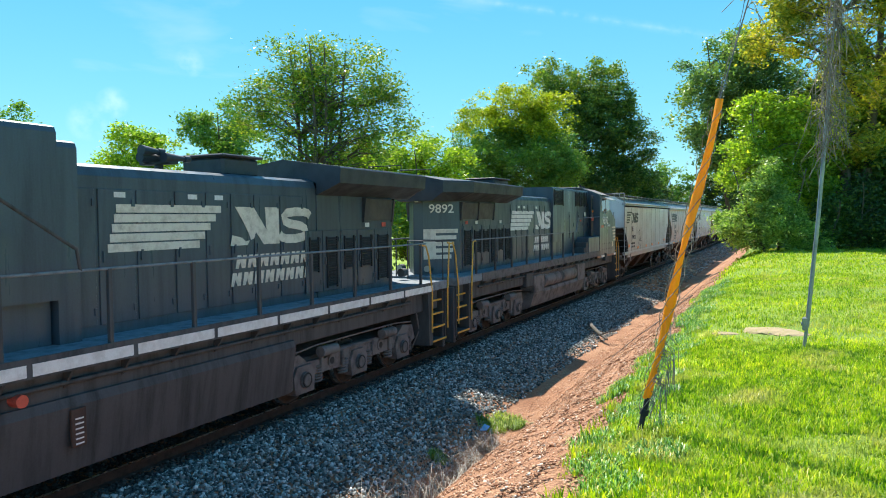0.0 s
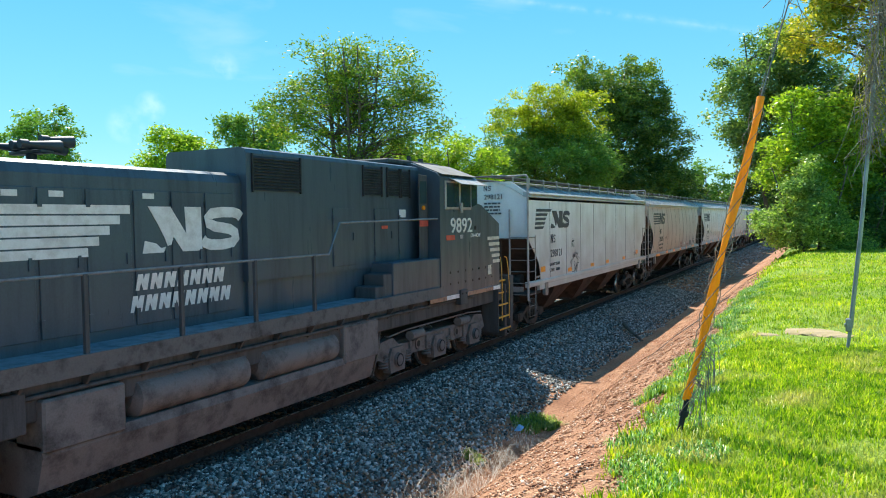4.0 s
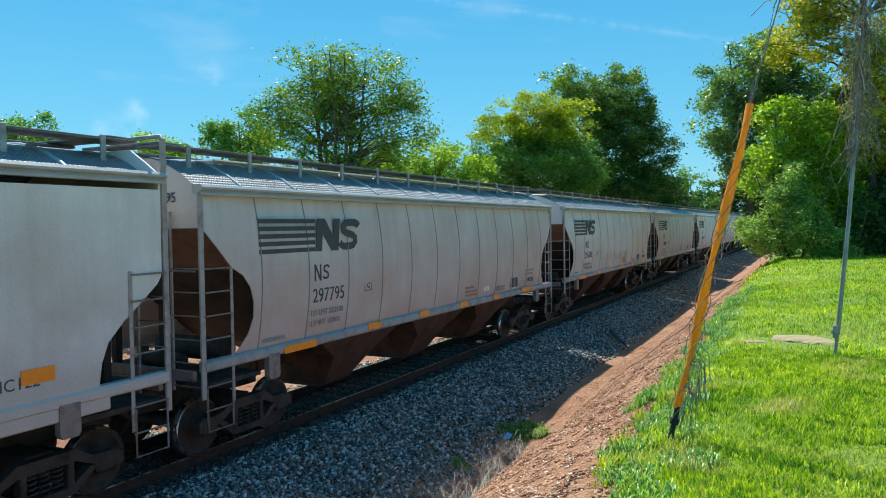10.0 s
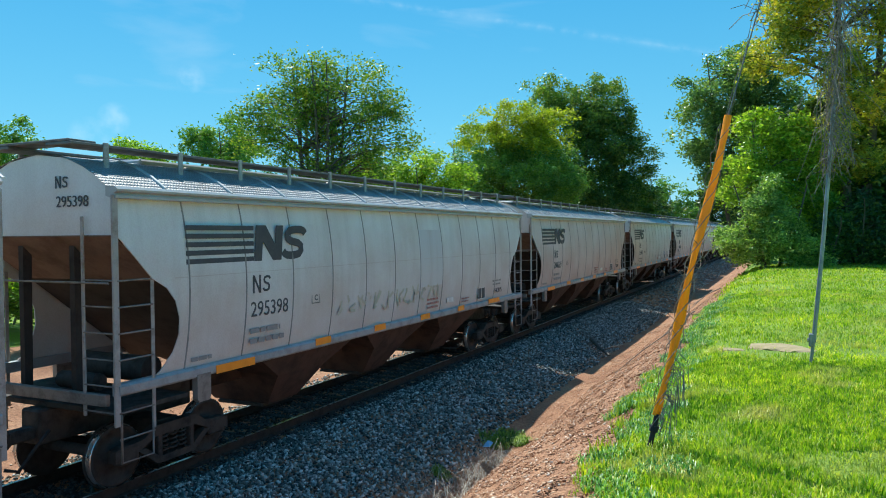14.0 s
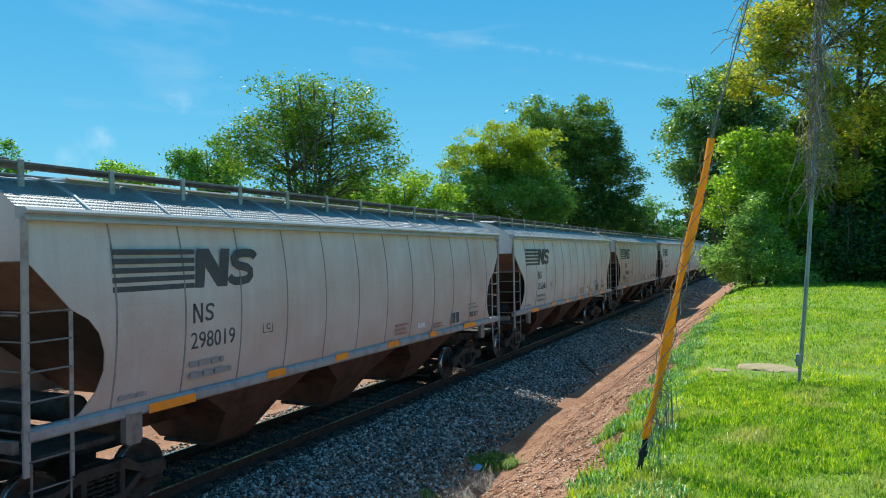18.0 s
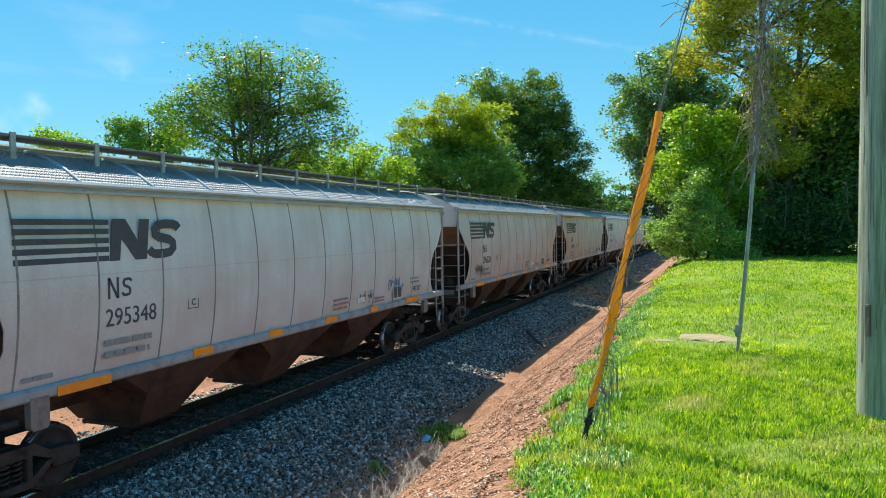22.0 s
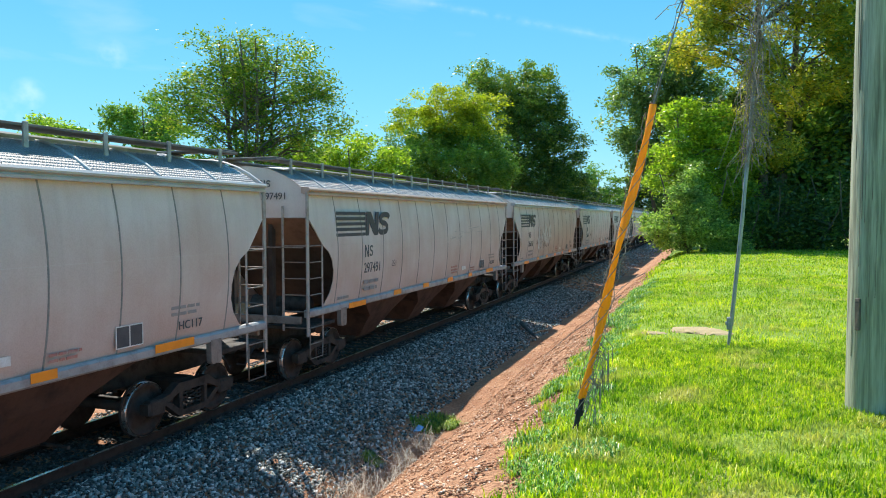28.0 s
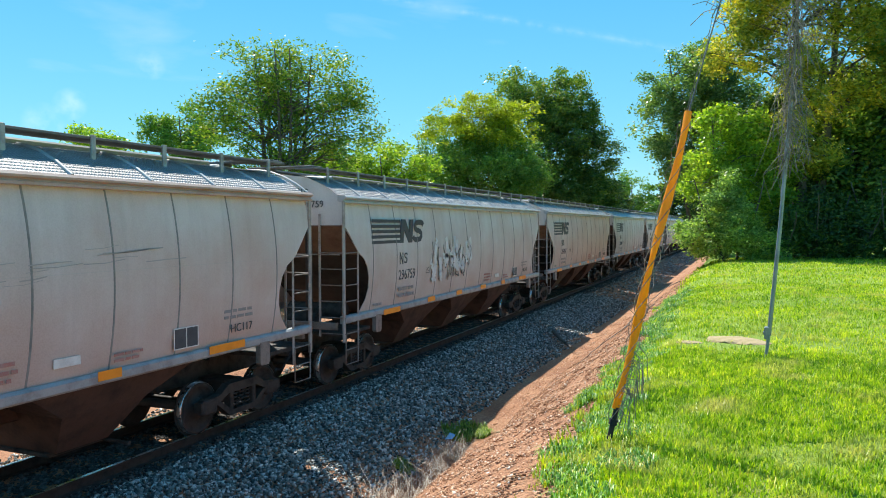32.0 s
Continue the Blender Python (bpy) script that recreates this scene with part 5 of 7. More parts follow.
    # lettering in plain shapes
    if second:
        part("road_number", text_mesh("9892", 0.52, "white_paint", 0.004, 0, 0.006, 1.20), None, lo, "white road number under the cab window", at=on_side(1.525, cab0 + 0.52, 3.31))
        part("class_code", text_mesh("D9-44CW", 0.135, "white_paint", 0.004, 0, 0.004), None, lo, "white model code", at=on_side(1.525, cab0 + 1.66, 3.17))
        part("mark", thin_mark(0.10), "white_paint", lo, at=on_side(1.525, cab0 + 1.06, 3.15))
        part("warning_plate", MB().box(1.522, 1.53, cab0 + 0.30, cab0 + 0.74, 3.13, 3.25), "red_sign", lo)
        part("builder_plate", MB().box(1.505, 1.513, nose - 0.80, nose - 0.58, 2.12, 2.38), "cream_paint", lo)
        for k in range(5):
            part("nose_bar", MB().box(1.502, 1.51, nose - 0.80 + 0.085 * (4 - k), nose, 2.42 + 0.16 * k, 2.51 + 0.16 * k), "cream_paint", lo, "cream painted nose bar")
        q = Matrix(((0.549, 0, 0.836, 0), (0.836, 0, -0.549, 0), (0, 1, 0, 0), (0, 0, 0, 1)))
        part("road_number", text_mesh("9892", 0.36, "white_paint", 0.002, 0, 0.006, 1.22), None, lo, at=Matrix.Translation((0.16 + 0.549 * 0.18 + 0.008, 0.75 + 0.836 * 0.18 - 0.006, 3.82)) @ q)
        # small holes drawn as black discs, dark by colour alone
        for k in range(14):
            part("rivet_hole", MB().cyl((1.50, cab0 + 0.5 + 0.42 * (k % 7), 2.05 + 0.28 * (k // 7)), (1.526 if k % 7 < 5 else 1.506, cab0 + 0.5 + 0.42 * (k % 7), 2.05 + 0.28 * (k // 7)), 0.03, n=8), "rubber_black", lo)
    # emblem bars on the angled hood end
    for k in range(5):
        z = 2.46 + 0.19 * k
        part("hood_bar", slant(0.0 if k in (0, 4) else 0.42, 0.95 + 0.06 * k, z, z + 0.12), "cream_paint", lo, "cream painted bar")
    part("emblem_panel", slant(0.0, 0.42, 2.46, 3.34, 0.006), "cream_paint", lo)
    shade = "white_paint" if second else "cream_paint"
    b0 = 6.35 if second else 7.75
    for k in range(5):
        z = 3.20 + 0.145 * k
        if second:
            a, b = b0 - 0.22 + 0.055 * k, b0 + 1.75 + 0.17 * k
        else:
            a, b = b0 + 0.55 - 0.13 * k, b0 + 2.35 - 0.04 * k
        part("emblem_bar", MB().box(H + 0.023, H + 0.032, a, b, z, z + 0.122), shade, lo, "pale painted emblem bar")
    ew, et = (1.14, 0.86) if second else (1.36, 0.98)
    part("emblem", crest(ew, 0.69, et), shade, lo, "pale painted railway emblem", at=letter(H + 0.024, 8.98 if second else 5.22, 3.20, ew + et))
    for k, wd in enumerate((1.98, 1.75) if second else (2.45, 2.2)):
        n = 8 - k
        one = slabs(1, wd / n, 0.235).mesh("name_block", shade)
        for q in range(n):
            y = (8.74 if second else 5.12 + 0.12 * k) + (0.10 * k if second else 0) + wd / n * (q if second else n - 1 - q)
            part("name_block", one, None, lo, at=letter(H + 0.026, y, 2.36 + 0.31 * k + (0 if second else 0.12), wd / n))
    # headlights on the hood end
    hl = part("headlight", MB().box(-0.13, 0.13, 0.66, 0.76, 4.10, 4.52, 0.02), "black_dusty", lo)
    for z in (4.21, 4.41):
        part("lens", MB().cyl((0, 0.67, z), (0, 0.645, z), 0.085, n=16), "lens_glass", hl)
    for s in (-1, 1):
        dl = part("ditch_light", MB().cyl((s * 0.45, 0.62, 2.22), (s * 0.45, 0.40, 2.22), 0.11, n=14), "black_dusty", lo)
        part("lens", MB().cyl((s * 0.45, 0.40, 2.22), (s * 0.45, 0.385, 2.22), 0.095, n=14), "lens_glass", dl)
    part("grab_rail", MB().tube([(-0.5, 0.60, 4.92), (-0.5, 0.60, 5.06), (0.5, 0.60, 5.06), (0.5, 0.60, 4.92)], 0.016, 6), "black_dusty", lo)
    # walkway hand rails
    for s in (-1, 1):
        rail = part("hand_rail", MB().tube([(s * 1.50, 1.2, 3.02), (s * 1.50, 12.6, 3.02), (s * 1.50, 12.95, 3.60), (s * 1.50, cab0 - 0.1, 3.66)], 0.020, 8), "walk_grey", lo, "grey tubular hand rail")
        y = 1.5
        while y < 12.7:
            part("stanchion", MB().box(min(s * 1.47, s * 1.53), max(s * 1.47, s * 1.53), y - 0.03, y + 0.03, 1.80, 3.02, 0.005), "black_dusty", rail)
            y += 1.52
        part("end_rail", MB().tube([(s * 1.45, 0.12, 2.02), (s * 1.45, 0.12, 3.05), (s * 0.4, 0.12, 3.05), (s * 0.4, 0.12, 2.02)], 0.02, 8), "black_dusty", lo)
        # step wells with yellow grab irons, both ends
        for yb, e in ((0.10, 1), (20.42, 0)):
            st = part("step_well", MB().box(min(s * 0.98, s * 1.0), max(s * 0.98, s * 1.0), yb, yb + 0.80, 0.40, 1.98), "black_dusty", lo)
            part("side_plate", MB().prism([(yb + 0.80, 1.98), (yb + 1.05, 1.98), (yb + 0.98, 0.42), (yb + 0.80, 0.42)], 0, s * 1.0, s * 1.52), "black_dusty", st)
            part("side_plate", MB().box(min(s * 1.0, s * 1.50), max(s * 1.0, s * 1.50), yb - 0.03, yb, 0.42, 1.80), "black_dusty", st)
            for k in range(5):
                z = 0.48 + 0.34 * k
                xx = 1.52 - 0.04 * k
                part("step", MB().box(min(s * 1.05, s * xx), max(s * 1.05, s * xx), yb, yb + 0.80, z, z + 0.03), "black_dusty", st)
                part("step_edge", MB().box(min(s * xx, s * (xx + 0.015)), max(s * xx, s * (xx + 0.015)), yb, yb + 0.80, z - 0.01, z + 0.035), "yellow_rail", st, "yellow painted step edge")
            for yy, tilt in ((yb - 0.02, -0.18), (yb + 0.90, 0.18)) if e else ((yb + 0.10, 0.02), (yb + 0.62, -0.05)):
                top = 0.0 if e else -0.45
                part("grab_iron", MB().tube([(s * 1.56, yy, 0.75), (s * 1.57, yy, 1.75), (s * 1.55, yy + tilt * 0.8, 2.7 + top), (s * 1.52, yy + tilt * 1.3, 2.96 + top), (s * 1.50, yy + tilt * 3.0, 3.0 + top)], 0.022 if e else 0.014, 8), "yellow_rail", lo, "orange-yellow bent grab iron")
    # fuel tank and reservoirs
    t0, t1 = (7.0, 14.2) if second else (6.5, 14.2)
    zt = 0.98 if second else 1.40
    prof = [(-1.40, zt), (1.40, zt), (1.44, zt - 0.12), (1.30, 0.40), (1.05, 0.30), (-1.05, 0.30), (-1.30, 0.40), (-1.44, zt - 0.12)]
    tank = part("fuel_tank", MB().loft([[(x, y, z) for x, z in prof] for y in (t0, t1)], closed=True, smooth=False, caps=True), "loco_truck" if second else "black_dusty", lo, "dusty grey fuel tank slung under the frame")
    if second:
        for a, b in ((8.42, 10.5), (10.9, 12.9)):
            for s in (-1, 1):
                part("air_reservoir", MB().cyl((s * 1.2, a, 1.24), (s * 1.2, b, 1.24), 0.28, n=18).cyl((s * 1.2, a - 0.07, 1.24), (s * 1.2, a, 1.24), 0.13, 0.28, n=18).cyl((s * 1.2, b, 1.24), (s * 1.2, b + 0.07, 1.24), 0.28, 0.15, n=18), "loco_truck", lo, "grey cylindrical air reservoir")
        part("equipment_box", MB().box(0.9, 1.48, 7.0, 8.15, 0.90, 1.55, 0.03), "loco_truck", lo)
        part("equipment_box", MB().box(0.9, 1.46, 13.1, 14.3, 0.85, 1.60, 0.03), "loco_truck", lo)
        part("equipment_box", MB().box(1.0, 1.48, 6.1, 6.8, 1.20, 1.70, 0.02), "black_dusty", lo)
    else:
        g = part("sight_gauge", MB().box(1.42, 1.47, 11.0, 11.22, 0.75, 1.25, 0.01), "rust_brown", lo)
        for k in range(6):
            part("gauge_mark", MB().box(1.47, 1.475, 11.05, 11.17, 0.78 + 0.065 * k, 0.80 + 0.065 * k), "white_paint", g)
        part("filler_cap", MB().cyl((1.3, 11.9, 1.52), (1.52, 11.9, 1.52), 0.08, n=12), "red_sign", lo)
    for y in np.arange(2.2, 16.8, 0.9):
        part("frame_bracket", MB().prism([(1.32, 1.78), (1.54, 1.78), (1.34, 1.50)], 1, y, y + 0.04), "black_dusty", lo)
    part("frame_pipe", MB().tube([(1.40, 1.9, 1.60), (1.40, 19, 1.60)], 0.035, 6), "black_dusty", lo)
    for yc in (3.92, 17.45):
        loco_truck(lo, yc)
    for y, e in ((0.08, -1), (21.05, 1)):
        part("pilot", MB().box(-1.45, 1.45, y - 0.06, y + 0.06, 0.22, 1.75, 0.02), "black_dusty", lo)
        mb = MB().box(-0.13, 0.13, min(y, y + e * 0.4), max(y, y + e * 0.4), 0.78, 1.0, 0.03)
        mb.box(-0.18, 0.16, min(y + e * 0.35, y + e * 0.62), max(y + e * 0.35, y + e * 0.62), 0.74, 1.04, 0.05)
        part("coupler", mb, "truck_iron", lo)
        for x in (-0.7, -0.45, 0.45, 0.7):
            part("air_hose", MB().tube([(x, y + e * 0.05, 1.15), (x, y + e * 0.25, 1.0), (x + 0.03, y + e * 0.35, 0.6), (x, y + e * 0.3, 0.4)], 0.025, 6), "rubber_black", lo)
    part("jumper_cable", MB().tube([(0.5, 0.1, 1.7), (0.52, -0.15, 1.4), (0.5, -0.35, 1.35)], 0.03, 6), "rubber_black", lo)
    if not second:
        # the other side faces the lawn
        done = set()
        for ob in lo.children_recursive:
            if ob.data.users == 1 and ob.matrix_world == Matrix() and ob.matrix_basis == Matrix() and ob.data.name not in done and ob.parent.matrix_basis == Matrix():
                done.add(ob.data.name)
                ob.data.transform(Matrix.Diagonal((-1, 1, 1, 1)))
                ob.data.flip_normals()
    return lo

# ---- ground ----
PROFILE = [(-900, 2.0), (-120, 1.0), (-45, 0.6), (-22, 0.25), (-15.5, 0.05), (-13.4, -0.35), (-12.4, -0.42), (-11.35, -0.24), (-10.9, -0.20), (-8.3, -0.20), (-7.8, -0.24), (-6.9, -0.42),
           (-5.7, -0.60), (-5.2, -0.62), (-4.7, -0.50), (-3.9, 0.08), (-2.9, 0.85), (-2.1, 1.45), (-1.5, 1.78), (-0.9, 1.95), (0.3, 2.02), (8, 2.10), (60, 2.6), (900, 4.0)]


def lawn_edge(y):
    base = -1.0 - 0.14 * (y - 4.3) if y < 8.3 else -1.56 - 0.028 * (y - 8.3) if y < 18 else -1.83 - 0.012 * (min(y, 50) - 18)
    return base + 0.16 * noise.noise(Vector((0.35 * y, 3.1, 0))) + 0.10 * noise.noise(Vector((1.3 * y, 7.7, 0)))


def height(x, y):
    z = PROFILE[-1][1]
    for (a, za), (b, zb) in zip(PROFILE, PROFILE[1:]):
        if x <= b:
            z = za + (zb - za) * max(0.0, (x - a)) / (b - a)
            break
    def fade(a, b):
        u = min(1.0, max(0.0, (x - a) / (b - a)))
        return u * u * (3 - 2 * u)

    # the ditch deepens down the line
    near = min(1.0, max(0.0, (17.5 - y) / 7.0))
    if near > 0 and -7.5 < x < -3.0:
        z -= 0.46 * near * near * (3 - 2 * near) * math.exp(-((x + 5.05) / 0.72) ** 2)
    bank = fade(-5.9, -4.0) * (1 - fade(-1.5, -0.6))
    if bank > 0:
        z += bank * (0.12 * noise.noise(Vector((x * 0.9, y * 0.45, 1.5))) + 0.085 * noise.noise(Vector((x * 2.2, y * 1.7, 4.5))) + 0.035 * noise.noise(Vector((x * 5.2, y * 4.4, 7.5))) + 0.02 * noise.noise(Vector((x * 8, y * 8, 2))))
    if x > -1.5:
        z += fade(-1.5, -0.6) * (0.05 * noise.noise(Vector((x * 0.5, y * 0.5, 8.5))) + 0.015 * noise.noise(Vector((x * 3, y * 3, 5))))
    if x < -12.0:
        z += (1 - fade(-14.0, -12.0)) * (0.18 * noise.noise(Vector((x * 0.35, y * 0.35, 3.5))) + 0.05 * noise.noise(Vector((x * 2, y * 2, 6))))
    return z


def spaced(spans):
    out = []
    for a, b, st in spans:
        n = max(1, round((b - a) / st))
        out += [a + (b - a) * k / n for k in range(n)]
    return out + [spans[-1][1]]


def build_ground():
    xs = spaced([(-900, -120, 130), (-120, -30, 15), (-30, -16, 1.4), (-16, -8, 0.4), (-8, -6, 0.3), (-6, 0, 0.16), (0, 2, 0.2), (2, 6, 0.4), (6, 30, 2), (30, 120, 15), (120, 900, 130)])
    ys = spaced([(-900, -60, 140), (-60, -6, 6), (-6, 3, 0.25), (3, 22, 0.2), (22, 45, 0.5), (45, 120, 3), (120, 300, 20), (300, 1500, 200)])
    vs = [(x, y, height(x, y)) for y in ys for x in xs]
    n = len(xs)
    fs, ids = [], []
    for j in range(len(ys) - 1):
        yc = (ys[j] + ys[j + 1]) / 2
        e = lawn_edge(yc)
        for i in range(n - 1):
            fs.append((j * n + i, j * n + i + 1, (j + 1) * n + i + 1, (j + 1) * n + i))
            xc = (xs[i] + xs[i + 1]) / 2
            ids.append(1 if xc > e or xc < -21 else 0)
    me = np_mesh("ground", np.array(vs), np.array(fs), "earth", True)
    me.materials.append(MATS["lawn_soil"])
    me.polygons.foreach_set("material_index", np.array(ids, dtype=np.int32))
    tagged(new("ground", me), "mown green lawn above a bare red clay bank", "ground", kind="structure")


build_ground()


def stones(name, count, spot, size, mat, seed, flat=0.7):
    """Many small broken stones in one mesh: a jittered octahedron each."""
    r = np.random.RandomState(seed)
    base = np.array([(1, 0, 0), (-1, 0, 0), (0, 1, 0), (0, -1, 0), (0, 0, 1), (0, 0, -1)], dtype=float)
    tris = np.array([(0, 2, 4), (2, 1, 4), (1, 3, 4), (3, 0, 4), (2, 0, 5), (1, 2, 5), (3, 1, 5), (0, 3, 5)])
    pts = np.array([spot(r) for _ in range(count)])
    s = r.uniform(size[0], size[1], (count, 1, 1)) * r.uniform(0.6, 1.2, (count, 1, 3))
    v = base[None] * r.uniform(0.65, 1.15, (count, 6, 1)) + r.uniform(-0.28, 0.28, (count, 6, 3))
    q = r.normal(size=(count, 4))
    q /= np.linalg.norm(q, axis=1, keepdims=True)
    w, x, y, z = q.T
    rot = np.stack([1 - 2 * (y * y + z * z), 2 * (x * y - z * w), 2 * (x * z + y * w), 2 * (x * y + z * w), 1 - 2 * (x * x + z * z), 2 * (y * z - x * w),
                    2 * (x * z - y * w), 2 * (y * z + x * w), 1 - 2 * (x * x + y * y)], -1).reshape(count, 3, 3)
    v = np.einsum("nij,nkj->nki", rot, v * s)
    v[:, :, 2] *= flat
    v = (v + pts[:, None, :]).reshape(-1, 3)
    f = (tris[None] + 6 * np.arange(count)[:, None, None]).reshape(-1, 3)
    return new(name, np_mesh(name, v, f, mat))


def ballast_spot(r):
    if r.rand() < 0.9:
        y = 4.5 + 36 * r.rand() ** 1.7
        x = -8.5 + 2.95 * r.rand() ** 1.05 + 0.12 * noise.noise(Vector((0.0, y * 0.9, 3.0)))
    else:
        y = 5 + 60 * r.rand()
        x = r.uniform(-11.4, -10.5)
    if x > -5.9 and r.rand() < 0.5:
        x -= 1.4
    return x, y, height(x, y) + r.uniform(0.0, 0.035)


def bed_spot(r):
    """Dark stone between and close beside the rails."""
    y = 4.5 + 50 * r.rand() ** 1.5
    x = TRACK_X + r.uniform(-0.72, 0.72) if r.rand() < 0.6 else TRACK_X + r.uniform(0.8, 1.55)
    return x, y, height(x, y) + r.uniform(0.005, 0.03)


def far_ballast_spot(r):
    y = 38 + 110 * r.rand()
    x = r.uniform(-8.5, -5.75)
    return x, y, height(x, y) + 0.01


def clod_spot(r):
    y = 3.0 + 31 * r.rand() ** 1.9
    x = -5.3 + (lawn_edge(y) + 0.1 + 5.3) * r.rand()
    return x, y, height(x, y)


def far_side_spot(r):
    y = 5 + 40 * r.rand()
    x = r.uniform(-17, -12.2)
    return x, y, height(x, y) + 0.01


tagged(stones("ballast", 52000, ballast_spot, (0.022, 0.056), "ballast_stone", 2, 0.85), "grey crushed stone ballast beside the rails", "ballast", kind="stuff")
tagged(stones("ballast", 20000, bed_spot, (0.026, 0.05), "ballast_dirty", 6), "dark stone of the track bed", "ballast", kind="stuff")
tagged(stones("ballast", 9000, far_ballast_spot, (0.04, 0.08), "ballast_stone", 3), "grey crushed stone ballast further up the line", "ballast", kind="stuff")
tagged(stones("clay_clods", 100000, clod_spot, (0.004, 0.022), "clay_clod", 4, 0.6), "loose red clay clods and gravel on the bank", "gravel", kind="stuff")
def pebble_spot(r):
    y = 4.0 + 16 * r.rand() ** 1.5
    x = -4.6 + (lawn_edge(y) - 0.15 + 4.6) * r.rand() ** 1.15
    return x, y, height(x, y) - 0.004


tagged(stones("clay_pebbles", 26000, pebble_spot, (0.010, 0.030), "clay_clod", 14, 0.7), "pebbles and hard lumps of red clay on the bank", "gravel", kind="stuff")
tagged(stones("clay_clods", 3500, far_side_spot, (0.015, 0.045), "clay_clod", 5, 0.5), "loose red clay on the ground beyond the rails", "gravel", kind="stuff")


# ---- track ----
def build_track():
    tr = tagged(empty("railway_track", pose(TRACK_X, 0, 0)), "single railway track with rusty rails on dark wooden ties", "railway track", kind="structure")
    prof = [(-0.075, -0.18), (0.075, -0.18), (0.075, -0.165), (0.018, -0.145), (0.012, -0.05), (0.036, -0.04), (0.037, -0.008), (0.030, -0.001), (-0.030, -0.001), (-0.037, -0.008), (-0.036, -0.04), (-0.012, -0.05), (-0.018, -0.145), (-0.075, -0.165)]
    for s in (-1, 1):
        mb = MB().loft([[(s * RAIL_OFF + x, y, z) for x, z in prof] for y in (-60, 0, 60, 180, 320)], closed=True, smooth=False, caps=True)
        rail = part("rail", mb, "rail_side", tr, "rust-brown steel rail")
        part("running_surface", MB().box(s * RAIL_OFF - 0.029, s * RAIL_OFF + 0.029, -60, 320, -0.003, 0.0015), "bright_steel", rail, "polished rail head")
    tie = MB().box(-1.30, 1.30, -0.11, 0.11, -0.37, -0.185, 0.015).mesh("tie", "tie_wood")
    plate = MB()
    for s in (-1, 1):
        plate.box(s * RAIL_OFF - 0.18, s * RAIL_OFF + 0.18, -0.09, 0.09, -0.187, -0.172, 0.004)
        for d in (-0.11, 0.11):
            plate.box(s * RAIL_OFF + d - 0.015, s * RAIL_OFF + d + 0.015, -0.05, -0.02, -0.175, -0.14)
    plate = plate.mesh("tie_plate", "rail_side")
    r = random.Random(8)
    for k in range(230):
        t = part("tie", tie, None, tr, at=pose(r.uniform(-0.04, 0.04), -5 + 0.5 * k, r.uniform(-0.012, 0.005), 0, 0, r.uniform(-1.0, 1.0)))
        part("tie_plate", plate, None, t)
    mb = MB()
    for k in range(230, 640):
        mb.box(-1.3, 1.3, -5 + 0.5 * k - 0.11, -5 + 0.5 * k + 0.11, -0.37, -0.185)
    tagged(part("far_ties", mb, "tie_wood", tr, fix=False), kind="stuff")


build_track()


# ---- plants ----
def leaf_cloud(name, centres, spread, per, size, mat, seed, droop=0.0):
    """Small folded leaves scattered round many twig ends, as one mesh."""
    r = np.random.RandomState(seed)
    c = np.repeat(np.asarray(centres), per, axis=0)
    n = len(c)
    wide = np.repeat(np.exp(r.normal(0, 0.25, size=(len(centres), 1))), per, axis=0)
    p = c + r.normal(size=(n, 3)) * spread * wide * np.array([1, 1, 0.7])
    a = r.normal(size=(n, 3))
    a[:, 2] = a[:, 2] * 0.6 - droop
    a /= np.linalg.norm(a, axis=1, keepdims=True)
    b = np.cross(a, r.normal(size=(n, 3)))
    b /= np.linalg.norm(b, axis=1, keepdims=True) + 1e-9
    s = r.uniform(size * 0.6, size * 1.35, (n, 1))
    v = np.stack([p - a * s, p + b * s * 0.42, p + a * s, p - b * s * 0.42], 1).reshape(-1, 3)
    f = np.arange(4 * n).reshape(n, 4)
    return np_mesh(name, v, f, mat)


def crown_points(blobs, count, seed, shell=0.55):
    """Twig ends inside a union of ellipsoids, denser to the outside, with gaps."""
    r = np.random.RandomState(seed)
    blobs = np.asarray(blobs, dtype=float)
    vol = blobs[:, 3] * blobs[:, 4] * blobs[:, 5]
    pick = r.choice(len(blobs), size=count, p=vol ** 0.8 / (vol ** 0.8).sum())
    d = r.normal(size=(count, 3))
    d /= np.linalg.norm(d, axis=1, keepdims=True)
    # twig ends gather on small lobes, fuller on the outer and upper side of each
    lobes = max(16, count // 10)
    home = r.randint(0, lobes, count)
    pick, d = pick[:lobes][home], d[:lobes]
    rad = (shell + (1 - shell) * r.rand(lobes, 1) ** 0.6)[home] * 0.88
    own = r.normal(size=(count, 3)) + 0.55 * d[home] + np.array([0, 0, 0.45])
    own /= np.linalg.norm(own, axis=1, keepdims=True)
    width = blobs[pick, 3:6].mean(axis=1, keepdims=True) * r.uniform(0.24, 0.46, (lobes, 1))[home]
    own = own * width * (0.45 + 0.55 * r.rand(count, 1) ** 0.5) * np.array([1, 1, 0.72])
    d = d[home]
    lump = np.array([1 + 0.22 * noise.noise(Vector((3.1 * q[0] + k, 3.1 * q[1], 3.1 * q[2]))) + 0.14 * noise.noise(Vector((7 * q[0], 7 * q[1] + k, 7 * q[2]))) for q, k in zip(d, pick)])[:, None]
    return blobs[pick, :3] + d * rad * lump * blobs[pick, 3:6] + own, pick


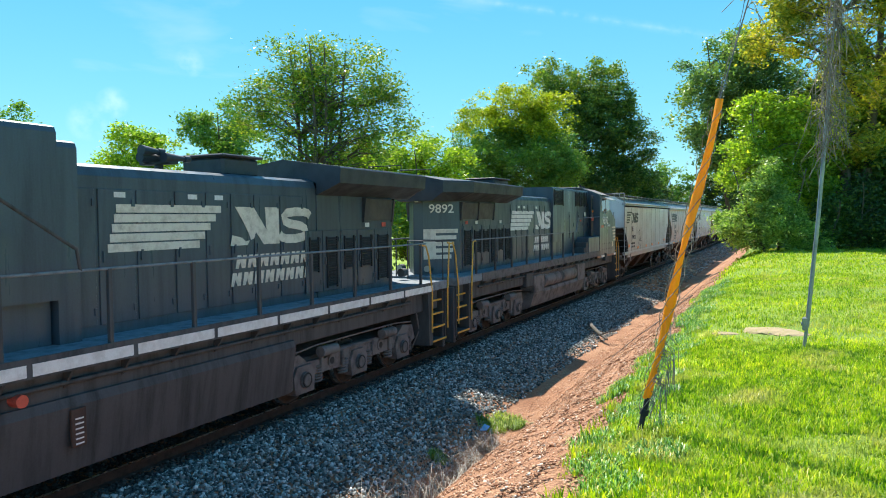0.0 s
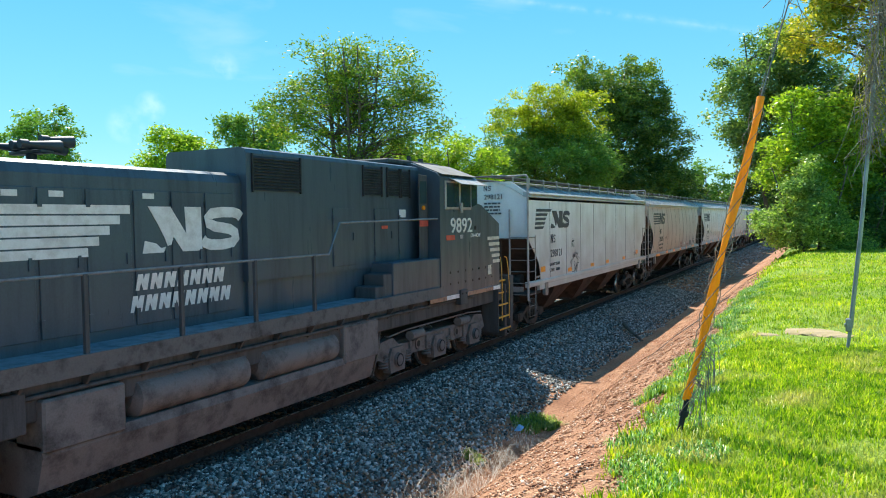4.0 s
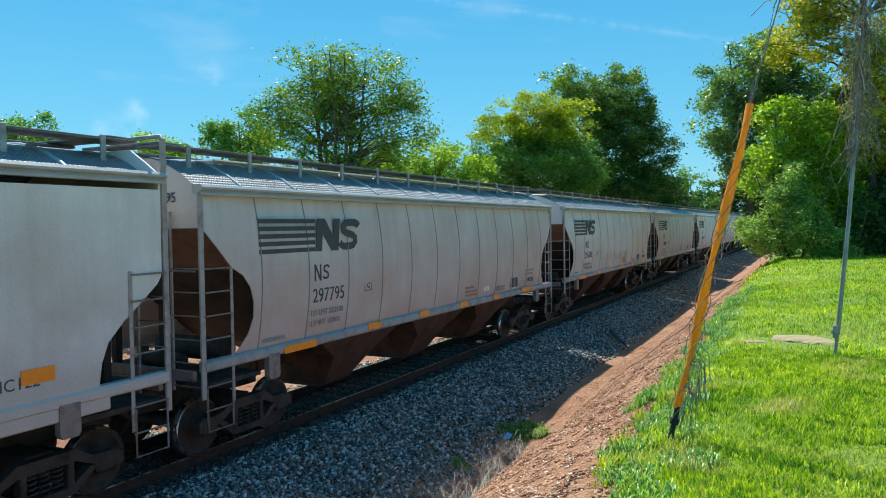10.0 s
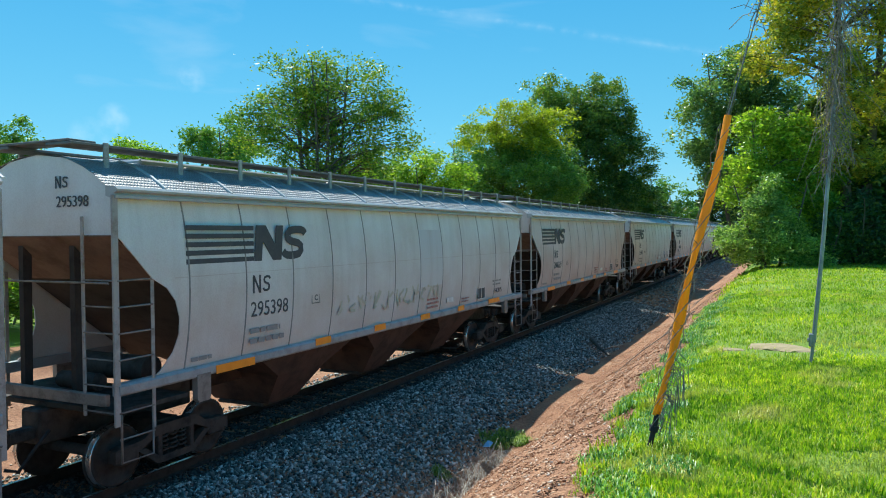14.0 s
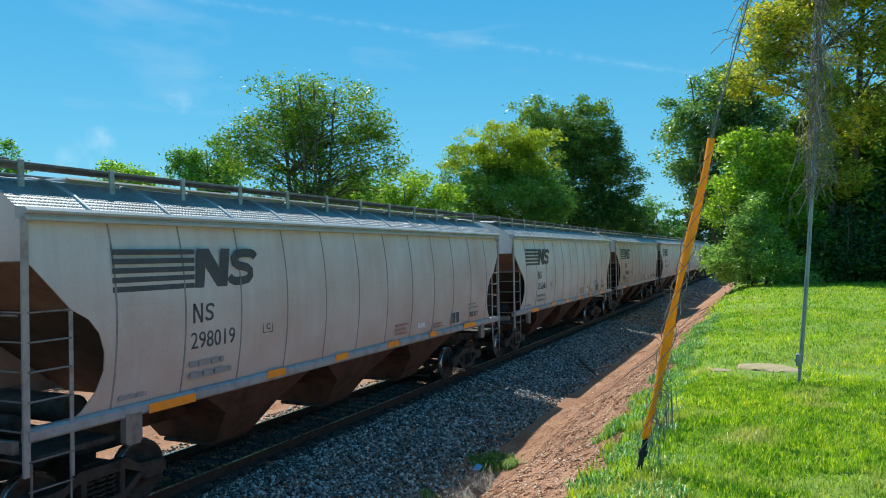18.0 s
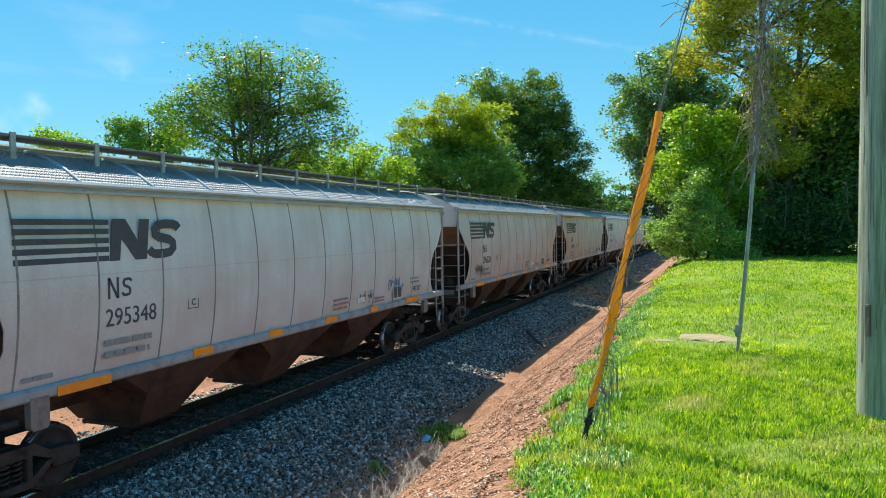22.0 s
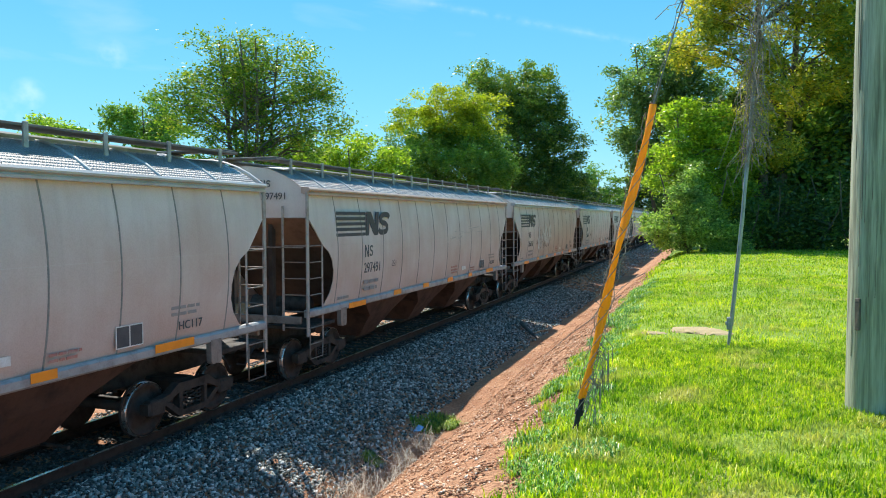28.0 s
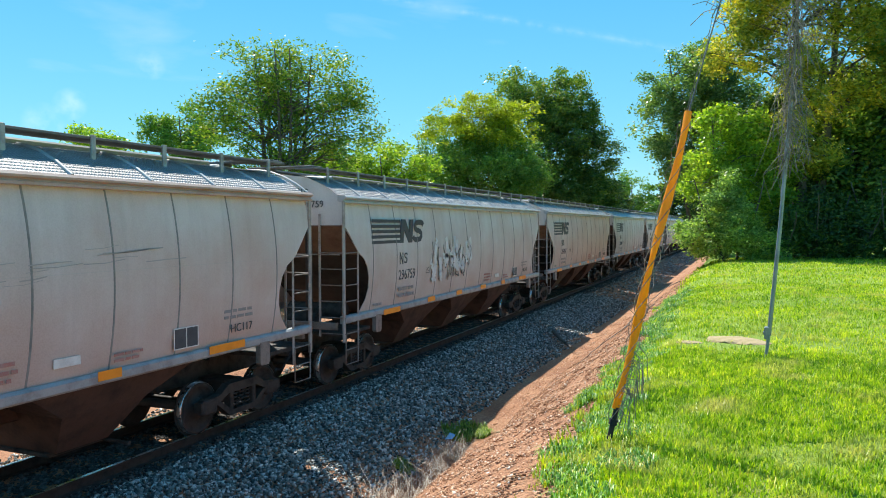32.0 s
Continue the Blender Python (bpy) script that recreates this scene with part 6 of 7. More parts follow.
def tree(base, blobs, mat, label, seed, leaves=16000, leaf=0.11, stems=1, trunk_r=0.22, per=22, spread=0.35, shell=0.5, category="tree", name="tree", limbs=26, toplit=None):
    """A tree: tapered trunk or stems, limbs to the twig ends, and a crown of many leaves."""
    r = random.Random(seed)
    t = tagged(empty(name, pose(*base)), label, category)
    blobs = [(x - base[0], y - base[1], z - base[2], a, b, c) for x, y, z, a, b, c in blobs]
    leaves, leaf, per, spread = int(leaves * 1.7), leaf * 0.92, int(per * 1.15), spread * 0.52
    pts, _ = crown_points(blobs, max(20, leaves // per), seed, shell)
    pts = pts[pts[:, 2] > 0.05]
    top = max(b[2] + 0.5 * b[5] for b in blobs)
    mid = sum((Vector(b[:3]) for b in blobs), Vector()) / len(blobs)
    trunk = MB()
    tips = []
    for k in range(stems):
        a = 2 * math.pi * k / stems + r.random()
        o = Vector((0.25 * math.cos(a), 0.25 * math.sin(a), 0)) * (0 if stems == 1 else 1)
        aim = Vector((mid.x * 0.8 + (1.6 * math.cos(a) if stems > 1 else 0), mid.y * 0.8 + (1.6 * math.sin(a) if stems > 1 else 0), top))
        line = []
        for i in range(9):
            u = i / 8
            line.append(o + aim * u + Vector((0.18 * math.sin(4 * u + a), 0.18 * math.cos(3 * u + a), 0)) * u + Vector((0, 0, -0.15 if i == 0 else 0)))
        trunk.tube(line, trunk_r * (1 if stems == 1 else 0.7), 9, 0.025)
        tips.append(line)
    part("trunk", trunk, "bark", t)
    lm = MB()
    for k in range(limbs):
        q = Vector(pts[r.randrange(len(pts))])
        line = r.choice(tips)
        i = min(range(2, 8), key=lambda j: abs(line[j].z - (q.z - 0.35 * (q - line[j]).length)))
        s = line[i]
        m = s.lerp(q, 0.5) + Vector((0, 0, 0.12 * (q - s).length))
        lm.tube([s, s.lerp(m, 0.5), m, m.lerp(q, 0.5), q], 0.055 * trunk_r / 0.22 * (1.2 - i / 9), 5, 0.010)
    tagged(part("branchwork", lm, "bark", t), kind="stuff")
    if toplit:
        # paler leaves over the crown's top, sunlight put into their colour
        line = toplit[1] - base[2] + 0.9 * np.array([noise.noise(Vector(p) * 0.6) for p in pts])
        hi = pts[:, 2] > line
        part("new_growth", leaf_cloud("new_growth", pts[hi], spread, per, leaf, toplit[0], seed + 101), None, t, "yellow-green top leaves with sunlight in their colour")
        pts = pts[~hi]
    part("crown", leaf_cloud("crown", pts, spread, per, leaf, mat, seed + 100), None, t)
    return t


def woods():
    # beyond the rails
    tree((-24.2, 34.2, 0.4), [(-25.5, 33.2, 10.6, 2.7, 2.4, 2.7), (-22.6, 34.3, 10.8, 2.9, 2.5, 2.8), (-24.2, 33.8, 12.2, 2.3, 2.1, 1.9), (-27.4, 32.6, 9.7, 1.7, 1.6, 2.2), (-20.4, 35.0, 9.4, 1.9, 1.8, 2.4), (-22.0, 34.6, 7.2, 1.8, 1.8, 1.7), (-24.8, 33.4, 7.6, 1.7, 1.7, 1.4)],
         "leaf_airy", "airy broadleaf tree with many thin stems beyond the rails", 11, 15500, 0.11, 7, 0.30, 11, 0.54, 0.35, limbs=200)
    tree((-20.3, 39.2, 0.4), [(-21.6, 39.0, 6.6, 2.2, 2.2, 2.2), (-19.7, 39.6, 6.4, 2.2, 2.2, 2.3), (-18.4, 39.9, 5.2, 1.6, 1.8, 2.4), (-20.4, 39.2, 4.5, 2.6, 2.0, 2.4)], "leaf_bright", "bright green bushy young tree beyond the rails", 12, 16000, 0.12, 3, 0.12, 20, 0.36)
    tree((-24.6, 40.0, 0.4), [(-25.2, 40.0, 6.6, 2.3, 2.2, 2.6), (-23.2, 40.2, 6.0, 2.0, 2.0, 2.8)], "leaf_mid", "mid-green bushy tree beyond the rails", 13, 10000, 0.13, 2, 0.14, 20, 0.4)
    tree((-35.3, 38.3, 0.5), [(-35.0, 38.3, 10.0, 2.1, 2.1, 2.2), (-36.2, 37.8, 8.6, 2.2, 2.2, 2.4), (-33.4, 39.0, 7.6, 2.0, 2.0, 2.6), (-35.3, 38.0, 5.0, 3.0, 2.5, 3.0)], "leaf_mid", "rounded mid-green tree beyond the rails", 14, 14000, 0.14, 1, 0.2, 20, 0.42)
    tree((-39.0, 34.8, 0.5), [(-39.2, 34.8, 8.6, 1.6, 1.6, 1.7), (-37.9, 35.2, 8.0, 1.5, 1.5, 1.5), (-40.5, 34.4, 7.6, 1.6, 1.6, 1.4), (-39.0, 34.8, 5.0, 2.6, 2.4, 2.6)], "leaf_bright", "feathery light green tree beyond the rails", 15, 9000, 0.13, 2, 0.14, 14, 0.5, 0.3)
    tree((-47.4, 30.6, 0.6), [(-47.0, 30.8, 9.2, 2.0, 2.0, 2.6), (-48.6, 30.2, 7.6, 2.4, 2.2, 2.6), (-46.0, 31.0, 6.4, 2.0, 2.0, 2.4)], "leaf_mid", "mid-green tree at the far side of the line", 16, 9000, 0.14, 1, 0.18, 18, 0.42)
    tree((-23.9, 55.4, 0.4), [(-23.9, 55.2, 9.8, 1.4, 1.4, 2.4), (-24.8, 55.0, 7.4, 1.6, 1.6, 2.2), (-22.6, 55.6, 7.0, 1.7, 1.6, 2.4)], "leaf_mid", "slender pale green tree beyond the rails", 17, 7000, 0.12, 2, 0.12, 12, 0.5, 0.3)
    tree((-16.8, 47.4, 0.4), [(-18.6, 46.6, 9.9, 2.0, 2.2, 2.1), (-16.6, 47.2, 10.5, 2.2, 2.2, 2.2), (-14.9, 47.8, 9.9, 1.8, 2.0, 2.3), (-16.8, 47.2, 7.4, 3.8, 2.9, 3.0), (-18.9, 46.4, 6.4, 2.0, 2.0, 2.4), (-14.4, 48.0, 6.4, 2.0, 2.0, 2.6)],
         "leaf_mid", "broad grey-green tree with yellow-green top leaves beyond the rails", 18, 42000, 0.11, 2, 0.26, 22, 0.36, 0.25, toplit=("leaf_lime", 9.3))
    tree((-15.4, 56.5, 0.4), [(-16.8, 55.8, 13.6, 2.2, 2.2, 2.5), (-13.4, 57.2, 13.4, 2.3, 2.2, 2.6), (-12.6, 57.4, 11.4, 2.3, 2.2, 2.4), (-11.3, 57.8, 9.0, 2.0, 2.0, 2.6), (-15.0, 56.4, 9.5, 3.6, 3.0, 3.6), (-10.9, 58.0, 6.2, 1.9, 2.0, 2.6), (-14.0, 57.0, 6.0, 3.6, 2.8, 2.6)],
         "leaf_forest", "tall dark green tree with a twin-domed top beyond the rails", 19, 46000, 0.13, 1, 0.32, 20, 0.42, 0.3, toplit=("leaf_olive", 13.6))
    # shrubs along the far side of the line
    r = random.Random(3)
    for k, (x, y, h, m) in enumerate([(-22.4, 12.5, 5.3, "leaf_bright"), (-20.4, 17.0, 5.1, "leaf_bright"), (-19.4, 21.0, 5.5, "leaf_mid"), (-19.9, 25.5, 5.9, "leaf_bright"), (-18.2, 29.5, 5.9, "leaf_mid"), (-17.4, 34.0, 4.3, "leaf_bright"),
                                      (-17.0, 39.0, 4.2, "leaf_bright"), (-15.6, 43.5, 4.0, "leaf_mid"), (-21.5, 49.0, 6.0, "leaf_bright"), (-25.0, 47.0, 6.5, "leaf_bright"), (-30.0, 44.0, 6.8, "leaf_mid"), (-29.0, 34.5, 5.8, "leaf_mid"),
                                      (-27.0, 9.5, 4.2, "leaf_bright"), (-24.0, 14.5, 4.6, "leaf_mid"), (-26.5, 17.0, 5.4, "leaf_bright"), (-23.0, 20.0, 4.8, "leaf_mid"), (-30.0, 15.0, 6.0, "leaf_mid"), (-31.0, 20.5, 6.2, "leaf_bright"), (-34.0, 11.0, 5.8, "leaf_mid"), (-29.5, 26.5, 6.0, "leaf_mid"), (-37.0, 22.0, 7.0, "leaf_mid"), (-42.0, 16.0, 7.0, "leaf_bright"), (-24.5, 29.0, 4.6, "leaf_bright"), (-26.5, 22.0, 4.6, "leaf_mid")]):
        blobs = [(x + r.uniform(-1.2, 1.2), y + r.uniform(-1.4, 1.4), h * r.uniform(0.35, 0.75), r.uniform(1.0, 1.6), r.uniform(1.2, 1.8), h * r.uniform(0.25, 0.36)) for _ in range(4)]
        tree((x, y, 0.2), blobs, m, "leafy green shrub behind the train", 40 + k, 4200, 0.12, 3, 0.07, 14, 0.34, 0.3, "shrub", "shrub", 16)
    # far end of the line
    for k, (x, y, h, w) in enumerate([(-15.5, 111, 11.5, 4.0), (-10.5, 116, 10.5, 3.6), (-20, 104, 11, 4.2), (-6.5, 122, 10, 3.2), (-27, 95, 12, 4.5), (-14, 84, 7.5, 2.8)]):
        blobs = [(x, y, h * 0.8, w * 0.7, w * 0.7, h * 0.22), (x - w * 0.5, y, h * 0.55, w * 0.6, w * 0.6, h * 0.28), (x + w * 0.5, y, h * 0.55, w * 0.6, w * 0.6, h * 0.28), (x, y, h * 0.3, w * 0.8, w * 0.7, h * 0.28)]
        tree((x, y, 0.5), blobs, "leaf_dark" if k % 2 else "leaf_mid", "distant dark green tree at the end of the line", 60 + k, 6000, 0.24, 1, 0.3, 18, 0.6)
    # the wood past the lawn
    tree((-2.6, 46.8, 2.0), [(-3.4, 46.4, 11.8, 1.6, 1.8, 2.4), (-4.7, 46.0, 9.8, 1.5, 1.6, 2.2), (-2.8, 46.8, 9.2, 1.9, 1.8, 2.4), (-4.4, 46.2, 7.4, 1.2, 1.4, 1.5), (-1.6, 47.4, 12.4, 1.8, 2, 2.2), (-5.4, 45.8, 11.6, 0.8, 1.0, 1.4), (-2.4, 47.0, 13.4, 1.4, 1.6, 1.5), (-0.6, 47.6, 10.8, 1.9, 1.8, 2.2), (-2.6, 46.6, 6.8, 1.5, 1.5, 1.6)], "leaf_blue", "feathery blue-green tree leaning over the line", 71, 23000, 0.12, 2, 0.20, 12, 0.44, 0.3, limbs=70)
    tree((-0.6, 39.2, 2.0), [(-1.0, 38.8, 8.3, 1.3, 1.4, 1.4), (0.3, 39.2, 7.6, 1.4, 1.4, 1.6), (-1.8, 38.4, 6.2, 1.2, 1.4, 1.5), (-0.4, 38.6, 5.2, 1.8, 1.6, 1.5), (1.0, 39.0, 4.9, 1.3, 1.4, 1.6), (1.5, 38.6, 6.8, 1.1, 1.2, 1.3)], "leaf_bright", "bright green sunlit young tree at the wood's edge", 72, 18000, 0.11, 2, 0.14, 16, 0.36, limbs=50)
    tree((-0.6, 36.6, 2.0), [(-0.9, 36.0, 4.3, 1.0, 1.0, 1.1), (-0.2, 35.8, 3.0, 1.2, 1.0, 1.0), (-1.6, 37.0, 3.0, 1.1, 1.1, 1.1), (0.8, 36.4, 2.8, 1.0, 1.0, 0.9), (-2.3, 38.6, 3.0, 0.9, 1.1, 1.1), (-0.6, 36.2, 5.4, 0.7, 0.7, 0.8)], "leaf_vine", "dense pale vine-covered bush at the wood's edge", 73, 15000, 0.085, 2, 0.09, 18, 0.30, 0.5, "bush", "bush")
    tree((3.0, 40.0, 2.1), [(1.0, 39.0, 14.6, 2.1, 2.0, 2.1), (3.2, 39.6, 16.8, 2.6, 2.4, 2.4), (-0.4, 38.8, 12.2, 1.5, 1.6, 1.6), (4.8, 40.0, 13.0, 2.4, 2.0, 1.6), (1.8, 39.0, 11.2, 1.7, 1.5, 1.2), (5.8, 40.4, 18.6, 3.0, 3, 2.6), (3.4, 38.9, 9.4, 1.6, 1.3, 1.0), (1.9, 38.5, 8.2, 1.1, 1.1, 0.9), (3.0, 38.6, 6.9, 1.1, 1.0, 0.9), (5.4, 39.4, 10.3, 1.5, 1.3, 0.9), (7.2, 39.8, 11.8, 1.9, 1.5, 1.2), (6.6, 39.6, 15.2, 2.0, 1.6, 1.4)],
         "leaf_gold", "tall tree with yellowing olive leaves over the lawn", 74, 34000, 0.125, 2, 0.42, 14, 0.46, 0.3, limbs=120)
    tree((8.0, 41.5, 2.1), [(7.4, 41.0, 12.6, 2.8, 2.4, 2.4), (9.6, 42.0, 16.2, 3.4, 3.0, 2.8), (6.2, 40.8, 17.8, 2.8, 2.8, 2.4), (11.0, 42.0, 11.0, 3.0, 2.6, 2.6), (8.6, 40.6, 8.4, 1.9, 1.4, 1.3)], "leaf_olive", "tall olive-green tree of the dark wood", 75, 20000, 0.14, 1, 0.40, 14, 0.52, 0.3, limbs=80)
    # ragged undergrowth along the edge of the wood
    for k, (x, y, h, w) in enumerate([(1.9, 38.0, 2.6, 1.0), (3.3, 38.4, 3.6, 1.2), (4.9, 38.6, 2.8, 1.2), (6.4, 38.9, 4.4, 1.4), (8.2, 39.2, 3.2, 1.5), (10.2, 39.6, 4.8, 1.7), (12.6, 40.2, 5.0, 2.0), (15.4, 40.8, 6.0, 2.4)]):
        blobs = [(x, y, 2 + h * 0.75, w * 0.6, w * 0.55, h * 0.20), (x - w * 0.55, y - 0.2, 2 + h * 0.42, w * 0.5, w * 0.5, h * 0.22), (x + w * 0.5, y, 2 + h * 0.45, w * 0.55, w * 0.5, h * 0.22), (x, y - 0.3, 2 + h * 0.2, w * 0.8, w * 0.5, h * 0.18)]
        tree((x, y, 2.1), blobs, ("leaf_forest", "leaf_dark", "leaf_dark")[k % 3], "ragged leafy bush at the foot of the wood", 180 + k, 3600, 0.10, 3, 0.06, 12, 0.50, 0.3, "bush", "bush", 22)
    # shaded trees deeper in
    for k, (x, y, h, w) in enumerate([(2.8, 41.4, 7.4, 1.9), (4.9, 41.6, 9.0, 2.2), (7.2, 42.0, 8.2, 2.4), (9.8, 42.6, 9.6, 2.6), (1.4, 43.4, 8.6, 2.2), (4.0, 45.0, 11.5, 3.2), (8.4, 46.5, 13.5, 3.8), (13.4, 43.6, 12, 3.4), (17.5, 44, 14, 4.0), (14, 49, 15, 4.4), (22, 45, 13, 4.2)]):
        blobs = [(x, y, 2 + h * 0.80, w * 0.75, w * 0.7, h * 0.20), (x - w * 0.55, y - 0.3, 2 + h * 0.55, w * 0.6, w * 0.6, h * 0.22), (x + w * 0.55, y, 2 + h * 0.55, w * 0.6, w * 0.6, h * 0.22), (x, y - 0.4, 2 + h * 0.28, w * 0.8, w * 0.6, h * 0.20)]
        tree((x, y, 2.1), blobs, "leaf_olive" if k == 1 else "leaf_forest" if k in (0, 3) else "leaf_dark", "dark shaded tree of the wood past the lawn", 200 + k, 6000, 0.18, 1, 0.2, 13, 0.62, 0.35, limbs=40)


woods()


def lawn_grass():
    """Blades of the lawn; longer and wilder along its edge."""
    r = np.random.RandomState(21)
    pts, hs = [], []

    def patch(n, y0, y1, x1, h0, h1, power=1.0):
        for _ in range(n):
            y = y0 + (y1 - y0) * r.rand() ** power
            e = lawn_edge(y) - 0.25
            x = e + (x1 - e) * r.rand()
            thin = noise.noise(Vector((x * 0.8, y * 0.8, 9.0)))
            if thin > 0.28 and r.rand() < 0.55:
                continue
            if ((x + 0.25) / 0.95) ** 2 + ((y - 11.0) / 0.65) ** 2 < 1 and r.rand() < 0.75:
                continue
            near_edge = max(0.0, 1 - (x - e) / 0.9)
            if r.rand() < 0.9 * near_edge ** 2 + 0.5 * near_edge * (noise.noise(Vector((x * 2.5, y * 2.5, 2))) > 0.05):
                continue
            pts.append((x, y, height(x, y) - 0.01))
            hs.append((h0 + (h1 - h0) * r.rand()) * (1 + 1.1 * near_edge * r.rand()) * (1 + 0.35 * noise.noise(Vector((x * 2.1, y * 2.1, 1)))))

    patch(9000, -5, 3.4, 4.2, 0.04, 0.09)
    patch(150000, 3.4, 10, 4.2, 0.025, 0.070)
    patch(70000, 10, 22, 9.0, 0.035, 0.075)
    patch(42000, 22, 39, 18.0, 0.05, 0.10)
    p, h = np.array(pts), np.array(hs)[:, None]
    n = len(p)
    a = r.rand(n) * 2 * np.pi
    side = np.stack([np.cos(a), np.sin(a), np.zeros(n)], 1)
    bend = np.stack([-np.sin(a), np.cos(a), np.zeros(n)], 1) * r.uniform(0.1, 0.9, (n, 1))
    wd = h * 0.06 + 0.0018 + 0.0010 * np.maximum(0, p[:, 1:2] - 8) * 0.35
    up = np.array([0, 0, 1.0])
    m1 = p + (up * 0.6 + bend * 0.25) * h
    tp = p + (up * 0.95 + bend * 0.8) * h
    v = np.stack([p - side * wd, p + side * wd, m1 + side * wd * 0.8, tp + side * wd * 0.12, tp - side * wd * 0.12, m1 - side * wd * 0.8], 1).reshape(-1, 3)
    f = (np.array([(0, 1, 2, 5), (5, 2, 3, 4)])[None] + 6 * np.arange(n)[:, None, None]).reshape(-1, 4)
    tagged(new("lawn_grass", np_mesh("lawn_grass", v, f, "grass_blade")), "short bright green lawn grass", "grass", kind="stuff")


lawn_grass()


def tuft(name, spots, mat, label, seed, count, h, droop=0.6, wd=0.004):
    r = np.random.RandomState(seed)
    vs = []
    for x, y, rad in spots:
        for _ in range(count):
            a, d = r.rand() * 6.283, rad * r.rand() ** 0.6
            bx, by = x + d * math.cos(a), y + d * math.sin(a)
            p = np.array([bx, by, height(bx, by) - 0.01])
            l = h * r.uniform(0.5, 1.3)
            o = r.rand() * 6.283
            out = np.array([math.cos(o), math.sin(o), 0]) * droop * r.uniform(0.3, 1.4)
            sd = np.array([-math.sin(o), math.cos(o), 0]) * wd
            q = p + (np.array([0, 0, 0.7]) + out * 0.35) * l
            t = p + (np.array([0, 0, 0.8 - 0.5 * min(1, droop)]) + out) * l
            vs += [p - sd, p + sd, q + sd * 0.8, t + sd * 0.15, t - sd * 0.15, q - sd * 0.8]
    v = np.array(vs)
    f = (np.array([(0, 1, 2, 5), (5, 2, 3, 4)])[None] + 6 * np.arange(len(v) // 6)[:, None, None]).reshape(-1, 4)
    return tagged(new(name, np_mesh(name, v, f, mat)), label, "grass", kind="stuff")


# ---- poles and guy wires ----
def guy_guard():
    a, b = Vector((-0.965, 5.53, 2.04)), Vector((-0.425, 5.80, 4.55))
    d = (b - a).normalized()
    g = tagged(empty("guy_wire_guard", pose(*a)), "orange-yellow plastic guard on a leaning guy wire", "guy wire")
    e = b - a
    tube = MB()
    n = 10
    rings = []
    side = d.orthogonal().normalized()
    other = d.cross(side)
    for i in range(41):
        u = i / 40
        c = e * (0.06 + 0.94 * u) + side * 0.012 * math.sin(9 * u) + other * 0.010 * math.sin(6 * u + 1)
        rr = 0.030 + 0.002 * math.sin(23 * u)
        tw = 8 * u
        rings.append([c + side * (rr * (1 + 0.25 * math.cos(2 * (t - tw))) * math.cos(t)) + other * (rr * (1 + 0.25 * math.cos(2 * (t - tw))) * math.sin(t)) for t in [2 * math.pi * k / n for k in range(n)]])
    tube.loft(rings, closed=True, caps=True)
    part("guard_tube", tube, "guard_yellow", g)
    part("anchor_clamp", MB().cyl(-d * 0.10, e * 0.065, 0.021, n=10).cyl(e * 0.01, e * 0.028, 0.034, n=8), "rubber_black", g, "dark clamp at the foot")
    top = Vector((1.28, 6.70, 11.2)) - a
    part("wire", MB().tube([e * 0.98, top], 0.006, 6), "wire_steel", g)
    # twining dry vine
    r = random.Random(4)
    vine = MB()
    for s in range(4):
        pts = []
        for i in range(60):
            u = i / 59
            c = e * (0.02 + 0.95 * u)
            t = 22 * u + s * 1.7
            q = 0.045 + 0.015 * r.random()
            pts.append(c + side * q * math.cos(t) + other * q * math.sin(t))
        vine.tube(pts, 0.0035, 4)
    for _ in range(40):
        u = r.uniform(0.05, 0.28)
        c = e * u
        q = c + Vector((r.uniform(-0.02, 0.13), r.uniform(-0.10, 0.06), r.uniform(-0.45, -0.05)))
        q.z = max(q.z, -0.02)
        vine.tube([c, c.lerp(q, 0.5) + Vector((0.05, 0, 0.05)), q], 0.003, 4)
    for _ in range(26):
        u = r.uniform(0.3, 0.6)
        c = e * u
        q = c + Vector((r.uniform(-0.1, 0.14), r.uniform(-0.12, 0.12), r.uniform(-0.1, 0.1)))
        vine.tube([c, c.lerp(q, 0.5) + Vector((0.02, 0, -0.02)), q], 0.0025, 4)
    w = top - e
    for s in range(3):
        pts = []
        for i in range(50):
            u = i / 49 * 0.5
            c = e + w * u
            t = 16 * u + s * 1.3
            q = 0.012 + 0.022 * r.random()
            pts.append(c + side * q * math.cos(t) + other * q * math.sin(t))
        vine.tube(pts, 0.0026, 4)
    for _ in range(70):
        c = e + w * r.uniform(0.1, 0.5)
        q = c + Vector((r.uniform(-0.22, 0.15), r.uniform(-0.15, 0.15), r.uniform(-0.25, 0.15)))
        vine.tube([c, c.lerp(q, 0.5) + Vector((0, 0, 0.04)), q], 0.003, 4)
    part("vine", vine, "dry_vine", g, "dry brown vine twined round the wire")


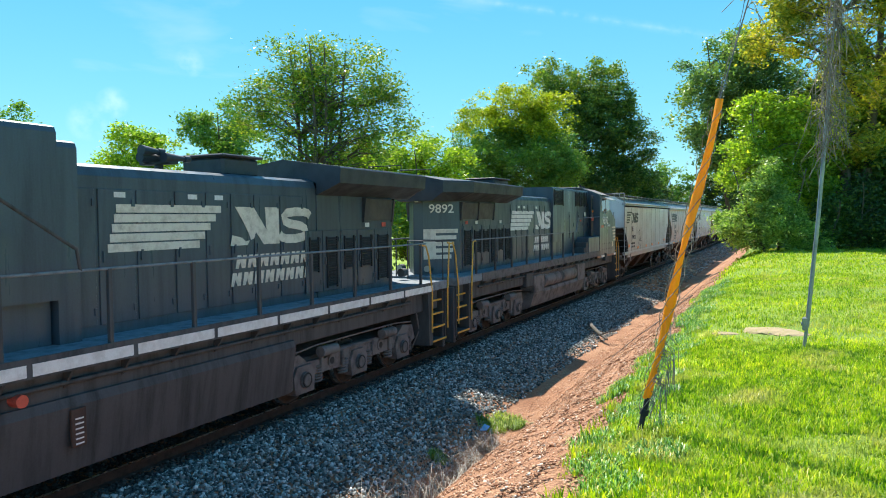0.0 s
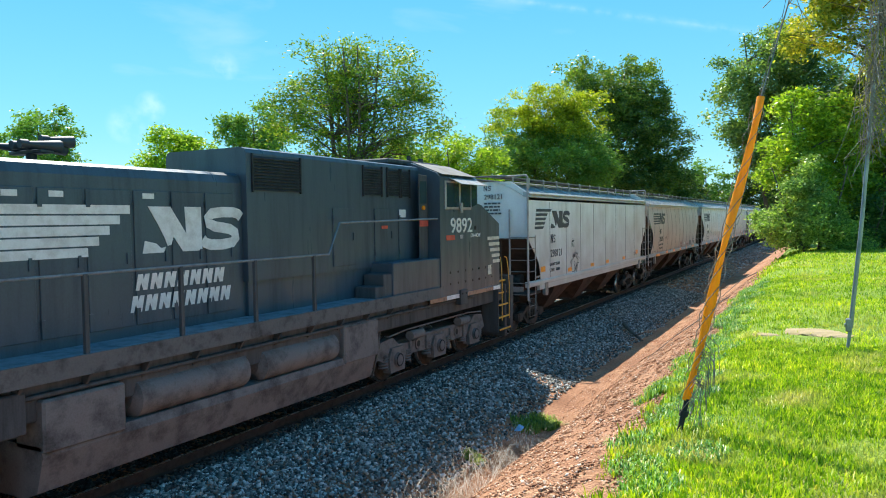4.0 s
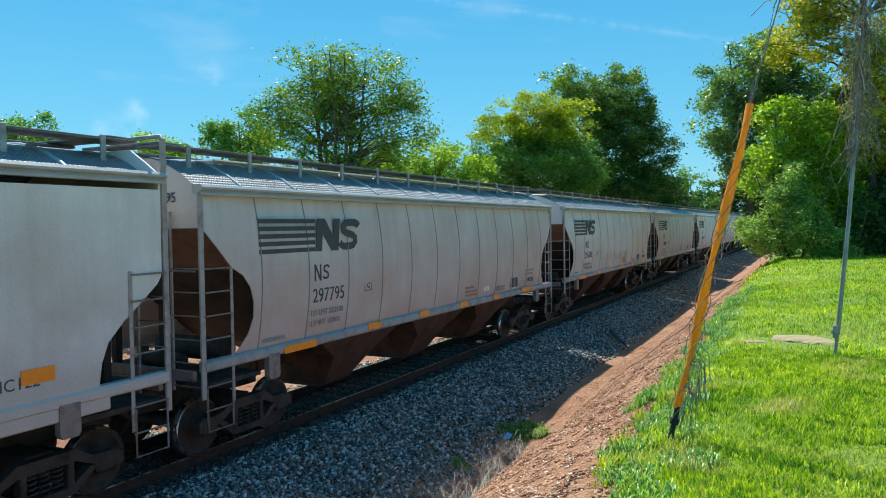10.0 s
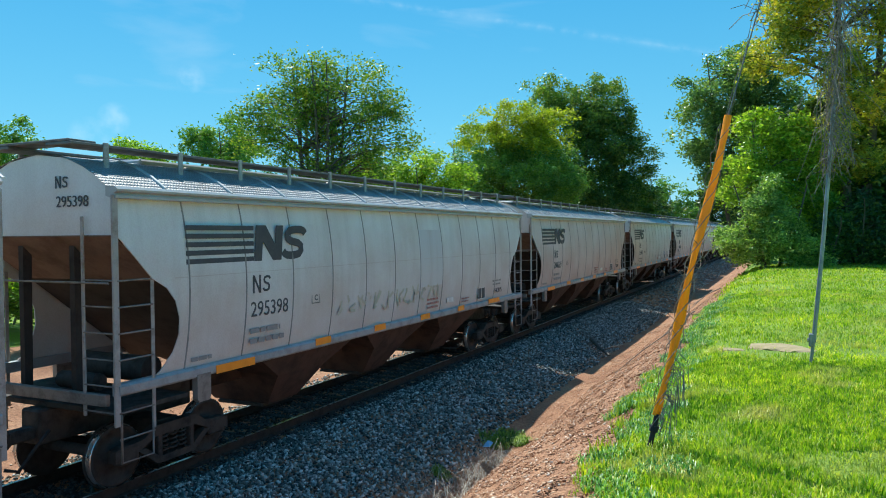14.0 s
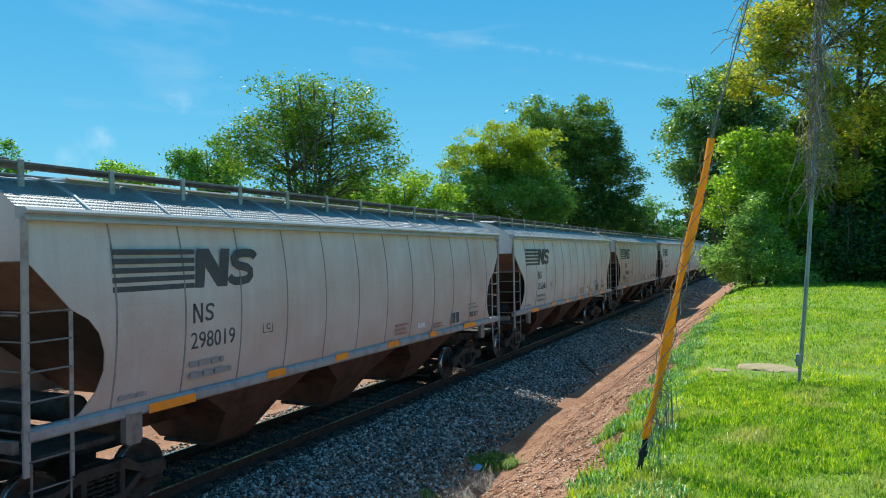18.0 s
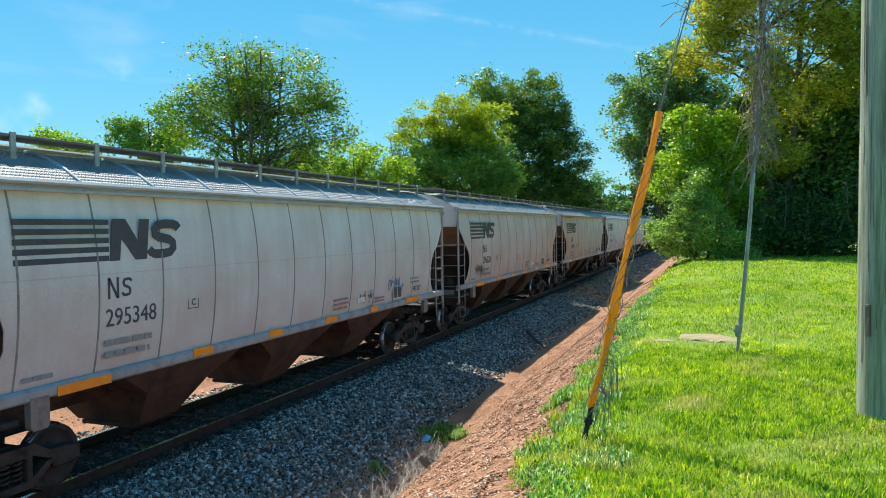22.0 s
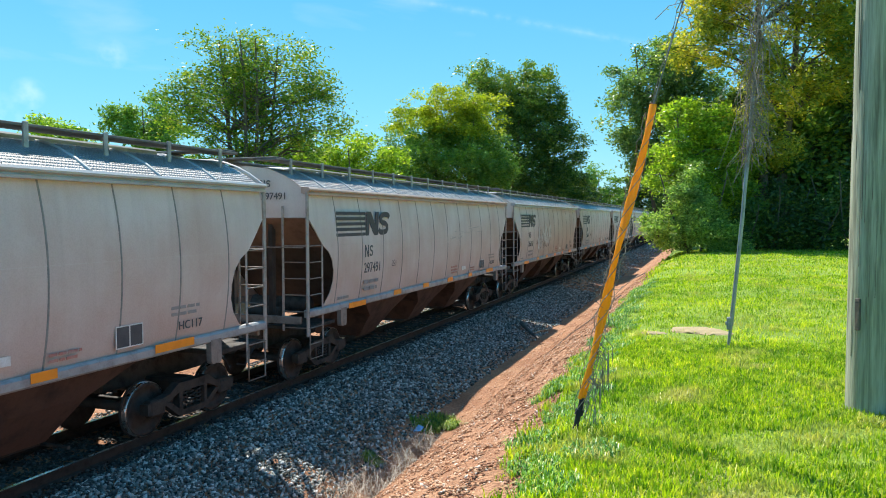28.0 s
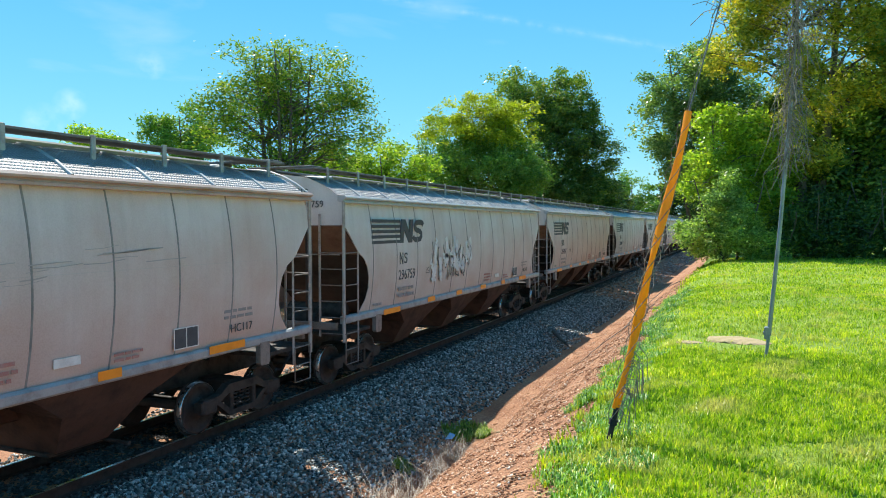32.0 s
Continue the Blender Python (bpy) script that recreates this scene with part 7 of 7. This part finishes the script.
def grey_guy():
    a, b = Vector((0.27, 9.55, 2.03)), Vector((0.50, 9.55, 5.15))
    g = tagged(empty("guy_wire_guard", pose(*a)), "grey metal guard on a guy wire hung with dead vines", "guy wire")
    e = b - a
    d = e.normalized()
    part("guard_tube", MB().tube([d * 0.25, e * 0.5 + Vector((0.012, 0, 0)), e], 0.026, 10, 0.022), "guard_grey", g)
    part("anchor_rod", MB().cyl((-0.02, 0, -0.1), d * 0.3, 0.020, n=8), "guard_grey", g)
    part("anchor_clamp", MB().box(-0.035, 0.030, -0.03, 0.03, 0.20, 0.36, 0.012).cyl((-0.048, 0, 0.28), (0.045, 0, 0.28), 0.024, n=8), "guard_grey", g)
    top = Vector((1.32, 6.74, 11.0)) - a
    mid = e + Vector((0.12, -0.25, 2.2))
    part("wire", MB().tube([e, mid, top], 0.008, 6), "wire_steel", g)
    r = random.Random(6)
    vine = MB()
    for s in range(5):
        pts = []
        for i in range(40):
            u = i / 39
            c = e.lerp(mid, max(0, (u - 0.45) / 0.55)) if u > 0.45 else (e * 0.72).lerp(e, u / 0.45)
            pts.append(c + Vector((0.06 * math.sin(11 * u + s * 1.4) + r.uniform(-0.03, 0.03), 0.06 * math.cos(9 * u + s), 0)))
        vine.tube(pts, 0.006, 4)
    for _ in range(280):
        u = r.random()
        c = (e * 0.78).lerp(mid, u)
        l = r.uniform(0.15, 0.75) * (1.1 - 0.6 * abs(u - 0.35))
        q = c + Vector((r.gauss(0.06, 0.20), r.gauss(0, 0.16), -l * r.uniform(0.2, 1.5)))
        k = c.lerp(q, 0.5) + Vector((r.gauss(0, 0.08), r.gauss(0, 0.08), r.uniform(0, 0.12)))
        vine.tube([c, k, q], 0.0034, 3)
    part("vine", vine, "dry_vine", g, "hanging mass of dead grey vine")


def utility_pole():
    p = tagged(empty("utility_pole", pose(1.30, 6.62, 2.0)), "round weathered greenish wooden utility pole set in the lawn", "utility pole")
    rings = []
    for i in range(41):
        z = -0.2 + 10.4 * i / 40
        rr = 0.195 - 0.0050 * z
        rings.append([((rr + 0.004 * noise.noise(Vector((3 * math.cos(t), 3 * math.sin(t), z * 0.5)))) * math.cos(t), (rr + 0.004 * noise.noise(Vector((3 * math.sin(t), 3 * math.cos(t), z * 0.5)))) * math.sin(t), z) for t in [2 * math.pi * k / 32 for k in range(32)]])
    part("shaft", MB().loft(rings, closed=True, caps=True), "pole_wood", p)
    r = random.Random(2)
    mb = MB()
    for _ in range(26):
        t = r.uniform(math.pi * 0.85, math.pi * 1.75)
        z = r.uniform(0.1, 3.0)
        l = r.uniform(0.2, 0.9)
        q = 0.1955 - 0.005 * z
        mb.tube([(q * math.cos(t), q * math.sin(t), z), (q * math.cos(t + 0.01), q * math.sin(t + 0.01), z + l * 0.5), ((q - 0.0025 * l) * math.cos(t), (q - 0.0025 * l) * math.sin(t), z + l)], 0.0022, 4, 0.0008)
    tagged(part("drying_crack", mb, "bark", p), kind="stuff")
    part("scar", MB().box(-0.203, -0.18, -0.045, 0.0, 0.72, 0.98, 0.004), "bark", p, at=pose(0, 0, 0, 0, 0, 38))


guy_guard()
grey_guy()
utility_pole()


# ---- small things on the bank ----
def stick(pts, r0, label, name="fallen_branch"):
    mb = MB()
    q = [Vector((x, y, height(x, y) + r0 * 0.7 + dz)) for x, y, dz in pts]
    mb.tube(q, r0, 7, r0 * 0.4)
    o = new(name, mb.mesh(name, "driftwood"))
    return tagged(o, label, "branch")


stick([(-6.55, 26.3, 0.10), (-6.2, 25.2, 0.22), (-5.7, 24.2, 0.20), (-5.3, 23.6, 0.12)], 0.095, "dark weathered log lying at the foot of the ballast")
stick([(-5.6, 24.0, 0.25), (-5.2, 23.8, 0.42), (-4.9, 23.7, 0.46)], 0.03, "dark broken branch stub by the log")
stick([(-3.0, 20.8, 0.06), (-3.35, 18.5, 0.10), (-3.75, 17.2, 0.04)], 0.014, "dry branch lying on the clay bank")
stick([(-2.6, 23.5, 0.10), (-2.9, 21.8, 0.12), (-3.2, 20.2, 0.05)], 0.016, "dry branch lying on the clay bank")
stick([(-2.4, 31.0, 0.10), (-2.7, 28.0, 0.25), (-3.2, 25.0, 0.10)], 0.02, "dry branch lying on the clay bank")
tuft("dry_grass_clump", [(-5.55, 9.9, 0.3), (-5.5, 8.9, 0.3), (-5.6, 11.0, 0.25), (-5.2, 12.9, 0.2), (-5.25, 9.3, 0.35), (-5.05, 8.7, 0.35), (-4.75, 9.6, 0.35), (-5.3, 10.3, 0.35), (-5.0, 10.6, 0.3), (-5.2, 11.3, 0.3), (-4.7, 8.4, 0.35), (-4.85, 11.7, 0.25), (-5.45, 12.2, 0.25), (-5.1, 7.9, 0.35), (-4.7, 7.4, 0.3)],
     "dry_grass", "bleached dry grass lying along the ditch", 31, 60, 0.50, 1.9, 0.0026)
tuft("ditch_weed", [(-5.55, 13.8, 0.34), (-5.35, 14.3, 0.32), (-5.7, 11.5, 0.15), (-5.1, 14.1, 0.2)], "ditch_leaf", "low green weed clump in the ditch", 32, 420, 0.17, 0.8, 0.007)
tuft("edge_grass", [(lawn_edge(4.2 + 0.4 * k) + 0.16 + 0.25 * math.sin(3.7 * k), 4.2 + 0.4 * k, 0.22) for k in range(44)], "edge_blade", "long blue-green grass along the lawn's edge", 33, 330, 0.10, 0.8, 0.0050)
tuft("lawn_clump", [(0.2 + 1.4 * math.sin(5.1 * k), 4.6 + 0.16 * k, 0.17) for k in range(60)], "grass_blade", "coarser green clump in the lawn", 34, 90, 0.10, 0.9, 0.0035)
tuft("guard_weeds", [(-0.92, 5.5, 0.28), (-0.7, 5.7, 0.3)], "grass_blade", "tall weeds round the guard's foot", 35, 150, 0.14, 0.6, 0.0025)


def rock(x, y, s, label, mat="pale_rock", seed=0):
    bm = bmesh.new()
    bmesh.ops.create_icosphere(bm, subdivisions=2, radius=1)
    for v in bm.verts:
        v.co = Vector((v.co.x * s[0], v.co.y * s[1], v.co.z * s[2])) * (1 + 0.25 * noise.noise(v.co * 1.8 + Vector((seed, 0, 0))))
    me = bpy.data.meshes.new("rock")
    bm.to_mesh(me)
    bm.free()
    me.materials.append(MATS[mat])
    o = new("rock", me)
    o.matrix_basis = pose(x, y, height(x, y) + (s[2] * 0.3 if s[0] < 0.1 else -s[2] * 0.15))
    return tagged(o, label, "rock")


# bare tan earth in the lawn, built from flattened rock shapes
rock(-0.12, 11.1, (0.46, 0.32, 0.065), "flat patch of tan earth showing through the lawn", seed=3)
rock(0.16, 10.85, (0.24, 0.18, 0.05), "flat patch of tan earth showing through the lawn", seed=5)
rock(-0.72, 10.8, (0.20, 0.12, 0.035), "flat patch of tan earth showing through the lawn", seed=9)
for k, (x, y, s) in enumerate([(-4.2, 9.4, 0.06), (-4.0, 8.2, 0.05), (-3.5, 10.4, 0.05), (-4.3, 12.6, 0.07), (-3.6, 7.0, 0.045), (-4.5, 14.5, 0.06)]):
    rock(x, y, (s, s * 0.8, s * 0.6), "small pale stone on the clay bank", seed=20 + k)
lit = MB().add([(-0.10, -0.04, 0), (0.07, -0.06, 0.03), (0.10, 0.05, 0.09), (-0.03, 0.07, 0.12), (-0.10, -0.04, -0.004), (0.07, -0.06, 0.026), (0.10, 0.05, 0.086), (-0.03, 0.07, 0.116)], [(0, 1, 2, 3), (7, 6, 5, 4), (0, 4, 5, 1), (1, 5, 6, 2), (2, 6, 7, 3), (3, 7, 4, 0)])
o = new("litter_scrap", lit.mesh("litter_scrap", "litter_blue"))
o.matrix_basis = pose(-5.5, 13.3, height(-5.5, 13.3) + 0.10)
tagged(o, "crumpled pale blue scrap of litter in the ditch", "litter")


# ---- the train, placed and moving ----
PITCH_CARS = 17.60
FIRST = 110.27 - 4 * PITCH_CARS
NUDGE = {1: 0.34, 2: -0.38, 3: -0.20, 4: -0.50, 5: -0.33, 6: -0.17, 7: 0.05}
NUMBERS = {1: "298121", 2: "297795", 3: "295398", 4: "298019", 5: "295348", 6: "296820", 7: "297491", 8: "296759"}
CODES = {1: "HC122", 2: "HC117", 3: "HC115", 4: "HC117"}
TRAIN = []

engine_a = locomotive(False)
tagged(engine_a, "black diesel locomotive with cream emblem and white-edged walkway", "locomotive", "train on the track")
engine_b = locomotive(True)
tagged(engine_b, "black diesel locomotive with white emblem and road number", "locomotive", "train on the track")
TRAIN.append((engine_a, 17.15, 180))
TRAIN.append((engine_b, 17.70, 0))

first_car = hopper_car(True)
plain = hopper_car(False)
for i in range(1, 17):
    car = first_car if i == 1 else plain if i == 2 else copy_thing(plain, Matrix())
    tagged(car, "white covered hopper car with a ribless side" if i == 1 else "grey covered hopper car with rounded sides and a brown underside", "hopper car", "train on the track")
    TRAIN.append((car, FIRST + (i - 1) * PITCH_CARS + HALF + NUDGE.get(i, 0), 0))
for i in range(1, 17):
    if i in NUMBERS:
        car_lettering(TRAIN[i + 1][0], NUMBERS[i], i == 1, seed=i * 20, code=CODES.get(i, "HC117"))
    else:
        car_lettering(TRAIN[i + 1][0], str(295000 + 37 * i * i), seed=i * 20)


for i, paint in ((3, "car_paint_pale"), (5, "car_paint_pale"), (2, "car_paint_pink"), (4, "car_paint_pink"), (6, "car_paint_pink"), (7, "car_paint_pink"), (9, "car_paint_pink"), (11, "car_paint_pink"), (12, "car_paint_pink")):
    for ob in TRAIN[i + 1][0].children:
        if ob.name.split(".")[0] in ("side_sheet", "end_panel"):
            ob.material_slots[0].link = "OBJECT"
            ob.material_slots[0].material = MATS[paint]


def scrawl(car, y, z, w, h, mat, seed, label, thick=0.022, strokes=9):
    """A hand-painted tag as bent plain strokes."""
    r = random.Random(seed)
    mb = MB()
    for k in range(strokes):
        x0 = w * k / strokes
        pts = [(x0 + w / strokes * r.uniform(0, 1.3), h * r.random(), 0) for _ in range(4)]
        pts = sorted(pts, key=lambda p: p[1] * r.choice((1, -1)))
        path = []
        for a, b in zip(pts, pts[1:]):
            for u in (0, 0.33, 0.66):
                path.append(Vector(a).lerp(Vector(b), u) + Vector((0.03 * h * math.sin(6 * u), 0, 0)))
        path.append(Vector(pts[-1]))
        for p, q in zip(path, path[1:]):
            d = (q - p)
            if d.length < 1e-4:
                continue
            n = Vector((-d.y, d.x, 0)).normalized() * thick
            mb.add([p - n, q - n, q + n, p + n], [(0, 1, 2, 3)])
    for i, v in enumerate(mb.v):
        mb.v[i] = (v[0], v[1], 0.002 * (i // 4 % 5))
    part("painted_tag", mb, mat, car, label, at=on_side(bulge(z + h / 2) + 0.004, -HALF + y, z))


def side_patch(car, y0, y1, z0, z1, mat, label):
    """Paint laid over the curved side sheet."""
    rings = []
    for z in np.linspace(z0, z1, 9):
        w = bulge(z) + 0.004
        rings.append([(w, -HALF + y0, z), (w, -HALF + y1, z)])
    part("repaint_patch", MB().loft(rings), mat, car, label)


def scuffs(car, y, z, seed):
    """Level scrapes along the side."""
    r = random.Random(seed)
    mb = MB()
    for _ in range(9):
        a, l, h = r.uniform(0, 1.1), r.uniform(0.25, 0.9), r.uniform(-0.16, 0.16)
        ribbon(mb, [(a, h), (a + l * 0.5, h + r.uniform(-0.01, 0.02)), (a + l, h + r.uniform(0, 0.05))], r.uniform(0.006, 0.02), 0.002)
    tagged(part("scuff_mark", mb, "scuff_grey", car, at=on_side(bulge(z) + 0.002, -HALF + y, z)), kind="stuff")


CAR = {i: TRAIN[i + 1][0] for i in range(1, 17)}


def doodle(car, y, z):
    """Loose loops and dashes drawn with a thick marker."""
    mb = MB()

    def line(pts, w=0.011):
        for p, q in zip(pts, pts[1:]):
            p, q = Vector((*p, 0)), Vector((*q, 0))
            n = Vector((p.y - q.y, q.x - p.x, 0)).normalized() * w
            e = (q - p).normalized() * w * 0.5
            k = 0.0015 * (len(mb.f) % 4)
            mb.add([(v.x, v.y, k) for v in (p - n - e, q - n + e, q + n + e, p + n - e)], [(0, 1, 2, 3)])

    def loop(cx, cy, a, b, t0=0.0, t1=6.4, tilt=0.4):
        pts = []
        for k in range(29):
            t = t0 + (t1 - t0) * k / 28
            u, v = a * math.cos(t), b * math.sin(t)
            pts.append((cx + u * math.cos(tilt) - v * math.sin(tilt), cy + u * math.sin(tilt) + v * math.cos(tilt)))
        line(pts)

    loop(0.36, 0.34, 0.37, 0.25)
    loop(0.40, 0.36, 0.35, 0.27, 0.3, 3.4)
    loop(0.40, 0.36, 0.06, 0.07)
    loop(0.52, 0.10, 0.30, 0.10, 0.0, 6.4, 0.8)
    loop(0.55, 0.12, 0.26, 0.06, 0.0, 6.4, 0.7)
    line([(0.10, 0.52), (-0.12, 0.40)], 0.014)
    line([(0.16, 0.60), (0.24, 0.72), (0.30, 0.62), (0.36, 0.74), (0.42, 0.64), (0.46, 0.86), (0.52, 0.68), (0.62, 0.76), (0.70, 0.66), (0.82, 0.74), (0.78, 0.60)], 0.014)
    line([(0.70, 0.58), (0.96, 0.56), (0.90, 0.44), (0.70, 0.55)], 0.014)
    line([(0.64, 0.34), (0.78, 0.38), (0.92, 0.36)], 0.014)
    line([(0.60, 0.28), (0.78, 0.28)], 0.014)
    line([(0.40, 0.29), (0.41, 0.16)])
    line([(0.62, 0.06), (0.80, -0.04)])
    part("painted_tag", mb, "graffiti_black", car, "black marker scrawl of loops and dashes", at=on_side(1.588, -HALF + y, z))


side_patch(CAR[3], 8.75, 10.05, 2.35, 3.75, "repaint_grey", "blue-grey repainted panel")
scuffs(CAR[7], 9.0, 3.05, 4)
scuffs(CAR[7], 10.8, 3.2, 5)
for ob in CAR[7].children:
    if ob.name.split(".")[0] == "gutter":
        ob.material_slots[0].link = "OBJECT"
        ob.material_slots[0].material = MATS["gutter_dust"]
doodle(CAR[1], 4.20, 1.62)
scrawl(CAR[3], 5.2, 2.0, 4.6, 0.55, "graffiti_cream", 2, "pale painted lettering-like scrawl", 0.03, 22)
scrawl(CAR[5], 10.5, 1.78, 0.7, 0.42, "graffiti_black", 3, "black painted scrawl", 0.012, 8)
scrawl(CAR[5], 13.0 - 0.9, 1.95, 0.95, 0.50, "graffiti_blue", 4, "blue painted scrawl", 0.025, 7)
scrawl(CAR[6], 1.75, 1.85, 1.0, 0.62, "graffiti_black", 5, "black painted scrawl", 0.016, 14)
scrawl(CAR[6], 7.4, 2.1, 0.8, 0.4, "decal_red", 6, "dull red painted scrawl", 0.015, 6)
scrawl(CAR[8], 4.6, 2.0, 3.2, 1.35, "graffiti_white", 7, "large white painted scrawl", 0.09, 12)
scrawl(CAR[8], 4.7, 2.05, 3.1, 1.2, "graffiti_black", 8, "black outline strokes of a scrawl", 0.02, 14)


# distance gone by the train at even steps of two seconds
GONE = [0.0, 9.823, 19.751, 29.717, 39.654, 49.459, 59.026, 68.394, 77.600, 86.727, 95.858, 105.003, 114.168, 123.269, 132.222, 141.011, 149.623]


def gone(t):
    """Smooth distance gone at t seconds."""
    k = min(15, int(t / 2))
    u = t / 2 - k
    p0, p1, p2, p3 = GONE[k - 1] if k else GONE[0] - 9.8, GONE[k], GONE[k + 1], GONE[k + 2] if k < 15 else GONE[16] + 8.55
    a, b = (p2 - p0) / 2, (p3 - p1) / 2
    return (2 * u ** 3 - 3 * u ** 2 + 1) * p1 + (u ** 3 - 2 * u ** 2 + u) * a + (-2 * u ** 3 + 3 * u ** 2) * p2 + (u ** 3 - u ** 2) * b


def motions():
    for thing, start, turn in TRAIN:
        walk(thing, [(k, pose(TRACK_X, start - gone(k), 0, 0, 0, turn)) for k in range(0, 33)])
        sign = 1 if turn == 0 else -1
        for w in thing.children:
            if not w.name.startswith("wheelset"):
                continue
            o = w.matrix_basis.translation.copy()
            rows = []
            for k in range(0, 321):
                t = k / 10
                # rolls backwards along its own y when the engine faces the other way
                rows.append((t, pose(o.x, o.y, o.z, sign * math.degrees(gone(t) / o.z), 0, 0)))
            walk(w, rows)


motions()
